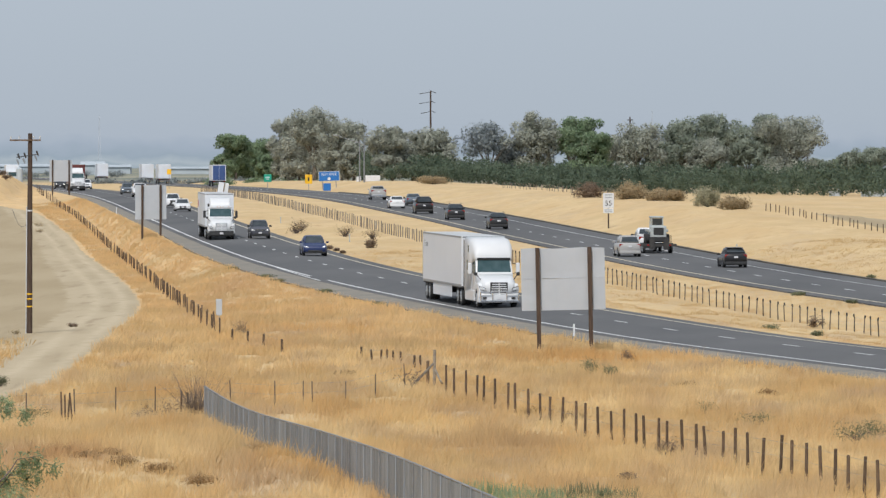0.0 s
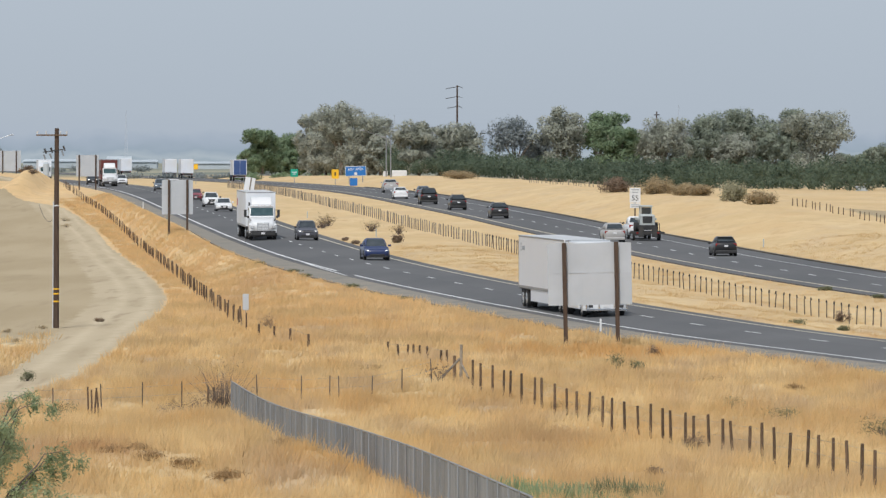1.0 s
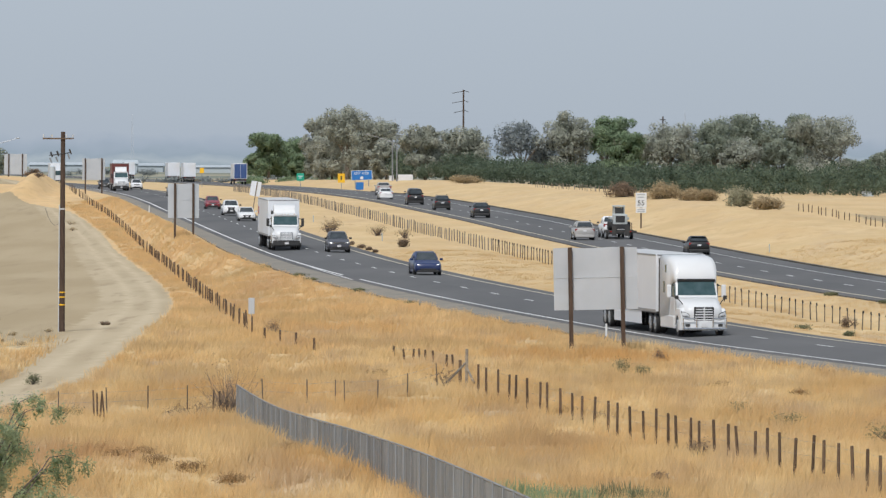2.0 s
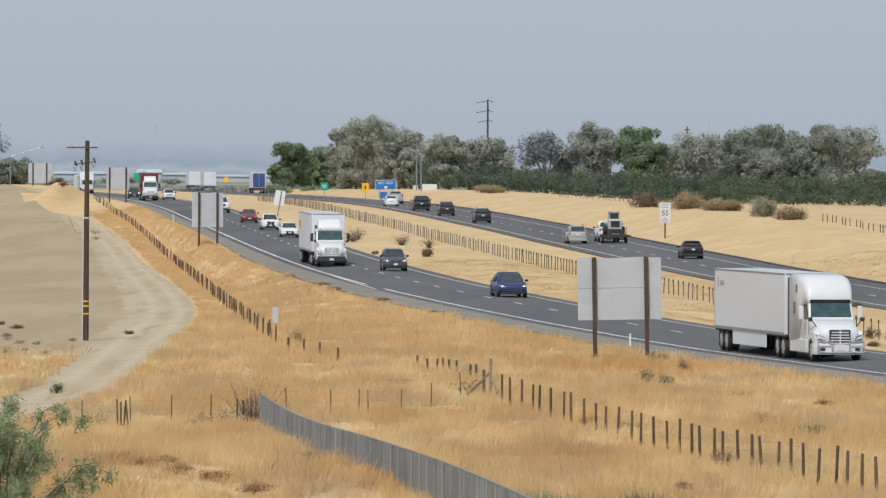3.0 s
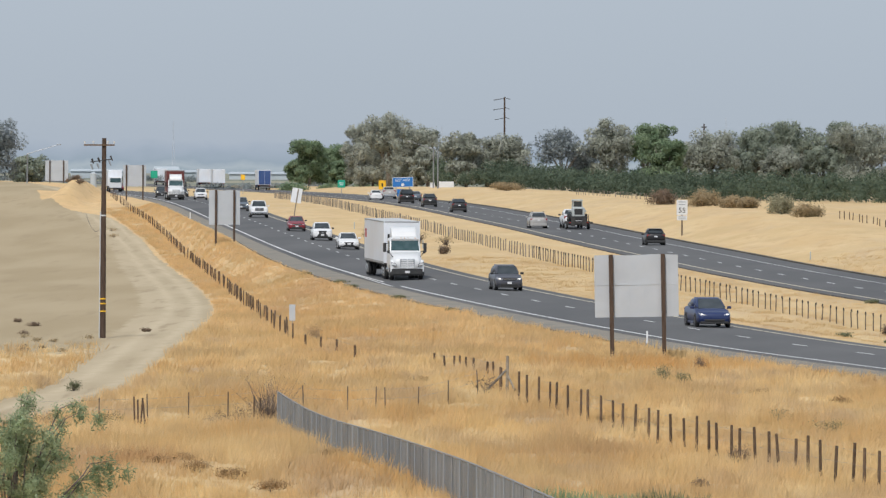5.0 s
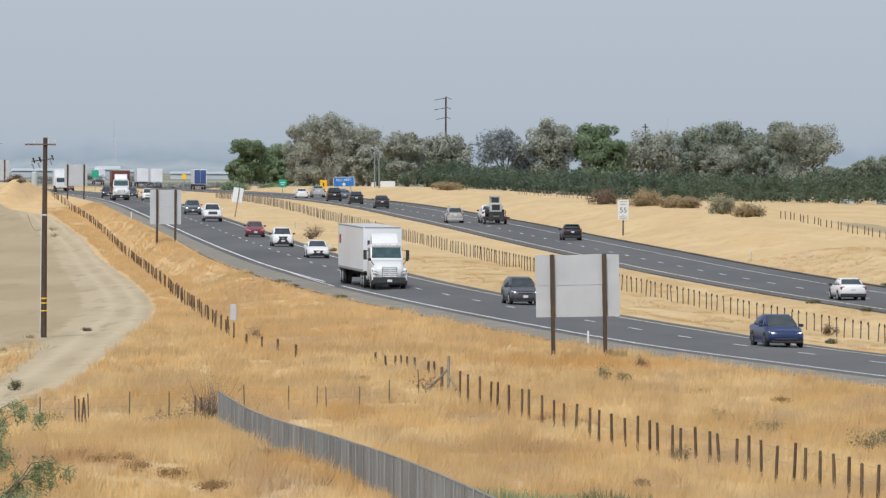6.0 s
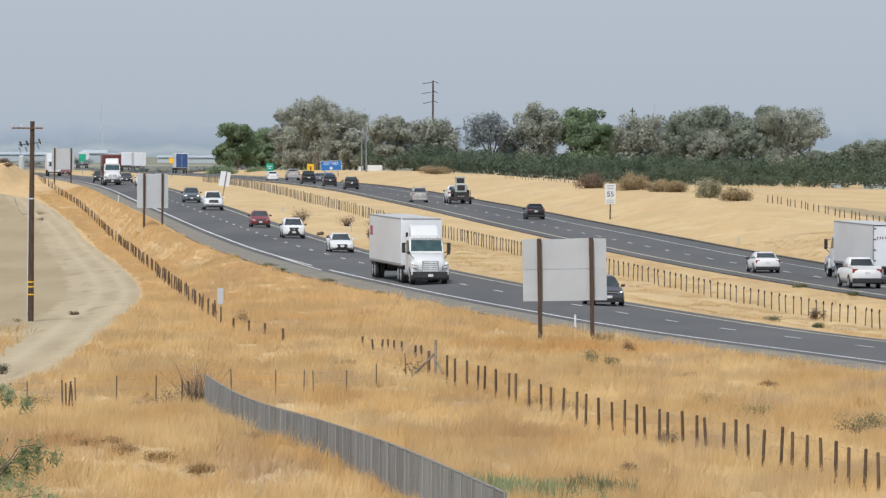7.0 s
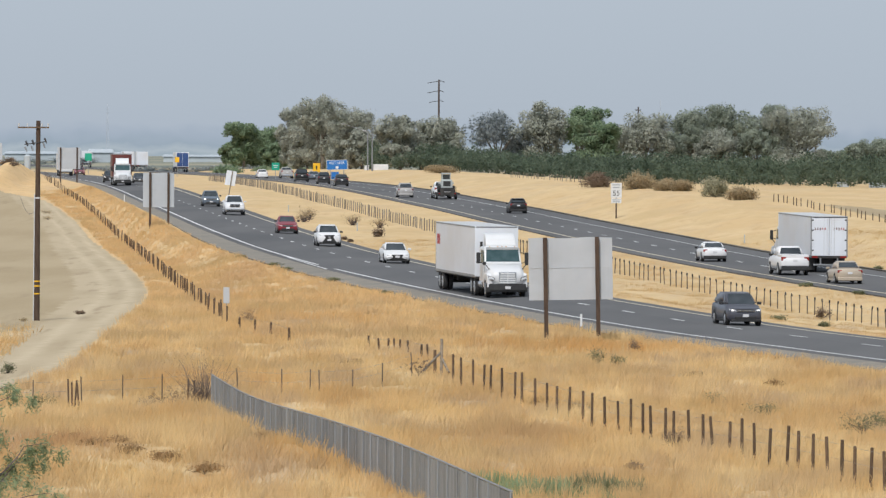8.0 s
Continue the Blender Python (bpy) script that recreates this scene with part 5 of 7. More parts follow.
# ---- signs ----
def build_guide_sign(x, y, width, height, bottom, posts, label, group="guide signs seen from behind", lean=0.0, back=True, face="sign_back"):
    """A big roadside panel on two timber posts, seen from behind."""
    z = gz(x, y)
    sign = thing("guide_sign", label, "road sign", group, pose(x, y, z, 0, lean, 0))
    bm = bmesh.new()
    nx, nz = 12, 8   # a thin sheet, slightly buckled
    rows = [[(-width / 2 + width * i / nx, bottom + height * j / nz + (0.02 * math.sin(i * 0.9) if j == nz else 0), 0.02 * noise.noise((i * 0.5, j * 0.6, x))) for i in range(nx + 1)] for j in range(nz + 1)]
    for side in (0.12, 0.15):
        vr = [[bm.verts.new((a, side + c, b)) for a, b, c in r] for r in rows]
        for r0, r1 in zip(vr, vr[1:]):
            for i in range(nx):
                bm.faces.new((r0[i], r0[i + 1], r1[i + 1], r1[i]))
    bmesh.ops.bridge_loops(bm, edges=[e for e in bm.edges if e.is_boundary])
    bmesh.ops.recalc_face_normals(bm, faces=bm.faces)
    part("panel", bm, MAT[face], sign)
    for zz in (0.52,):
        box_part("stiffener", MAT[face], sign, -width / 2 + 0.08, width / 2 - 0.08, 0.103, 0.119, bottom + height * zz - 0.015, bottom + height * zz + 0.015, 0.004)
    for px in posts:
        box_part("post", MAT["pole_wood"], sign, px - 0.1, px + 0.1, -0.1, 0.085, -0.5, bottom + height + 0.03, 0.015)


build_guide_sign(5.78, 344, 3.98, 2.95, 1.95, (-1.2, 1.27), "blank grey back of a road sign on timber posts", lean=-1.2)
build_guide_sign(-27.2, 674, 2.9, 3.2, 1.6, (-0.78, 0.92), "blank grey back of a road sign on timber posts")
build_guide_sign(-55.4, 1050, 3.3, 3.1, 2.0, (-1.2, 1.2), "blank grey back of a far road sign")
build_guide_sign(-80.7, 1270, 4.0, 3.6, 0.4, (-1.2, 1.2), "blank grey back of a far road sign")


def text_part(name, words, size, material, parent, x, y, z, squeeze=1.0):
    """Raised lettering facing the road behind, from the built-in font."""
    cu = bpy.data.curves.new(name, "FONT")
    cu.body, cu.size, cu.align_x, cu.align_y, cu.extrude = words, size, "CENTER", "CENTER", 0.004
    tmp = bpy.data.objects.new(name, cu)
    scene.collection.objects.link(tmp)
    mesh = bpy.data.meshes.new_from_object(tmp.evaluated_get(bpy.context.evaluated_depsgraph_get()))
    bpy.data.objects.remove(tmp)
    mesh.transform(pose(x, y, z, 90, 0, 0) @ Matrix.Diagonal((squeeze, 1, 1, 1)))
    mesh.materials.clear()
    mesh.materials.append(material)
    ob = new(name, mesh)
    ob.parent = parent
    return ob


def build_speed_sign():
    x, y = 16.15, 707.0
    z = gz(x, y)
    s = thing("speed_sign", "white speed limit sign reading 55 on a post", "road sign", m=pose(x, y, z))
    box_part("post", MAT["pole_wood"], s, -0.07, 0.07, 0.0, 0.12, -0.4, 3.4, 0.01)
    box_part("plate", MAT["sign_white"], s, -0.53, 0.53, -0.04, -0.005, 2.0, 3.45, 0.01)
    box_part("small_plate", MAT["sign_white"], s, -0.5, 0.5, -0.04, -0.005, 1.48, 1.94, 0.01)
    text_part("number", "55", 0.72, MAT["black_paint"], s, 0, -0.048, 2.43)
    for zz, w in ((3.27, 0.36), (3.02, 0.3)):
        box_part("word_bar", MAT["steel_grey"], s, -w, w, -0.05, -0.042, zz - 0.05, zz + 0.04)
    for zz in (1.8, 1.62):
        box_part("word_bar", MAT["steel_grey"], s, -0.36, 0.36, -0.05, -0.042, zz - 0.035, zz + 0.035)


build_speed_sign()


def build_far_signs():
    # rest area guide sign
    y = 1180.0
    x, zb = -18.5, 5.95
    z = gz(x, y)
    s = thing("rest_area_sign", "blue rest area guide sign with white lettering", "road sign", m=pose(x, y, z, 0, -2, 0))
    lo, hi = zb - z + 0.25, zb - z + 1.85
    for px in (-1.1, 1.1):
        box_part("post", MAT["galvanised"], s, px - 0.08, px + 0.08, 0.05, 0.2, -0.4, hi, 0.01)
    box_part("border", MAT["sign_white"], s, -1.7, 1.7, 0.0, 0.04, lo, hi, 0.03)
    box_part("plate", MAT["sign_blue"], s, -1.63, 1.63, -0.02, 0.006, lo + 0.07, hi - 0.07, 0.005)
    text_part("lettering", "REST AREA", 0.62, MAT["sign_white"], s, 0, -0.03, hi - 0.5, 0.82)
    bm = bmesh.new()
    add_tube(bm, (0, -0.028, lo + 0.38), (0, -0.02, lo + 0.38), 0.26, n=12)
    part("symbol", bm, MAT["sign_white"], s)
    # a lower blue panel and its little tab
    s = thing("blue_sign", "small plain blue road sign below the guide sign", "road sign", m=pose(-18.4, 1150, gz(-18.4, 1150)))
    zz = 4.75 - gz(-18.4, 1150)
    box_part("post", MAT["galvanised"], s, -0.06, 0.06, 0.04, 0.12, -0.4, zz + 0.5, 0.01)
    box_part("plate", MAT["sign_blue"], s, -0.6, 0.6, 0, 0.04, zz, zz + 1.2, 0.03)
    # green exit sign
    x, y = -28.2, 1165.0
    z = gz(x, y)
    s = thing("exit_sign", "small green exit sign on a post", "road sign", m=pose(x, y, z))
    zz = 6.1 - z
    box_part("post", MAT["galvanised"], s, -0.05, 0.05, 0.04, 0.12, -0.4, zz + 1.0, 0.01)
    box_part("plate", MAT["sign_green"], s, -0.62, 0.62, 0, 0.04, zz, zz + 1.25, 0.05)
    box_part("word_bar", MAT["sign_white"], s, -0.4, 0.4, -0.012, -0.004, zz + 0.7, zz + 0.82)
    box_part("word_bar", MAT["sign_white"], s, -0.25, 0.25, -0.012, -0.004, zz + 0.4, zz + 0.52)
    # yellow advisory sign
    x, y = -21.8, 1175.0
    z = gz(x, y)
    s = thing("advisory_sign", "yellow advisory road sign on a post", "road sign", m=pose(x, y, z))
    zz = 5.8 - z
    box_part("post", MAT["galvanised"], s, -0.05, 0.05, 0.04, 0.12, -0.4, zz + 1.0, 0.01)
    box_part("plate", MAT["sign_yellow"], s, -0.58, 0.58, 0, 0.04, zz, zz + 1.5, 0.06)
    box_part("word_bar", MAT["black_paint"], s, -0.12, 0.12, -0.012, -0.004, zz + 0.45, zz + 1.05)
    # yellow sign far down the road
    x, y = -46.5, 1230.0
    z = gz(x, y)
    s = thing("warning_sign", "small yellow road sign on a post", "road sign", m=pose(x, y, z))
    box_part("post", MAT["galvanised"], s, -0.05, 0.05, 0.04, 0.12, -0.4, 3.4, 0.01)
    box_part("plate", MAT["sign_yellow"], s, -0.36, 0.36, 0, 0.04, 2.5, 3.4, 0.05)
    # small green sign past the far trucks
    s = thing("place_sign", "small teal-green sign far down the road", "road sign", m=pose(-67.6, 1350, gz(-67.6, 1350)))
    zz = 7.2 - gz(-67.6, 1350)
    box_part("post", MAT["galvanised"], s, -0.05, 0.05, 0.04, 0.12, -0.4, zz + 1.0, 0.01)
    box_part("plate", MAT["sign_green"], s, -0.65, 0.65, 0, 0.04, zz, zz + 1.4, 0.05)
    # leaning sign in the median
    x, y = -25.6, 832.0
    z = gz(x, y)
    s = thing("leaning_sign", "pale back of a leaning road sign in the median", "road sign", m=pose(x, y, z, 0, 9, 0))
    box_part("post", MAT["post_grey"], s, -0.06, 0.06, -0.06, 0.04, -0.4, 3.4, 0.01)
    box_part("plate", MAT["trailer_white"], s, -0.68, 0.5, 0.04, 0.08, 1.75, 3.45, 0.05)
    # white board near the lamps
    x, y = -11.6, 1195.0
    z = gz(x, y)
    s = thing("white_board", "plain white board behind the grassy bank", "board", m=pose(x, y, z))
    zz = 5.75 - z
    box_part("panel", MAT["sign_white"], s, -1.2, 1.25, 0, 0.08, zz, zz + 1.35, 0.05)
    for px in (-1.0, 1.0):
        box_part("post", MAT["galvanised"], s, px - 0.06, px + 0.06, 0.08, 0.2, -0.5, zz + 1.2, 0.01)
    s = thing("white_board", "plain white board behind the grassy bank", "board", m=pose(-13.9, 1205, gz(-13.9, 1205)))
    zz = 5.7 - gz(-13.9, 1205)
    box_part("panel", MAT["sign_white"], s, -0.5, 0.3, 0, 0.08, zz, zz + 1.2, 0.05)
    box_part("post", MAT["galvanised"], s, -0.06, 0.06, 0.08, 0.2, -0.5, zz + 1.0, 0.01)
    # small board on the left grass
    x, y = -12.4, 401.0
    z = gz(x, y)
    s = thing("small_sign", "small grey sign plate above the grass", "road sign", m=pose(x, y, z))
    box_part("post", MAT["galvanised"], s, -0.03, 0.03, 0.03, 0.08, -0.3, 0.9, 0.005)
    box_part("plate", MAT["sign_back"], s, -0.17, 0.17, 0, 0.03, 0.45, 1.35, 0.02)


build_far_signs()


def build_markers():
    for off, y in ((-5.7, 377), (-5.8, 827), (9.0, 640), (16.5, 720), (38.2, 598), (8.5, 745)):
        x = float(road_x(y)) + off
        m = thing("marker_post", "slim white plastic marker post", "marker post", "marker posts", pose(x, y, gz(x, y)))
        box_part("blade", MAT["sign_white" if off < 0 else "machine_grey"], m, -0.05, 0.05, -0.015, 0.015, -0.3, 0.72, 0.01)


build_markers()


# ---- far buildings ----
def build_far_buildings():
    for k, (x, y, w, h, d) in enumerate(((-88, 2500, 22, 2.6, 12), (-120, 2600, 16, 3.2, 12), (-156, 2700, 20, 3.4, 12), (-116, 2400, 8, 4.4, 6), (-186, 2500, 14, 3.0, 12), (-225, 2600, 24, 3.4, 12))):
        b = thing("warehouse", "long low white warehouse far in the haze", "building", "far warehouses", pose(x, y, gz(x, y)))
        box_part("wall", MAT["hazed_white"], b, -w / 2, w / 2, -d / 2, d / 2, -1, h * 0.72, 0.0)
        bm = bmesh.new()
        ring = [bm.verts.new(p) for p in ((-w / 2 - 0.5, -d / 2 - 0.5, h * 0.72), (w / 2 + 0.5, -d / 2 - 0.5, h * 0.72), (w / 2 + 0.5, d / 2 + 0.5, h * 0.72), (-w / 2 - 0.5, d / 2 + 0.5, h * 0.72))]
        top = [bm.verts.new((-w / 2, 0, h)), bm.verts.new((w / 2, 0, h))]
        for f in ((ring[0], ring[1], top[1], top[0]), (ring[2], ring[3], top[0], top[1]), (ring[1], ring[2], top[1]), (ring[3], ring[0], top[0])):
            bm.faces.new(f)
        part("roof", bm, MAT["hazed_white"], b)
        for i in range(5):
            px = -w / 2 + w * (i + 0.5) / 5
            box_part("door", MAT["hazed_white"], b, px - w * 0.04, px + w * 0.04, -d / 2 - 0.06, -d / 2 - 0.01, -0.5, h * 0.45)
    # farm sheds by the orchard
    for x, y, w in ((55.1, 1018, 1.6), (60.0, 1008, 3.6)):
        b = thing("pump_shed", "low white pump housing at the field's edge", "shed", "sheds", pose(x, y, gz(x, y)))
        box_part("wall", MAT["hazed_white"], b, -w / 2, w / 2, -0.6, 0.6, -0.2, 0.55, 0.03)
        box_part("roof", MAT["hazed_white"], b, -w / 2 - 0.1, w / 2 + 0.1, -0.7, 0.7, 0.55, 0.68, 0.03)
        tube_part("pipe", MAT["hazed_white"], b, (w / 2 - 0.3, 0, 0), (w / 2 - 0.3, 0, 1.15), 0.1, n=8)
    # a white tank above the hump
    x, y = -60.8, 1040.0
    b = thing("water_tank", "upright white tank on the grassy hump", "tank", m=pose(x, y, gz(x, y)))
    tube_part("shell", MAT["hazed_white"], b, (0, 0, -1), (0, 0, 1.7), 0.45, n=16)
    tube_part("cap", MAT["hazed_white"], b, (0, 0, 1.7), (0, 0, 1.9), 0.45, 0.2, 16)
    # dark hedge lines on the plain
    rng = np.random.default_rng(8)
    for x0, x1, y, h in ((-72, -22, 1500, 1.5), (-150, -75, 1700, 1.3), (-46, -20, 1420, 2.4), (-44, -22, 1400, 1.8)):
        n = int((x1 - x0) / 1.6)
        c = [(x0 + (x1 - x0) * rng.random(), y + rng.normal() * 3, gz(x0, y) + h * 0.45 * rng.random()) for _ in range(n)]
        quad = leaf_quads(rng, c, [(1.6, 1.6, h * 0.5)] * n, 8000, 0.2, shell=0.3)
        tagged(new("hedge", leaf_mesh("hedge", quad, LEAF["green" if y < 1450 else "blue_gum"])), "low dark hedge far across the plain", "hedge", kind="stuff")


build_far_buildings()


def build_mast(x, y, top):
    """A slender lattice mast far out on the plain."""
    z = gz(x, y)
    mast = thing("radio_mast", "slender pale lattice mast far in the haze", "mast", "far masts", pose(x, y, z))
    H = top - z
    for k in range(3):
        a = k * math.tau / 3
        tube_part("leg", MAT["hazed_steel"], mast, (math.cos(a) * 0.9, math.sin(a) * 0.9, -0.3), (math.cos(a) * 0.12, math.sin(a) * 0.12, H), 0.07, 0.03, 5)
    bm = bmesh.new()
    for i in range(14):
        r0, r1 = 0.9 - 0.78 * i / 14, 0.9 - 0.78 * (i + 1) / 14
        for k in range(3):
            a, b = k * math.tau / 3, (k + 1) * math.tau / 3
            add_tube(bm, (math.cos(a) * r0, math.sin(a) * r0, H * i / 14), (math.cos(b) * r1, math.sin(b) * r1, H * (i + 1) / 14), 0.03, n=4)
    part("bracing", bm, MAT["hazed_steel"], mast)


build_mast(-123.4, 2600, 25.8)
build_mast(75.0, 2600, 27.7)
build_mast(-29.0, 2600, 24.6)
build_mast(-27.0, 2600, 24.2)

# ---- vehicles: local -y is forward, the front bumper at y = 0, wheels on z = 0 ----
def loft(bm, rings, caps=True):
    """Skin between closed rings of points."""
    vr = [[bm.verts.new(p) for p in r] for r in rings]
    n = len(vr[0])
    for a, b in zip(vr, vr[1:]):
        for k in range(n):
            bm.faces.new((a[k], a[(k + 1) % n], b[(k + 1) % n], b[k]))
    if caps:
        bm.faces.new(vr[0][::-1])
        bm.faces.new(vr[-1])
    bmesh.ops.recalc_face_normals(bm, faces=bm.faces)


def body_ring(y, w, zb, zt, crown=0.02):
    """A car body's cross-section: rounded sills, bulging flanks, soft shoulders."""
    half = [(0.80 * w, zb), (0.95 * w, zb + 0.06), (1.0 * w, zb + 0.38 * (zt - zb)), (0.985 * w, zb + 0.72 * (zt - zb)), (0.93 * w, zt - 0.05), (0.82 * w, zt), (0.4 * w, zt + crown)]
    return [(x, y, z) for x, z in half] + [(-x, y, z) for x, z in half[::-1]]


def pane(name, pts, material, parent, out, grow=0.0, label=""):
    """A glass pane a little proud of the surface, with thickness."""
    bm = bmesh.new()
    out = Vector(out).normalized()
    c = sum((Vector(p) for p in pts), Vector()) / len(pts)
    a = [bm.verts.new(Vector(p) + (Vector(p) - c) * grow + out * 0.012) for p in pts]
    b = [bm.verts.new(Vector(p) + (Vector(p) - c) * grow - out * 0.03) for p in pts]
    bm.faces.new(a)
    bm.faces.new(b[::-1])
    n = len(pts)
    for k in range(n):
        bm.faces.new((a[k], b[k], b[(k + 1) % n], a[(k + 1) % n]))
    bmesh.ops.recalc_face_normals(bm, faces=bm.faces)
    return part(name, bm, material, parent, label)


def mix3(p, q, s):
    return tuple(a + (b - a) * s for a, b in zip(p, q))


def inset(a, b, c, d, s0, s1, t0, t1):
    """A patch of the quad a b (low edge) c d (high edge, c over b)."""
    def at(s, t):
        return mix3(mix3(a, b, s), mix3(d, c, s), t)
    return [at(s0, t0), at(s1, t0), at(s1, t1), at(s0, t1)]


WHEELS = {}


def add_wheel(parent, x, y, r, width, rim="rim", dual=False):
    """A wheel: tyre with rounded shoulders, dished rim."""
    key = (r, width, rim)
    if key not in WHEELS:
        bm = bmesh.new()
        n = 20
        prof = ((-width / 2, r * 0.62), (-width / 2, r * 0.93), (-width * 0.36, r), (width * 0.36, r), (width / 2, r * 0.93), (width / 2, r * 0.62))
        rings = [[(px, math.cos(k * math.tau / n) * pr, math.sin(k * math.tau / n) * pr) for k in range(n)] for px, pr in prof]
        loft(bm, rings, caps=False)
        tyre = bpy.data.meshes.new("tyre")
        bm.to_mesh(tyre)
        bm.free()
        tyre.materials.append(MAT["rubber"])
        bm = bmesh.new()
        prof = ((-width * 0.5, r * 0.64), (-width * 0.40, r * 0.56), (-width * 0.42, r * 0.2), (width * 0.42, r * 0.2), (width * 0.40, r * 0.56), (width * 0.5, r * 0.64))
        rings = [[(px, math.cos(k * math.tau / n) * pr, math.sin(k * math.tau / n) * pr) for k in range(n)] for px, pr in prof]
        loft(bm, rings)
        for k in range(5):
            a = k * math.tau / 5
            for sx in (-1, 1):
                add_tube(bm, (sx * width * 0.43, 0, 0), (sx * width * 0.47, math.cos(a) * r * 0.6, math.sin(a) * r * 0.6), r * 0.1, r * 0.09, 5)
        rimm = bpy.data.meshes.new("rim")
        bm.to_mesh(rimm)
        bm.free()
        rimm.materials.append(MAT[rim])
        WHEELS[key] = (tyre, rimm)
    w = new("wheel")
    w.parent = parent
    w.matrix_basis = pose(x, y, r)
    for nm, me in zip(("tyre", "rim"), WHEELS[key]):
        new(nm, me).parent = w
    return w


def build_car(name, label, paint_mat, L=4.6, W=1.82, H=1.66, nose=0.86, cowl_h=1.08, cowl=1.15, roof0=1.95, roof1=3.75, tail=4.35, deck=1.1, clear=0.22, wheel=0.34,
              rim="rim", lamps="dull_lamp", grille="bar", bed=False, lower_black=True, rails=False, category="car", group="cars on the road"):
    car = thing(name, label, category, group)
    h = W / 2
    P = MAT[paint_mat] if isinstance(paint_mat, str) else paint_mat
    # lower body
    bm = bmesh.new()
    rise = nose + (cowl_h - nose) * 0.6
    st = [(0.0, 0.74 * h, clear + 0.18, nose - 0.26), (0.05, 0.86 * h, clear + 0.07, nose - 0.12), (0.16, 0.93 * h, clear + 0.02, nose - 0.05), (0.38, 0.985 * h, clear, nose), (0.7, h, clear, nose + (rise - nose) * 0.7),
          (cowl * 0.8, h, clear, rise + 0.04), (cowl + 0.15, h, clear, cowl_h), ((cowl + tail) / 2, h, clear, (cowl_h + deck) / 2 + 0.01), (tail - 0.2, h, clear, deck),
          (L - 0.3, 0.985 * h, clear + 0.03, deck - 0.01), (L - 0.08, 0.93 * h, clear + 0.08, deck - 0.05), (L, 0.86 * h, clear + 0.2, deck - 0.16)]
    loft(bm, [body_ring(*s) for s in st])
    body = part("body", bm, P, car, smooth=True)
    # cabin with pillars and roof
    bh, rh = 0.89 * h, 0.71 * h
    A, B = (-bh, cowl, cowl_h - 0.02), (bh, cowl, cowl_h - 0.02)
    C, D = (rh, roof0, H - 0.05), (-rh, roof0, H - 0.05)
    E, F = (-bh, tail, deck - 0.02), (bh, tail, deck - 0.02)
    G, I = (rh, roof1, H - 0.06), (-rh, roof1, H - 0.06)
    bm = bmesh.new()
    m1, m2 = (roof0 + roof1) / 2, cowl + (tail - cowl) * 0.5
    low = [A, B, (bh * 1.03, m2, (cowl_h + deck) / 2), F, E, (-bh * 1.03, m2, (cowl_h + deck) / 2)]
    mid = [D, C, (rh * 1.05, m1, H - 0.03), G, I, (-rh * 1.05, m1, H - 0.03)]
    top = [(x * 0.86, y + (0.12 if y < m1 else -0.12), H - 0.005 if y == m1 else H - 0.02) for x, y, z in mid]
    loft(bm, [low, mid, top])
    bmesh.ops.bevel(bm, geom=[e for e in bm.edges if e.calc_face_angle(0) > 0.5], offset=0.085, segments=3, affect="EDGES")
    part("cabin", bm, P, car, smooth=True)
    glass = MAT["car_glass"]
    pane("windshield", inset(A, B, C, D, 0.065, 0.935, 0.05, 0.93), glass, car, (0, -(H - cowl_h), roof0 - cowl))
    pane("rear_window", inset(F, E, I, G, 0.07, 0.93, 0.18 if not bed else 0.25, 0.92), glass, car, (0, H - deck, max(0.05, tail - roof1)))
    for sx in (1, -1):
        sgn = lambda p: (abs(p[0]) * sx, p[1], p[2])
        a, b, c, d = sgn(A), sgn(E), sgn(I), sgn(D)
        n = (sx * (H - cowl_h), 0, bh - rh)
        for s0, s1 in ((0.13, 0.47), (0.52, 0.86)):
            pane("side_window", inset(a, b, c, d, s0, s1, 0.14, 0.9), glass, car, n)
        # wheel arches
        for wy in (0.19 * L, 0.79 * L):
            tube_part("wheel_arch", MAT["plastic_black"], car, (sx * (h - 0.12), wy, wheel), (sx * (h + 0.006), wy, wheel), wheel * 1.16, n=18)
            add_wheel(car, sx * (h - 0.095), wy, wheel, 0.23, rim)
        bm = bmesh.new()
        add_box(bm, min(sx * h * 0.97, sx * (h + 0.2)), max(sx * h * 0.97, sx * (h + 0.2)), cowl + 0.32, cowl + 0.44, cowl_h - 0.02, cowl_h + 0.13, 0.03)
        part("mirror", bm, P if not lower_black else MAT["plastic_black"], car)
        # lamps at both ends
        bm = bmesh.new()
        x0, x1 = sorted((sx * h * 0.55, sx * h * 0.93))
        ring = [(sx * h * 0.52, 0.0, nose - 0.20), (sx * h * 0.88, 0.14, nose - 0.17), (sx * h * 0.93, 0.2, nose - 0.06), (sx * h * 0.6, 0.03, nose - 0.12)]
        loft(bm, [ring, [(x, y + 0.22, z) for x, y, z in ring]])
        hl = part("headlight", bm, MAT["dull_lamp"], car)
        x0, x1 = sorted((sx * h * 0.66, sx * h * 0.80))
        box_part("bulb", MAT[lamps], hl, x0, x1, 0.02, 0.12, nose - 0.165, nose - 0.105, 0.015)
        bm = bmesh.new()
        x0, x1 = sorted((sx * h * 0.60, sx * h * 0.94))
        add_box(bm, x0, x1, L - 0.22, L - 0.01, deck - 0.30, deck - 0.10 if not bed else deck - 0.04, 0.03)
        part("taillight", bm, MAT["tail_lamp"], car)
    box_part("sill", MAT["plastic_black"] if lower_black else P, car, -h * 0.985, h * 0.985, 0.24 * L, 0.74 * L, clear - 0.03, clear + 0.10, 0.02)
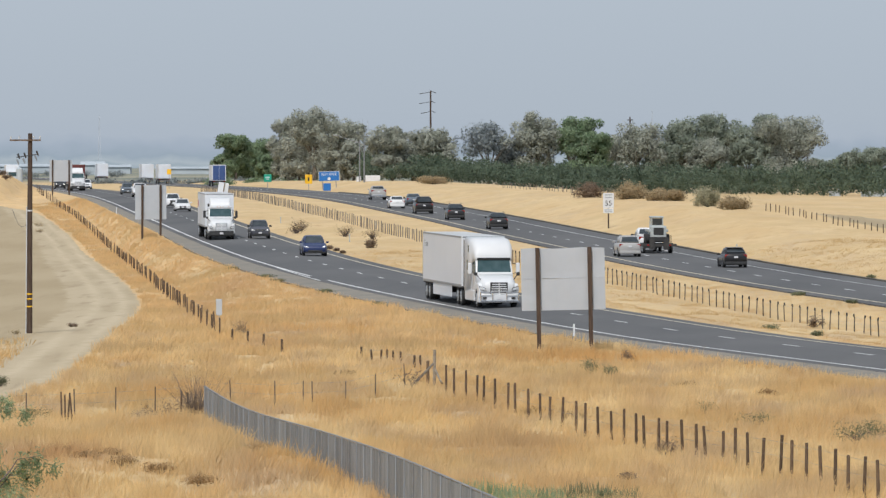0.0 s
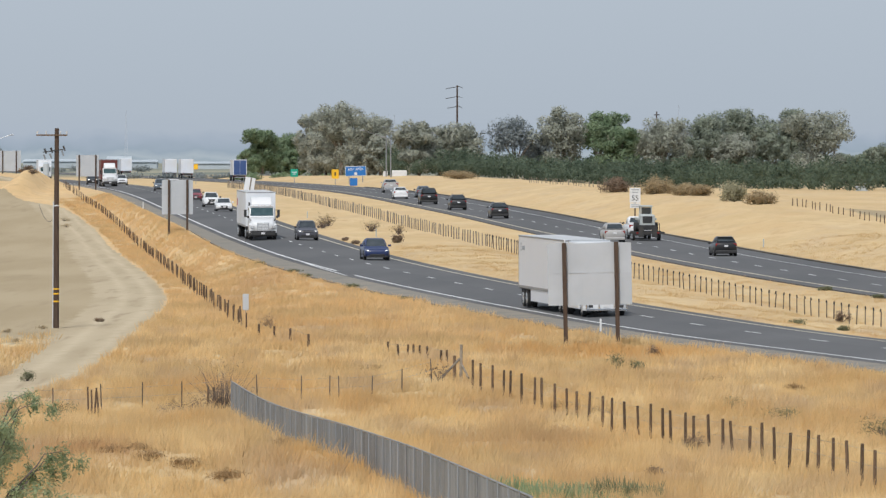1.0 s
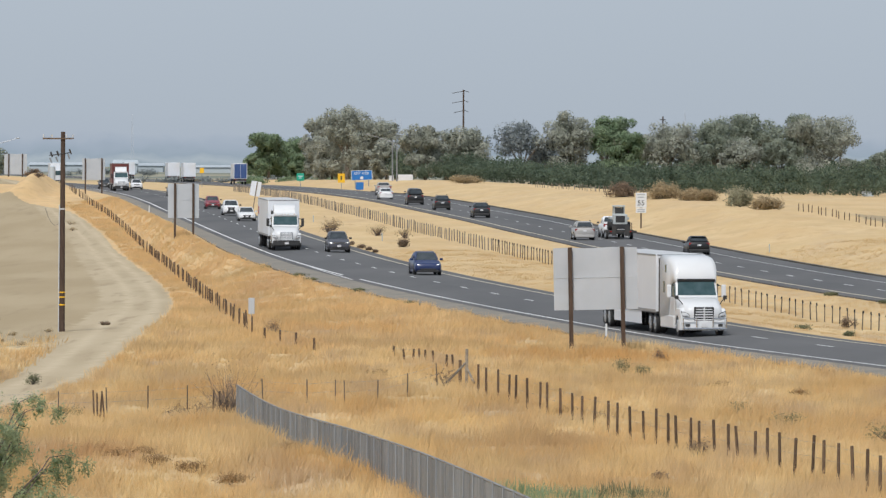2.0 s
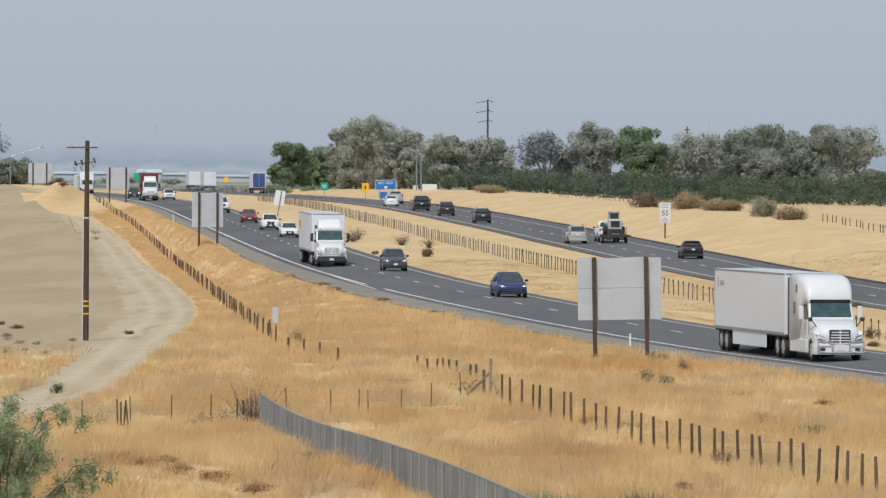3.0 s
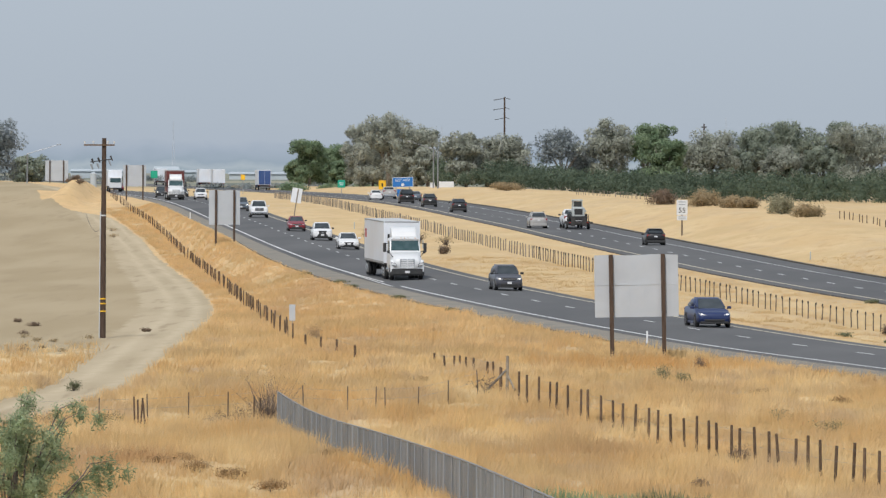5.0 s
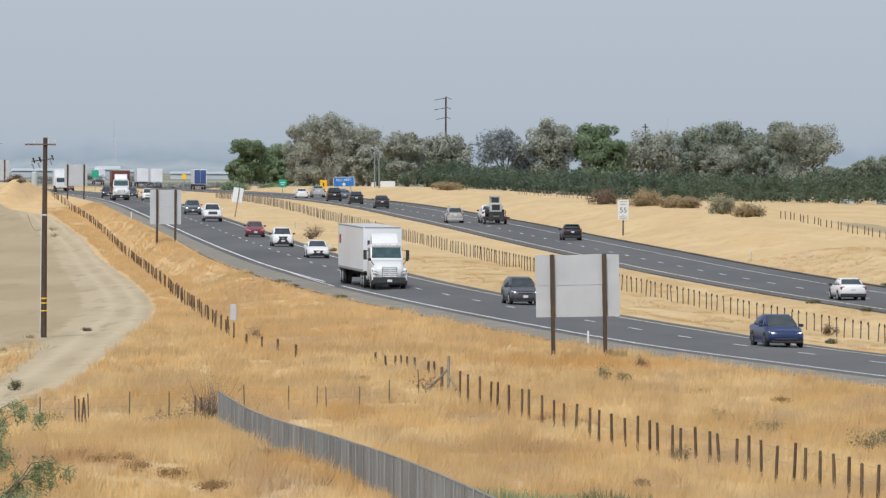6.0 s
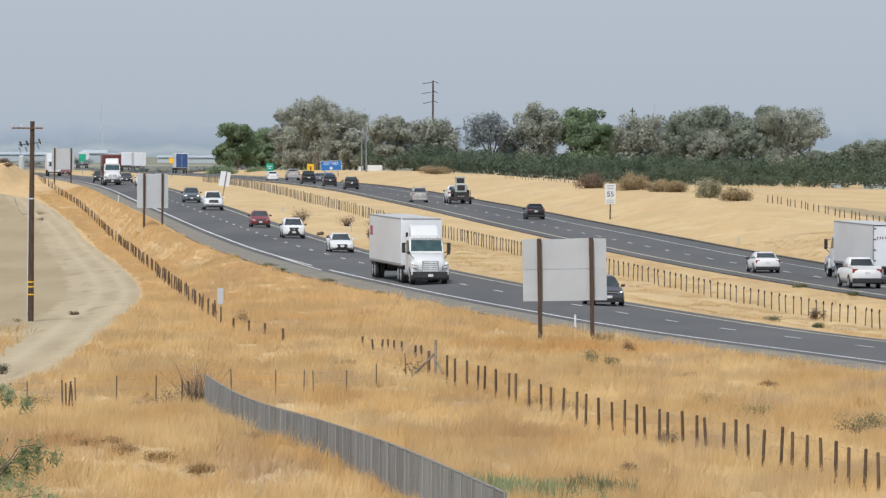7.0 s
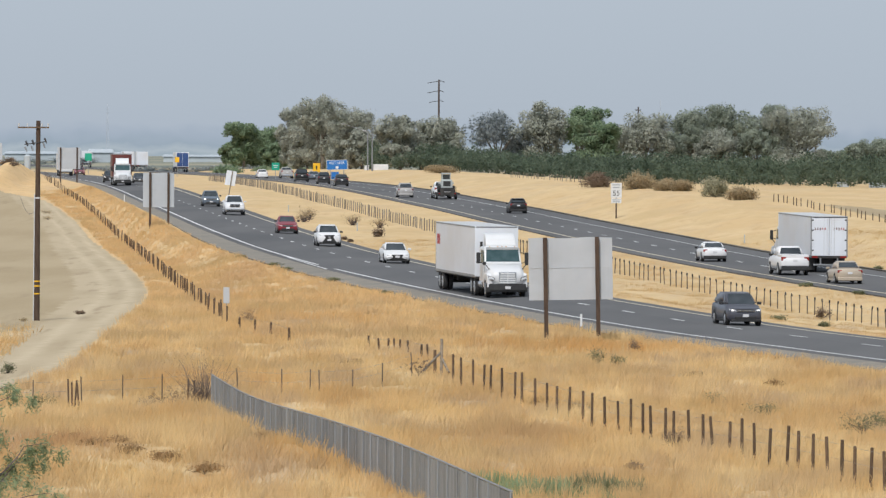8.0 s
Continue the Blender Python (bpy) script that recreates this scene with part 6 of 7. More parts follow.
    # front end
    if grille == "spindle":
        bm = bmesh.new()
        pts = ((-0.42, nose - 0.1), (0.42, nose - 0.1), (0.30, nose - 0.3), (0.55, clear + 0.12), (-0.55, clear + 0.12), (-0.30, nose - 0.3))
        loft(bm, [[(x, -0.03, z) for x, z in pts], [(x, 0.15, z) for x, z in pts]])
        part("grille", bm, MAT["plastic_black"], car)
        box_part("badge", MAT["chrome"], car, -0.09, 0.09, -0.045, -0.03, nose - 0.33, nose - 0.2, 0.01)
    elif grille == "bar":
        box_part("grille", MAT["plastic_black"], car, -0.5 * h, 0.5 * h, -0.02, 0.14, nose - 0.24, nose - 0.08, 0.02)
        box_part("grille_bar", MAT["chrome"], car, -0.48 * h, 0.48 * h, -0.035, -0.02, nose - 0.18, nose - 0.14, 0.005)
        box_part("intake", MAT["plastic_black"], car, -0.62 * h, 0.62 * h, -0.015, 0.14, clear + 0.1, clear + 0.26, 0.03)
    elif grille == "big":
        box_part("grille", MAT["chrome"], car, -0.5 * h, 0.5 * h, -0.03, 0.14, nose - 0.36, nose - 0.04, 0.04)
        for k in range(2):
            for sx in (-1, 1):
                x0, x1 = sorted((sx * 0.03, sx * 0.45 * h))
                box_part("grille_mesh", MAT["plastic_black"], car, x0, x1, -0.045, -0.03, nose - 0.33 + 0.15 * k, nose - 0.21 + 0.15 * k)
        box_part("bumper", MAT["chrome"], car, -0.95 * h, 0.95 * h, -0.10, 0.12, clear + 0.14, clear + 0.36, 0.05)
    else:
        box_part("intake", MAT["plastic_black"], car, -0.6 * h, 0.6 * h, -0.02, 0.14, clear + 0.12, clear + 0.24, 0.03)
    box_part("valance", MAT["plastic_black"], car, -0.82 * h, 0.82 * h, 0.0, 0.25, clear - 0.02, clear + 0.12, 0.03)
    if grille != "none":
        box_part("number_plate", MAT["plate"], car, -0.15, 0.15, -0.055, -0.03, clear + 0.22, clear + 0.37, 0.005)
    # rear end
    box_part("rear_bumper", MAT["plastic_black" if lower_black else "chrome"] if bed else MAT["plastic_black"] if lower_black else P, car, -0.93 * h, 0.93 * h, L - 0.2, L + (0.14 if bed else 0.05), clear + 0.02, clear + (0.34 if bed else 0.26), 0.05)
    box_part("number_plate", MAT["plate"], car, -0.15, 0.15, L + 0.0, L + 0.02, deck - 0.36, deck - 0.22, 0.005)
    if bed:
        box_part("bed_floor", MAT["chassis"], car, -h * 0.72, h * 0.72, tail + 0.12, L - 0.18, deck + 0.012, deck + 0.03)
        for sx in (-1, 1):
            x0, x1 = sorted((sx * h * 0.74, sx * h * 0.93))
            box_part("bed_rail", P, car, x0, x1, tail + 0.02, L - 0.05, deck - 0.06, deck + 0.12, 0.03)
        box_part("tailgate", P, car, -h * 0.9, h * 0.9, L - 0.14, L - 0.03, deck - 0.5, deck + 0.12, 0.03)
    if rails:
        for sx in (-1, 1):
            tube_part("roof_rail", MAT["plastic_black"], car, (sx * rh * 0.92, roof0 + 0.2, H + 0.05), (sx * rh * 0.92, roof1 - 0.2, H + 0.04), 0.025, n=6)
    return car


def build_trailer(truck, y0, length, skin, roof_mat, height=4.1, skirts=True, letters=None, axle_back=1.6, doors=True):
    """A dry van: panelled walls, rails, corner posts, rear doors with lock rods, bogie."""
    w, floor = 1.29, 1.12
    y1 = y0 + length
    box_part("trailer_roof", MAT[roof_mat], truck, -w + 0.02, w - 0.02, y0 + 0.02, y1 - 0.02, height - 0.05, height, 0.02)
    n = int(length / 1.24)
    for sx in (-1, 1):
        x0, x1 = sorted((sx * (w - 0.05), sx * w))
        for k in range(n):
            a, b = y0 + length * k / n, y0 + length * (k + 1) / n
            box_part("wall_panel", MAT[skin], truck, x0, x1, a + 0.004, b - 0.004, floor + 0.1, height - 0.1)
        x0, x1 = sorted((sx * (w - 0.06), sx * (w + 0.012)))
        box_part("bottom_rail", MAT["galvanised"], truck, x0, x1, y0, y1, floor - 0.05, floor + 0.1, 0.01)
        box_part("top_rail", MAT["galvanised"], truck, x0, x1, y0, y1, height - 0.1, height - 0.01, 0.01)
        if skirts:
            x0, x1 = sorted((sx * (w - 0.06), sx * (w - 0.03)))
            box_part("side_skirt", MAT[skin], truck, x0, x1, y0 + 4.2, y1 - 4.2, 0.38, floor - 0.05, 0.01)
        for yy in (y0 + 0.03, y1 - 0.03):
            x0, x1 = sorted((sx * (w - 0.08), sx * (w + 0.008)))
            box_part("corner_post", MAT["galvanised" if yy > y0 + 1 else skin], truck, x0, x1, yy - 0.04, yy + 0.04, floor, height, 0.01)
    box_part("front_wall", MAT[skin], truck, -w + 0.05, w - 0.05, y0 - 0.02, y0 + 0.04, floor, height - 0.1, 0.01)
    box_part("front_rail", MAT["galvanised"], truck, -w + 0.06, w - 0.06, y0 - 0.03, y0 + 0.04, height - 0.1, height - 0.012, 0.01)
    box_part("trailer_floor", MAT["chassis"], truck, -w + 0.05, w - 0.05, y0, y1, floor - 0.12, floor + 0.02)
    for sx in (-1, 1):
        x0, x1 = sorted((sx * 0.015, sx * (w - 0.08)))
        d = box_part("rear_door", MAT[skin], truck, x0, x1, y1 - 0.05, y1 + 0.01, floor + 0.05, height - 0.12, 0.01)
        for q in (0.14, 0.36):
            tube_part("lock_rod", MAT["trailer_roof"], d, (sx * q, y1 + 0.02, floor + 0.1), (sx * q, y1 + 0.02, height - 0.15), 0.016, n=6)
        for zz in (1.5, 2.2, 2.9, 3.6):
            x0, x1 = sorted((sx * (w - 0.2), sx * (w - 0.08)))
            box_part("hinge", MAT["chassis"], d, x0, x1, y1 + 0.01, y1 + 0.03, zz, zz + 0.09)
        x0, x1 = sorted((sx * 0.8, sx * 1.2))
        box_part("rear_lamp", MAT["tail_lamp"], truck, x0, x1, y1 - 0.02, y1 + 0.02, floor - 0.1, floor + 0.02)
    # underride guard, bogie, landing gear
    box_part("guard", MAT["galvanised"], truck, -1.1, 1.1, y1 - 0.1, y1 + 0.02, 0.48, 0.6, 0.02)
    for sx in (-0.6, 0.6):
        box_part("guard_post", MAT["galvanised"], truck, sx - 0.05, sx + 0.05, y1 - 0.08, y1 - 0.01, 0.6, floor)
    ya = y1 - axle_back
    box_part("bogie", MAT["chassis"], truck, -0.5, 0.5, ya - 2.2, ya + 0.6, 0.6, floor - 0.1, 0.03)
    for k in range(2):
        tube_part("axle", MAT["chassis"], truck, (-1.1, ya - 1.25 * k, 0.51), (1.1, ya - 1.25 * k, 0.51), 0.09, n=8)
        for sx in (-1, 1):
            add_wheel(truck, sx * 1.14, ya - 1.25 * k, 0.51, 0.27, "rim")
            add_wheel(truck, sx * 0.82, ya - 1.25 * k, 0.51, 0.27, "dark_rim")
    for sx in (-1, 1):
        x0, x1 = sorted((sx * 0.85, sx * 1.25))
        box_part("mud_flap", MAT["plastic_black"], truck, x0, x1, ya + 0.66, ya + 0.69, 0.18, floor - 0.1)
        tube_part("landing_leg", MAT["chassis"], truck, (sx * 0.75, y0 + 2.8, 0.42), (sx * 0.75, y0 + 2.8, floor), 0.07, n=8)
    # lettering too small to tell, as plain bars
    if letters:
        for yy, zz, ww, hh in letters:
            for k in range(4):
                a = yy + ww * k / 4
                box_part("letter_bar", MAT["red_letter"], truck, -w - 0.012, -w - 0.002, a, a + ww * 0.16, zz, zz + hh)
                box_part("letter_bar", MAT["red_letter"], truck, -w - 0.012, -w - 0.002, a, a + ww * 0.2, zz + hh * 0.62, zz + hh * 0.8)
        for sx in (-0.66, 0.66):
            for k in range(5):
                box_part("letter_bar", MAT["red_letter" if k < 2 else "maroon"], truck, sx - 0.40 + 0.17 * k, sx - 0.33 + 0.17 * k, y1 + 0.014, y1 + 0.02, height - 0.98 + 0.03 * (k % 2), height - 0.79)
    else:
        for k in range(3):
            box_part("letter_bar", MAT["steel_grey"], truck, -w - 0.012, -w - 0.002, y1 - 2.2 + 0.32 * k, y1 - 2.0 + 0.32 * k, height - 0.85, height - 0.6)
        for k in range(3):
            box_part("letter_bar", MAT["steel_grey"], truck, -w - 0.012, -w - 0.002, y1 - 1.0, y1 - 0.8, height - 0.9 + 0.17 * k, height - 0.78 + 0.17 * k)


def rounded_ring(y, x, z0, z1, r=0.15):
    """An upright box section with rounded upper corners."""
    return [(x, y, z0), (x, y, z1 - r), (x - r * 0.3, y, z1 - r * 0.3), (x - r, y, z1), (-x + r, y, z1), (-x + r * 0.3, y, z1 - r * 0.3), (-x, y, z1 - r), (-x, y, z0)]


def build_tractor(name, label, paint_mat, sleeper, fairing, trailer, dark_bumper=False, hood_h=1.95, guard=False, lamps="dull_lamp", group="trucks on the road"):
    """A conventional tractor unit: sloped hood, cab, sleeper or roof shield, tanks, wheels; then its trailer."""
    truck = thing(name, label, "truck", group)
    P = MAT[paint_mat]
    # hood: narrow at the nose, widening to the cab
    bm = bmesh.new()
    loft(bm, [rounded_ring(0.05, 0.80, 0.75, 1.40, 0.16), rounded_ring(0.2, 0.97, 0.70, 1.55, 0.3), rounded_ring(0.7, 1.07, 0.72, 1.73, 0.34), rounded_ring(1.3, 1.11, 0.8, 1.88, 0.3), rounded_ring(1.95, 1.11, 0.85, hood_h, 0.2)])
    part("hood", bm, P, truck, smooth=True)
    # fenders reach down beside the hood
    for sx in (-1, 1):
        bm = bmesh.new()
        pts = [(0.1, 0.62), (0.1, 1.15), (0.45, 1.42), (1.5, 1.42), (1.85, 1.1), (1.85, 0.62), (1.6, 0.62), (1.5, 0.95), (1.1, 1.16), (0.7, 0.95), (0.6, 0.62)]
        xa, xb = sx * 0.8, sx * 1.19
        loft(bm, [[(xa, y, z) for y, z in pts], [(sx * 1.15, y, z) for y, z in pts], [(xb, y + (0.05 if y < 0.9 else -0.05), z - 0.04) for y, z in pts]])
        part("fender", bm, P, truck)
    # cab
    bm = bmesh.new()
    cab_top = 2.95
    loft(bm, [rounded_ring(1.85, 1.1, 0.7, 1.98, 0.06), rounded_ring(1.9, 1.1, 0.7, 2.0, 0.06), rounded_ring(2.25, 1.06, 0.7, cab_top - 0.12, 0.15), rounded_ring(2.45, 1.08, 0.7, cab_top, 0.18), rounded_ring(3.7, 1.12, 0.7, cab_top, 0.18)])
    part("cab", bm, P, truck)
    pane("windshield", [(-1.0, 1.93, 2.06), (1.0, 1.93, 2.06), (0.95, 2.21, 2.78), (-0.95, 2.21, 2.78)], MAT["truck_glass"], truck, (0, -0.9, 0.35))
    pane("visor", [(-1.0, 2.17, 2.76), (1.0, 2.17, 2.76), (0.98, 2.1, 2.9), (-0.98, 2.1, 2.9)], MAT["plastic_black"] if sleeper else P, truck, (0, -1, 0))
    for sx in (-1, 1):
        pane("side_window", [(sx * 1.1, 2.2, 2.0), (sx * 1.115, 3.15, 2.0), (sx * 1.11, 3.15, 2.72), (sx * 1.08, 2.42, 2.72)], MAT["truck_glass"], truck, (sx, 0, 0.03))
        x0, x1 = sorted((sx * 1.1, sx * 1.135))
        box_part("door", P, truck, x0, x1, 2.05, 3.2, 0.85, 1.95, 0.01)
        # mirrors on arms, and hood mirrors
        tube_part("mirror_arm", MAT["plastic_black"], truck, (sx * 1.1, 2.15, 2.6), (sx * 1.42, 2.1, 2.5), 0.025, n=6)
        tube_part("mirror_arm", MAT["plastic_black"], truck, (sx * 1.1, 2.1, 1.95), (sx * 1.42, 2.1, 2.05), 0.025, n=6)
        x0, x1 = sorted((sx * 1.32, sx * 1.55))
        box_part("mirror", P if sleeper else MAT["plastic_black"], truck, x0, x1, 2.02, 2.14, 1.95, 2.6, 0.04)
        tube_part("hood_mirror_arm", MAT["plastic_black"], truck, (sx * 0.95, 0.75, 1.6), (sx * 1.25, 0.85, 1.98), 0.025, n=6)
        x0, x1 = sorted((sx * 1.16, sx * 1.36))
        box_part("hood_mirror", MAT["plastic_black"], truck, x0, x1, 0.82, 0.92, 1.88, 2.08, 0.03)
        # lamps
        bm = bmesh.new()
        ring = [(sx * 0.78, 0.98), (sx * 1.12, 1.08), (sx * 1.14, 1.26), (sx * 0.8, 1.14)]
        loft(bm, [[(x, -0.05 + 0.3 * abs(abs(x) - 0.78), z) for x, z in ring], [(x, 0.5, z) for x, z in ring]])
        part("headlight", bm, MAT["dull_lamp"], truck)
        bm = bmesh.new()
        rim = [(sx * 0.75, 0.955), (sx * 1.145, 1.055), (sx * 1.155, 1.285), (sx * 0.78, 1.165)]
        loft(bm, [[(x, 0.0 + 0.3 * abs(abs(x) - 0.78), z) for x, z in rim], [(x, 0.5, z) for x, z in rim]])
        part("headlight_bezel", bm, MAT["plastic_black"], truck)
        x0, x1 = sorted((sx * 0.84, sx * 1.0))
        box_part("headlight_bulb", MAT[lamps], truck, x0, x1, -0.06, 0.08, 1.05, 1.15, 0.02)
        # tank, steps and side fairing
        if sleeper:
            x0, x1 = sorted((sx * 0.95, sx * 1.2))
            box_part("side_fairing", P, truck, x0, x1, 2.0, 5.6, 0.35, 1.0, 0.05)
        else:
            tube_part("fuel_tank", MAT["chrome"], truck, (sx * 0.85, 2.6, 0.72), (sx * 0.85, 4.0, 0.72), 0.32, n=18)
            tube_part("exhaust", MAT["chassis"], truck, (sx * 1.0, 3.85, 0.9), (sx * 1.0, 3.85, 3.2 if sx < 0 else 2.0), 0.08, n=10)
    # grille with bars
    box_part("grille", MAT["plastic_black" if sleeper else "steel_grey"], truck, -0.52, 0.52, -0.01, 0.2, 0.78, 1.5, 0.05)
    for k in range(5):
        box_part("grille_bar", P, truck, -0.5 + 0.02 * k, 0.5 - 0.02 * k, -0.04, 0.0, 0.83 + 0.13 * k, (0.885 if sleeper else 0.915) + 0.13 * k, 0.01)
    box_part("grille_frame", P, truck, -0.03, 0.03, -0.035, 0.0, 0.8, 1.48, 0.01)
    # bumper
    bm = bmesh.new()
    rings = [[(x, y, z) for y, z in ((yo, 0.32), (yo - 0.06, 0.45), (yo - 0.04, 0.78), (yo + 0.1, 0.84), (yo + 0.4, 0.84), (yo + 0.4, 0.32))] for x, yo in ((-1.22, 0.3), (-1.05, 0.06), (0, -0.04), (1.05, 0.06), (1.22, 0.3))]
    loft(bm, rings)
    part("bumper", bm, MAT["plastic_black"] if dark_bumper else P, truck)
    box_part("number_plate", MAT["plate"], truck, -0.16, 0.16, -0.13, -0.10, 0.5, 0.66, 0.005)
    if not dark_bumper:
        for sx in (-1, 1):
            box_part("fog_lamp", MAT["chassis"], truck, sx * 0.85 - 0.12, sx * 0.85 + 0.12, -0.05, 0.05, 0.5, 0.64, 0.02)
    if guard:   # tubular bull bar
        tube_part("guard_bar", MAT["chrome"], truck, (-1.15, -0.2, 0.40), (1.15, -0.2, 0.40), 0.045, n=8)
        for sx in (-1, 1):
            tube_part("guard_bar", MAT["chrome"], truck, (sx * 1.15, -0.16, 0.92), (sx * 0.42, -0.22, 0.92), 0.028, n=8)
        for xx in (-1.12, -0.42, 0.42, 1.12):
            tube_part("guard_upright", MAT["chrome"], truck, (xx, -0.2, 0.38), (xx, -0.2, 0.95), 0.035, n=8)
    for xx in (-0.75, -0.25, 0, 0.25, 0.75):
        box_part("marker_lamp", MAT["amber"], truck, xx - 0.03, xx + 0.03, 2.3, 2.38, cab_top - 0.04, cab_top + 0.015)
    # sleeper with high roof, or a day cab with a roof shield
    back = 3.7
    if sleeper:
        bm = bmesh.new()
        loft(bm, [rounded_ring(2.2, 1.04, 2.75, 2.98, 0.12), rounded_ring(2.32, 1.1, 2.72, 3.3, 0.22), rounded_ring(2.55, 1.15, 2.7, 3.66, 0.3), rounded_ring(2.95, 1.19, 2.6, 3.92, 0.34), rounded_ring(3.7, 1.21, 1.0, 4.05, 0.3), rounded_ring(5.6, 1.23, 0.9, 4.08, 0.2)])
        part("sleeper", bm, P, truck, smooth=True)
        for sx in (-1, 1):
            x0, x1 = sorted((sx * 1.2, sx * 1.225))
            box_part("sleeper_window", MAT["truck_glass"], truck, x0, x1, 4.3, 4.75, 2.15, 2.75, 0.01)
            box_part("sleeper_window", MAT["truck_glass"], truck, x0, x1, 3.9, 4.3, 3.2, 3.6, 0.01)
            x0, x1 = sorted((sx * 1.19, sx * 1.23))
            box_part("side_extender", MAT["plastic_black"], truck, x0, x1, 5.6, 5.95, 1.1, 3.9, 0.01)
        back = 5.6
    elif fairing:
        bm = bmesh.new()
        loft(bm, [rounded_ring(2.75, 0.88, 2.9, 3.05, 0.03), rounded_ring(2.9, 0.88, 2.9, 3.35, 0.10), rounded_ring(3.2, 0.89, 2.9, 3.60, 0.10), rounded_ring(3.65, 0.9, 2.9, 3.70, 0.08)])
        part("roof_shield", bm, P, truck)
    # frame and drive wheels
    box_part("frame", MAT["chassis"], truck, -0.45, 0.45, 0.5, back + 3.2, 0.55, 0.95, 0.02)
    for sx in (-1, 1):
        add_wheel(truck, sx * 1.02, 1.1, 0.52, 0.29, "rim")
        for k in range(2):
            yy = back + 1.25 + 1.3 * k
            add_wheel(truck, sx * 1.1, yy, 0.52, 0.27, "rim")
            add_wheel(truck, sx * 0.79, yy, 0.52, 0.27, "dark_rim")
    if trailer:
        build_trailer(truck, back + 0.75, **trailer)
    return truck


PAINT = {
    "deep_blue": paint("deep_blue", (0.011, 0.024, 0.090)),
    "graphite": paint("graphite", (0.058, 0.060, 0.074)),
    "pearl": paint("pearl", (0.68, 0.68, 0.68)),
    "white": paint("white", (0.70, 0.70, 0.71)),
    "ruby": paint("ruby", (0.20, 0.012, 0.022)),
    "slate": paint("slate", (0.10, 0.125, 0.155)),
    "black": paint("black", (0.008, 0.008, 0.009)),
    "charcoal": paint("charcoal", (0.017, 0.018, 0.020)),
    "silver": paint("silver", (0.36, 0.35, 0.34)),
    "champagne": paint("champagne", (0.42, 0.35, 0.27)),
    "navy": paint("navy", (0.03, 0.04, 0.07)),
}
SUV = dict(L=4.65, W=1.84, H=1.68, nose=0.92, cowl_h=1.07, cowl=1.0, roof0=1.85, roof1=3.95, tail=4.5, deck=1.12, wheel=0.36)
SEDAN = dict(L=4.7, W=1.82, H=1.44, nose=0.72, cowl_h=0.92, cowl=1.2, roof0=2.1, roof1=3.25, tail=4.05, deck=1.0, clear=0.19, wheel=0.33)
PICKUP = dict(L=5.85, W=2.03, H=1.95, nose=1.14, cowl_h=1.28, cowl=1.5, roof0=2.15, roof1=3.55, tail=3.9, deck=1.3, clear=0.32, wheel=0.41, bed=True, lower_black=False, category="pickup truck")

V = {}
V["sleeper_truck"] = build_tractor("semi_truck", "white semi-truck with tall sleeper and plain box trailer", "truck_white", True, False, dict(length=16.15, skin="trailer_grey", roof_mat="trailer_roof"), guard=True, lamps="dull_lamp")
V["day_cab"] = build_tractor("semi_truck", "white day-cab semi with dark bumper and lettered trailer", "truck_white", False, True,
                             dict(length=16.15, skin="trailer_white", roof_mat="trailer_roof", skirts=False, letters=((18.8, 2.75, 1.3, 0.62),)), dark_bumper=True)
V["red_load"] = build_tractor("semi_truck", "white semi-truck pulling a maroon load", "truck_white", False, True, dict(length=12.0, skin="maroon", roof_mat="maroon", height=4.25, skirts=False), dark_bumper=True)
V["away_semi"] = build_tractor("semi_truck", "white semi-trailer truck seen from behind, lettered doors", "truck_white", False, True,
                               dict(length=15.4, skin="trailer_white", roof_mat="trailer_roof", height=3.92, skirts=False, letters=((17.7, 2.6, 1.1, 0.75),)), dark_bumper=True)
V["cr"] = build_car("suv", "dark grey compact sport utility car, headlights on", PAINT["graphite"], lamps="head_lamp", **dict(SUV, L=4.55, W=1.82))
V["blue"] = build_car("car", "deep blue electric crossover with smooth nose", PAINT["deep_blue"], lamps="head_lamp", grille="none", lower_black=False, rim="dark_rim",
                      **dict(SUV, L=4.75, W=1.92, H=1.62, nose=0.86, cowl_h=1.02, cowl=1.0, roof0=2.1, roof1=3.3, tail=4.4, deck=1.1))
V["pearl_sedan"] = build_car("car", "white sports sedan with black spindle grille", PAINT["pearl"], grille="spindle", lower_black=False, lamps="dull_lamp", **dict(SEDAN, L=4.67))
V["white_cross"] = build_car("suv", "white crossover with large black spindle grille", PAINT["white"], grille="spindle", lamps="dull_lamp", **dict(SUV, L=4.75, W=1.89, nose=1.0))
V["ruby_hatch"] = build_car("car", "dark red hatchback with chrome grille bar", PAINT["ruby"], **dict(SEDAN, L=4.3, W=1.76, H=1.5, nose=0.82, cowl_h=1.0, roof1=3.3, tail=3.95, deck=1.02))
V["white_pickup"] = build_car("pickup_truck", "white full-size pickup with chrome bumper", PAINT["white"], grille="big", lamps="dull_lamp", group="pickups on the road", **PICKUP)
V["slate_suv"] = build_car("suv", "blue-grey sport utility car, headlights on", PAINT["slate"], lamps="bright_lamp", **dict(SUV, L=4.8, W=1.9))
V["white_suv"] = build_car("suv", "white sport utility car with dark grille", PAINT["white"], grille="bar", **SUV)
V["dark_sedan"] = build_car("car", "dark grey sedan far down the road", PAINT["charcoal"], lamps="head_lamp", **SEDAN)
V["lit_suv"] = build_car("suv", "black sport utility car with bright headlights", PAINT["black"], lamps="bright_lamp", **SUV)
V["ruby_far"] = build_car("car", "dark red sedan far down the road", PAINT["ruby"], **SEDAN)
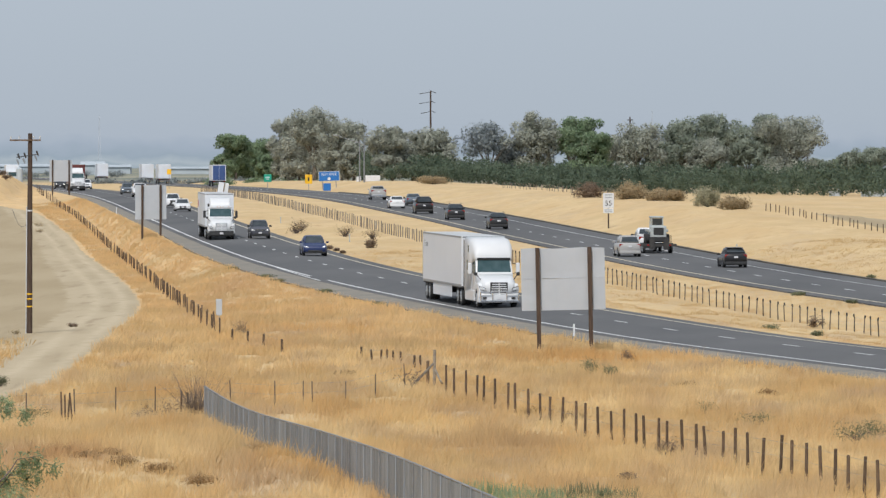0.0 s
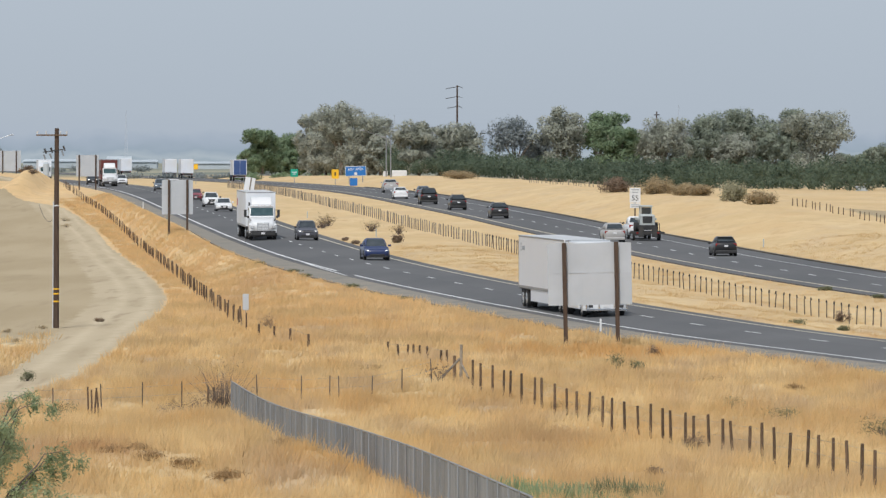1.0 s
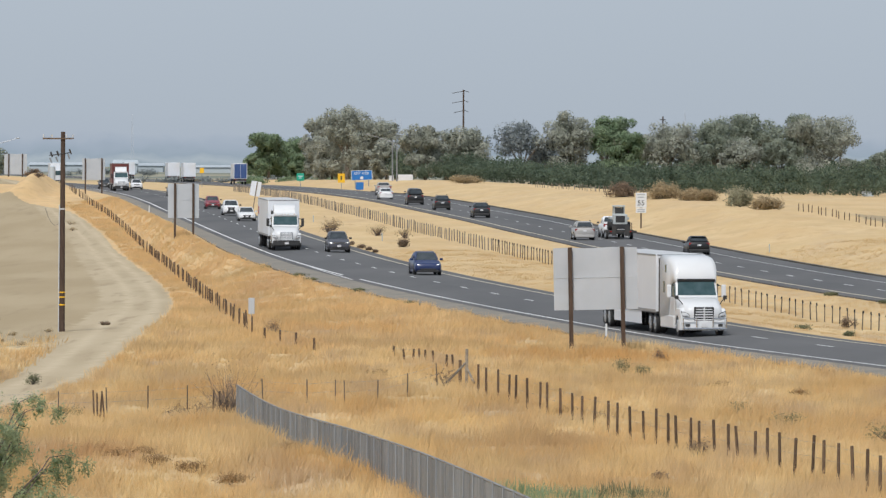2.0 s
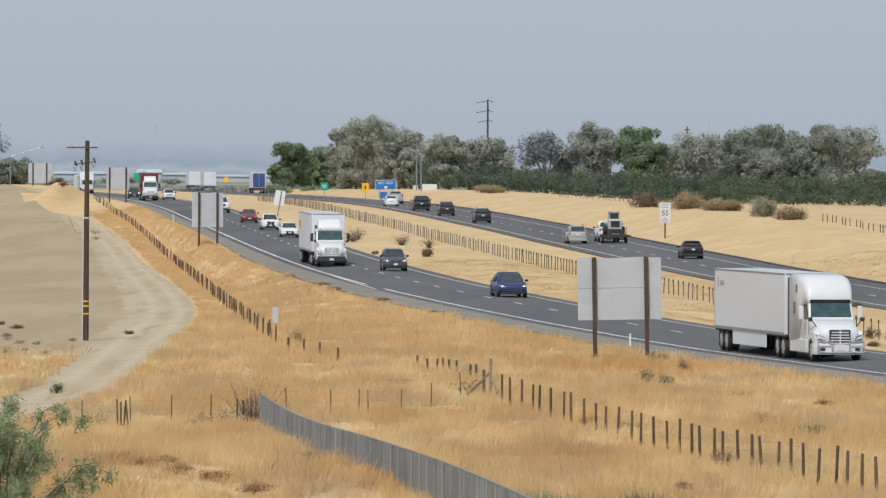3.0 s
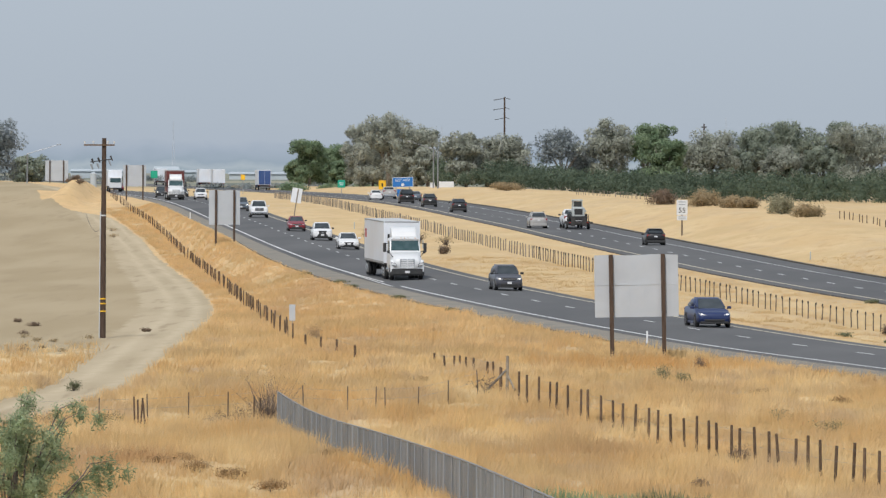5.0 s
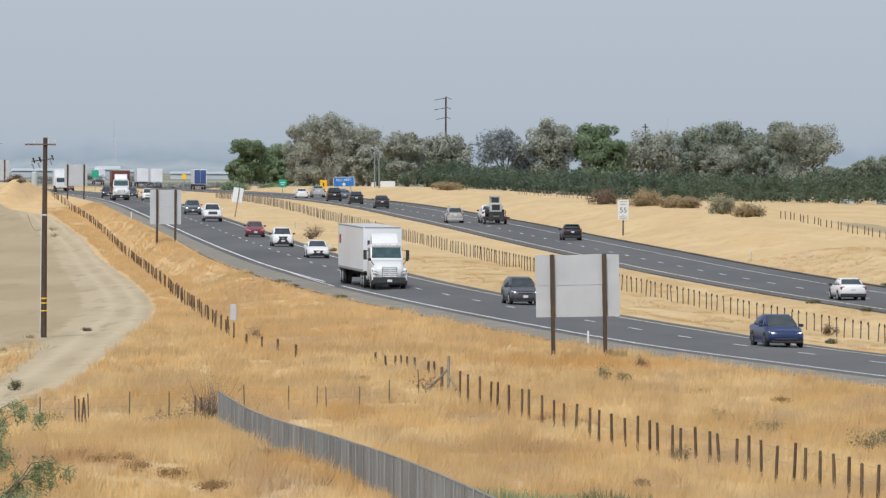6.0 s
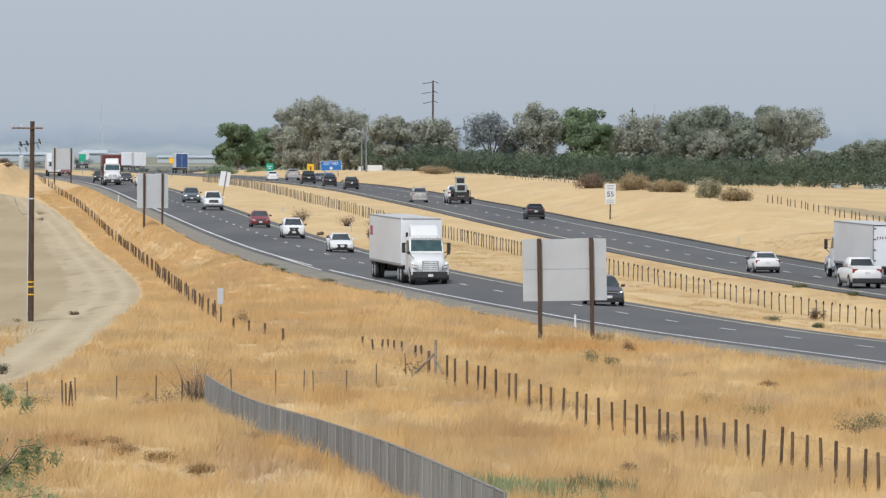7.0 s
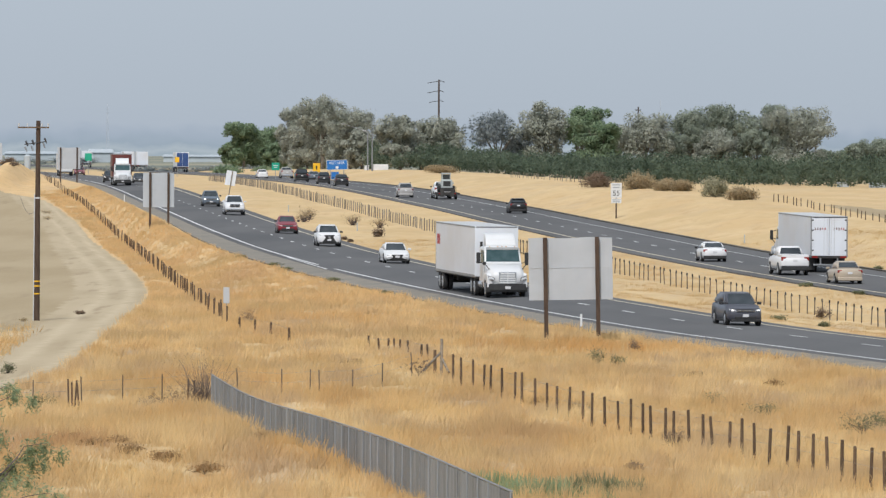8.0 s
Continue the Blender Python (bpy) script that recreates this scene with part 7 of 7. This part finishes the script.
V["big_black"] = build_car("suv", "large black boxy sport utility car", PAINT["black"], group="cars seen from behind", **dict(SUV, L=5.2, W=2.02, H=1.9, nose=1.12, cowl_h=1.25, roof1=4.7, tail=5.05, deck=1.2))
V["dark_b"] = build_car("suv", "dark grey sport utility car seen from behind", PAINT["charcoal"], rails=True, group="cars seen from behind", **SUV)
V["dark_c"] = build_car("suv", "charcoal station wagon with roof rails", PAINT["charcoal"], rails=True, group="cars seen from behind", **dict(SUV, H=1.62))
V["silver_suv"] = build_car("suv", "silver sport utility car seen from behind", PAINT["silver"], rails=True, lower_black=False, group="cars seen from behind", **SUV)
V["black_hatch"] = build_car("car", "black hatchback with a rear spoiler", PAINT["black"], rim="dark_rim", group="cars seen from behind", **dict(SEDAN, L=4.35, W=1.8, H=1.52, roof1=3.5, tail=4.1, deck=1.08))
box_part("spoiler", MAT["plastic_black"], V["black_hatch"], -0.62, 0.62, 3.45, 3.75, 1.44, 1.49, 0.02)
V["white_sedan"] = build_car("car", "white sedan seen from behind on the far carriageway", PAINT["white"], lower_black=True, group="cars seen from behind", **SEDAN)
V["white_away"] = build_car("car", "white sedan seen from behind among dark cars", PAINT["pearl"], lower_black=False, group="cars seen from behind", **SEDAN)
V["silver_pickup"] = build_car("pickup_truck", "silver pickup seen from behind", PAINT["silver"], group="pickups on the road", **dict(PICKUP, H=1.8))
V["steel_sedan"] = build_car("car", "blue-grey sedan seen from behind", PAINT["slate"], group="cars seen from behind", **SEDAN)
V["work_pickup"] = build_car("pickup_truck", "white pickup with dark rear bumper, seen from behind", PAINT["white"], group="pickups on the road", **dict(PICKUP, lower_black=True))
V["gold_sedan"] = build_car("car", "champagne gold sedan seen from behind", PAINT["champagne"], lower_black=False, group="cars seen from behind", **dict(SEDAN, L=4.55, W=1.76, H=1.47))
V["tow_pickup"] = build_car("pickup_truck", "white pickup towing a flat trailer", PAINT["white"], group="pickups on the road", **dict(PICKUP, lower_black=True))


def build_loaded_trailer():
    """A flat equipment trailer carrying a skid-steer loader; its nose at y = 0."""
    t = thing("equipment_trailer", "flat black trailer carrying a grey skid-steer loader", "trailer")
    box_part("deck", MAT["chassis"], t, -1.02, 1.02, 1.2, 6.4, 0.62, 0.78, 0.02)
    tube_part("drawbar", MAT["chassis"], t, (0, 0, 0.55), (0, 1.4, 0.65), 0.07, n=8)
    for sx in (-1, 1):
        for k in range(2):
            add_wheel(t, sx * 1.12, 4.2 + 0.85 * k, 0.37, 0.22, "rim")
        x0, x1 = sorted((sx * 0.98, sx * 1.26))
        box_part("mudguard", MAT["chassis"], t, x0, x1, 3.75, 5.5, 0.76, 0.82, 0.02)
        box_part("ramp", MAT["chassis"], t, min(sx * 0.35, sx * 0.8), max(sx * 0.35, sx * 0.8), 6.42, 6.5, 0.3, 1.15, 0.01)
        box_part("rear_lamp", MAT["tail_lamp"], t, sx * 0.9 - 0.08, sx * 0.9 + 0.08, 6.4, 6.43, 0.62, 0.74)
        tube_part("stake", MAT["chassis"], t, (sx * 1.05, 5.8, 0.7), (sx * 1.05, 5.8, 1.5), 0.035, n=6)
    box_part("rear_beam", MAT["chassis"], t, -1.45, 1.45, 6.32, 6.42, 0.6, 0.78, 0.02)
    # loader
    s = thing("skid_steer", "grey skid-steer loader with a caged cab", "loader", m=pose(0, 0, 0))
    box_part("lower_body", MAT["machine_grey"], s, -0.62, 0.62, 3.4, 5.75, 1.05, 1.75, 0.08)
    box_part("engine_cover", MAT["machine_grey"], s, -0.66, 0.66, 4.9, 6.0, 1.1, 2.25, 0.12)
    box_part("rear_grille", MAT["plastic_black"], s, -0.42, 0.42, 5.98, 6.03, 1.5, 2.1, 0.03)
    box_part("rear_bumper", MAT["plastic_black"], s, -0.75, 0.75, 5.85, 6.12, 0.95, 1.35, 0.04)
    box_part("cab_frame", MAT["machine_grey"], s, -0.52, 0.52, 3.6, 4.95, 1.7, 2.3, 0.06)
    for sx in (-1, 1):
        for yy in (3.7, 4.9):
            tube_part("cab_post", MAT["machine_grey"], s, (sx * 0.46, yy, 2.25), (sx * 0.44, yy, 2.9), 0.05, n=8)
        x0, x1 = sorted((sx * 0.6, sx * 0.8))
        box_part("lift_arm", MAT["machine_grey"], s, x0, x1, 3.0, 5.9, 1.75, 1.98, 0.04)
        for yy in (3.85, 5.15):
            add_wheel(s, sx * 0.82, yy, 0.39, 0.3, "dark_rim").location.z = 1.18
    box_part("cab_roof", MAT["machine_grey"], s, -0.55, 0.55, 3.55, 5.0, 2.88, 3.02, 0.05)
    box_part("rear_glass", MAT["car_glass"], s, -0.4, 0.4, 4.93, 4.96, 2.3, 2.85, 0.01)
    box_part("bucket", MAT["chassis"], s, -0.85, 0.85, 2.3, 3.0, 0.85, 1.5, 0.1)
    return t, s


V["flat_trailer"], V["loader"] = build_loaded_trailer()


def build_box_truck(label, skin, cab, door=None):
    """A rigid box lorry or trailer far off, mostly its rear."""
    t = thing("box_truck", label, "truck", "far trucks")
    box_part("box", MAT[skin], t, -1.27, 1.27, 2.4, 10.5, 1.05, 3.95, 0.04)
    for sx in (-1, 1):
        x0, x1 = sorted((sx * 0.02, sx * 1.14))
        box_part("rear_door", MAT[door or skin], t, x0, x1, 10.5, 10.53, 1.15, 3.82, 0.01)
        box_part("rear_lamp", MAT["tail_lamp"], t, sx * 0.95 - 0.12, sx * 0.95 + 0.12, 10.4, 10.45, 0.85, 1.0)
    box_part("step", MAT["galvanised"], t, -1.1, 1.1, 10.45, 10.7, 0.55, 0.65, 0.02)
    box_part("cab", MAT[cab], t, -1.1, 1.1, 0.2, 2.3, 0.7, 2.7, 0.12)
    box_part("windshield", MAT["truck_glass"], t, -0.95, 0.95, 0.17, 0.24, 1.7, 2.5, 0.02)
    box_part("frame", MAT["chassis"], t, -0.9, 0.9, 1.0, 10.4, 0.55, 1.0, 0.02)
    for yy in (1.2, 8.2):
        for sx in (-1, 1):
            add_wheel(t, sx * 1.05, yy, 0.5, 0.3, "rim")
    return t


V["blue_box"] = build_box_truck("grey box truck with blue rear doors", "trailer_grey", "truck_blue", "truck_blue")
V["white_box"] = build_box_truck("plain white box truck far along the carriageway", "trailer_white", "truck_white")
V["white_box_b"] = build_box_truck("plain white box truck far along the carriageway", "trailer_white", "truck_white")
V["white_box_c"] = build_box_truck("plain white box truck far along the carriageway", "trailer_white", "truck_white")
V["white_box_d"] = build_box_truck("plain white box truck coming over the rise", "trailer_white", "truck_white")

# ---- what moves ----
def drive(vehicle, off, y0, speed, length=0.0, surge=0.0, late=0.0):
    """Keys a vehicle along its lane. y0: its near end at 0 s; speed: metres a second, below 0 towards the camera. late: a change of pace after 6.5 s. length: given for those that drive away."""
    rows = []
    for k in range(17):
        t = k * 0.5
        y = y0 + speed * t + surge * t * t + late * max(0.0, t - 6.5) ** 2
        mid = y + length
        x, z = float(road_x(mid)) + off, float(surface_z(mid, off)) + float(crown(off)) + 0.06
        slope = float(surface_z(mid + 2, off) - surface_z(mid - 2, off)) / 4
        bend = float(road_x(mid + 4) - road_x(mid - 4)) / 8
        if speed < 0:
            m = pose(x, mid, z, math.degrees(math.atan(slope)), 0, -math.degrees(math.atan(bend)))
        else:
            m = pose(x, mid, z, -math.degrees(math.atan(slope)), 0, 180 - math.degrees(math.atan(bend)))
        rows.append((t, m))
    walk(vehicle, rows)


def motions():
    right, left = -1.85, 1.85
    drive(V["sleeper_truck"], right, 425.5, -28.7, surge=0.645)
    drive(V["day_cab"], right, 650.5, -27.9, late=-1.0)
    drive(V["red_load"], right, 1166, -23.8)
    drive(V["lit_suv"], right, 1240, -23.8)
    drive(V["cr"], left, 655, -35.0, late=-1.3)
    drive(V["blue"], left, 574.8, -35.15)
    drive(V["pearl_sedan"], left, 828.6, -40.0)
    drive(V["white_cross"], left, 858.7, -36.4)
    drive(V["ruby_hatch"], left, 908, -35.8)
    drive(V["white_pickup"], left, 986, -33.1)
    drive(V["slate_suv"], left, 1048, -34.2)
    drive(V["white_suv"], left, 1222, -34.2)
    drive(V["dark_sedan"], left, 1310, -35.2)
    drive(V["ruby_far"], left, 1540, -32.8)
    drive(V["white_box_d"], right, 1425, -22.0)
    # the far carriageway, driving away
    near, far = ROAD_B - 1.85, ROAD_B + 1.85
    drive(V["big_black"], near, 803.5, 34.6, 5.2)
    drive(V["dark_b"], near, 758.5, 34.0, 4.65, -0.15)
    drive(V["dark_c"], near, 706.4, 30.0, 4.65, 0.45)
    drive(V["silver_suv"], near, 582, 33.0, 4.65)
    drive(V["black_hatch"], far, 545.3, 20.9, 4.35, 0.36)
    drive(V["white_away"], near, 847, 42.0, 4.7)
    drive(V["silver_pickup"], far, 938, 30.0, 5.85)
    drive(V["steel_sedan"], far, 872, 30.0, 4.7)
    drive(V["flat_trailer"], far, 594, 29.6, 6.5)
    drive(V["loader"], far, 594, 29.6, 6.5)
    drive(V["tow_pickup"], far, 600.6, 29.6, 5.85)
    drive(V["white_sedan"], near, 298.5, 29.4, 4.7)
    drive(V["work_pickup"], near, 259, 29.5, 5.85)
    drive(V["gold_sedan"], near, 233.6, 30.0, 4.55)
    drive(V["away_semi"], far, 287, 27.0, 19.85)
    drive(V["blue_box"], far, 1329, 14.5, 10.5)
    drive(V["white_box"], far, 1521, 10.0, 10.5)
    drive(V["white_box_b"], far, 1472, 11.2, 10.5)
    drive(V["white_box_c"], far, 1660, 10.0, 10.5)


motions()
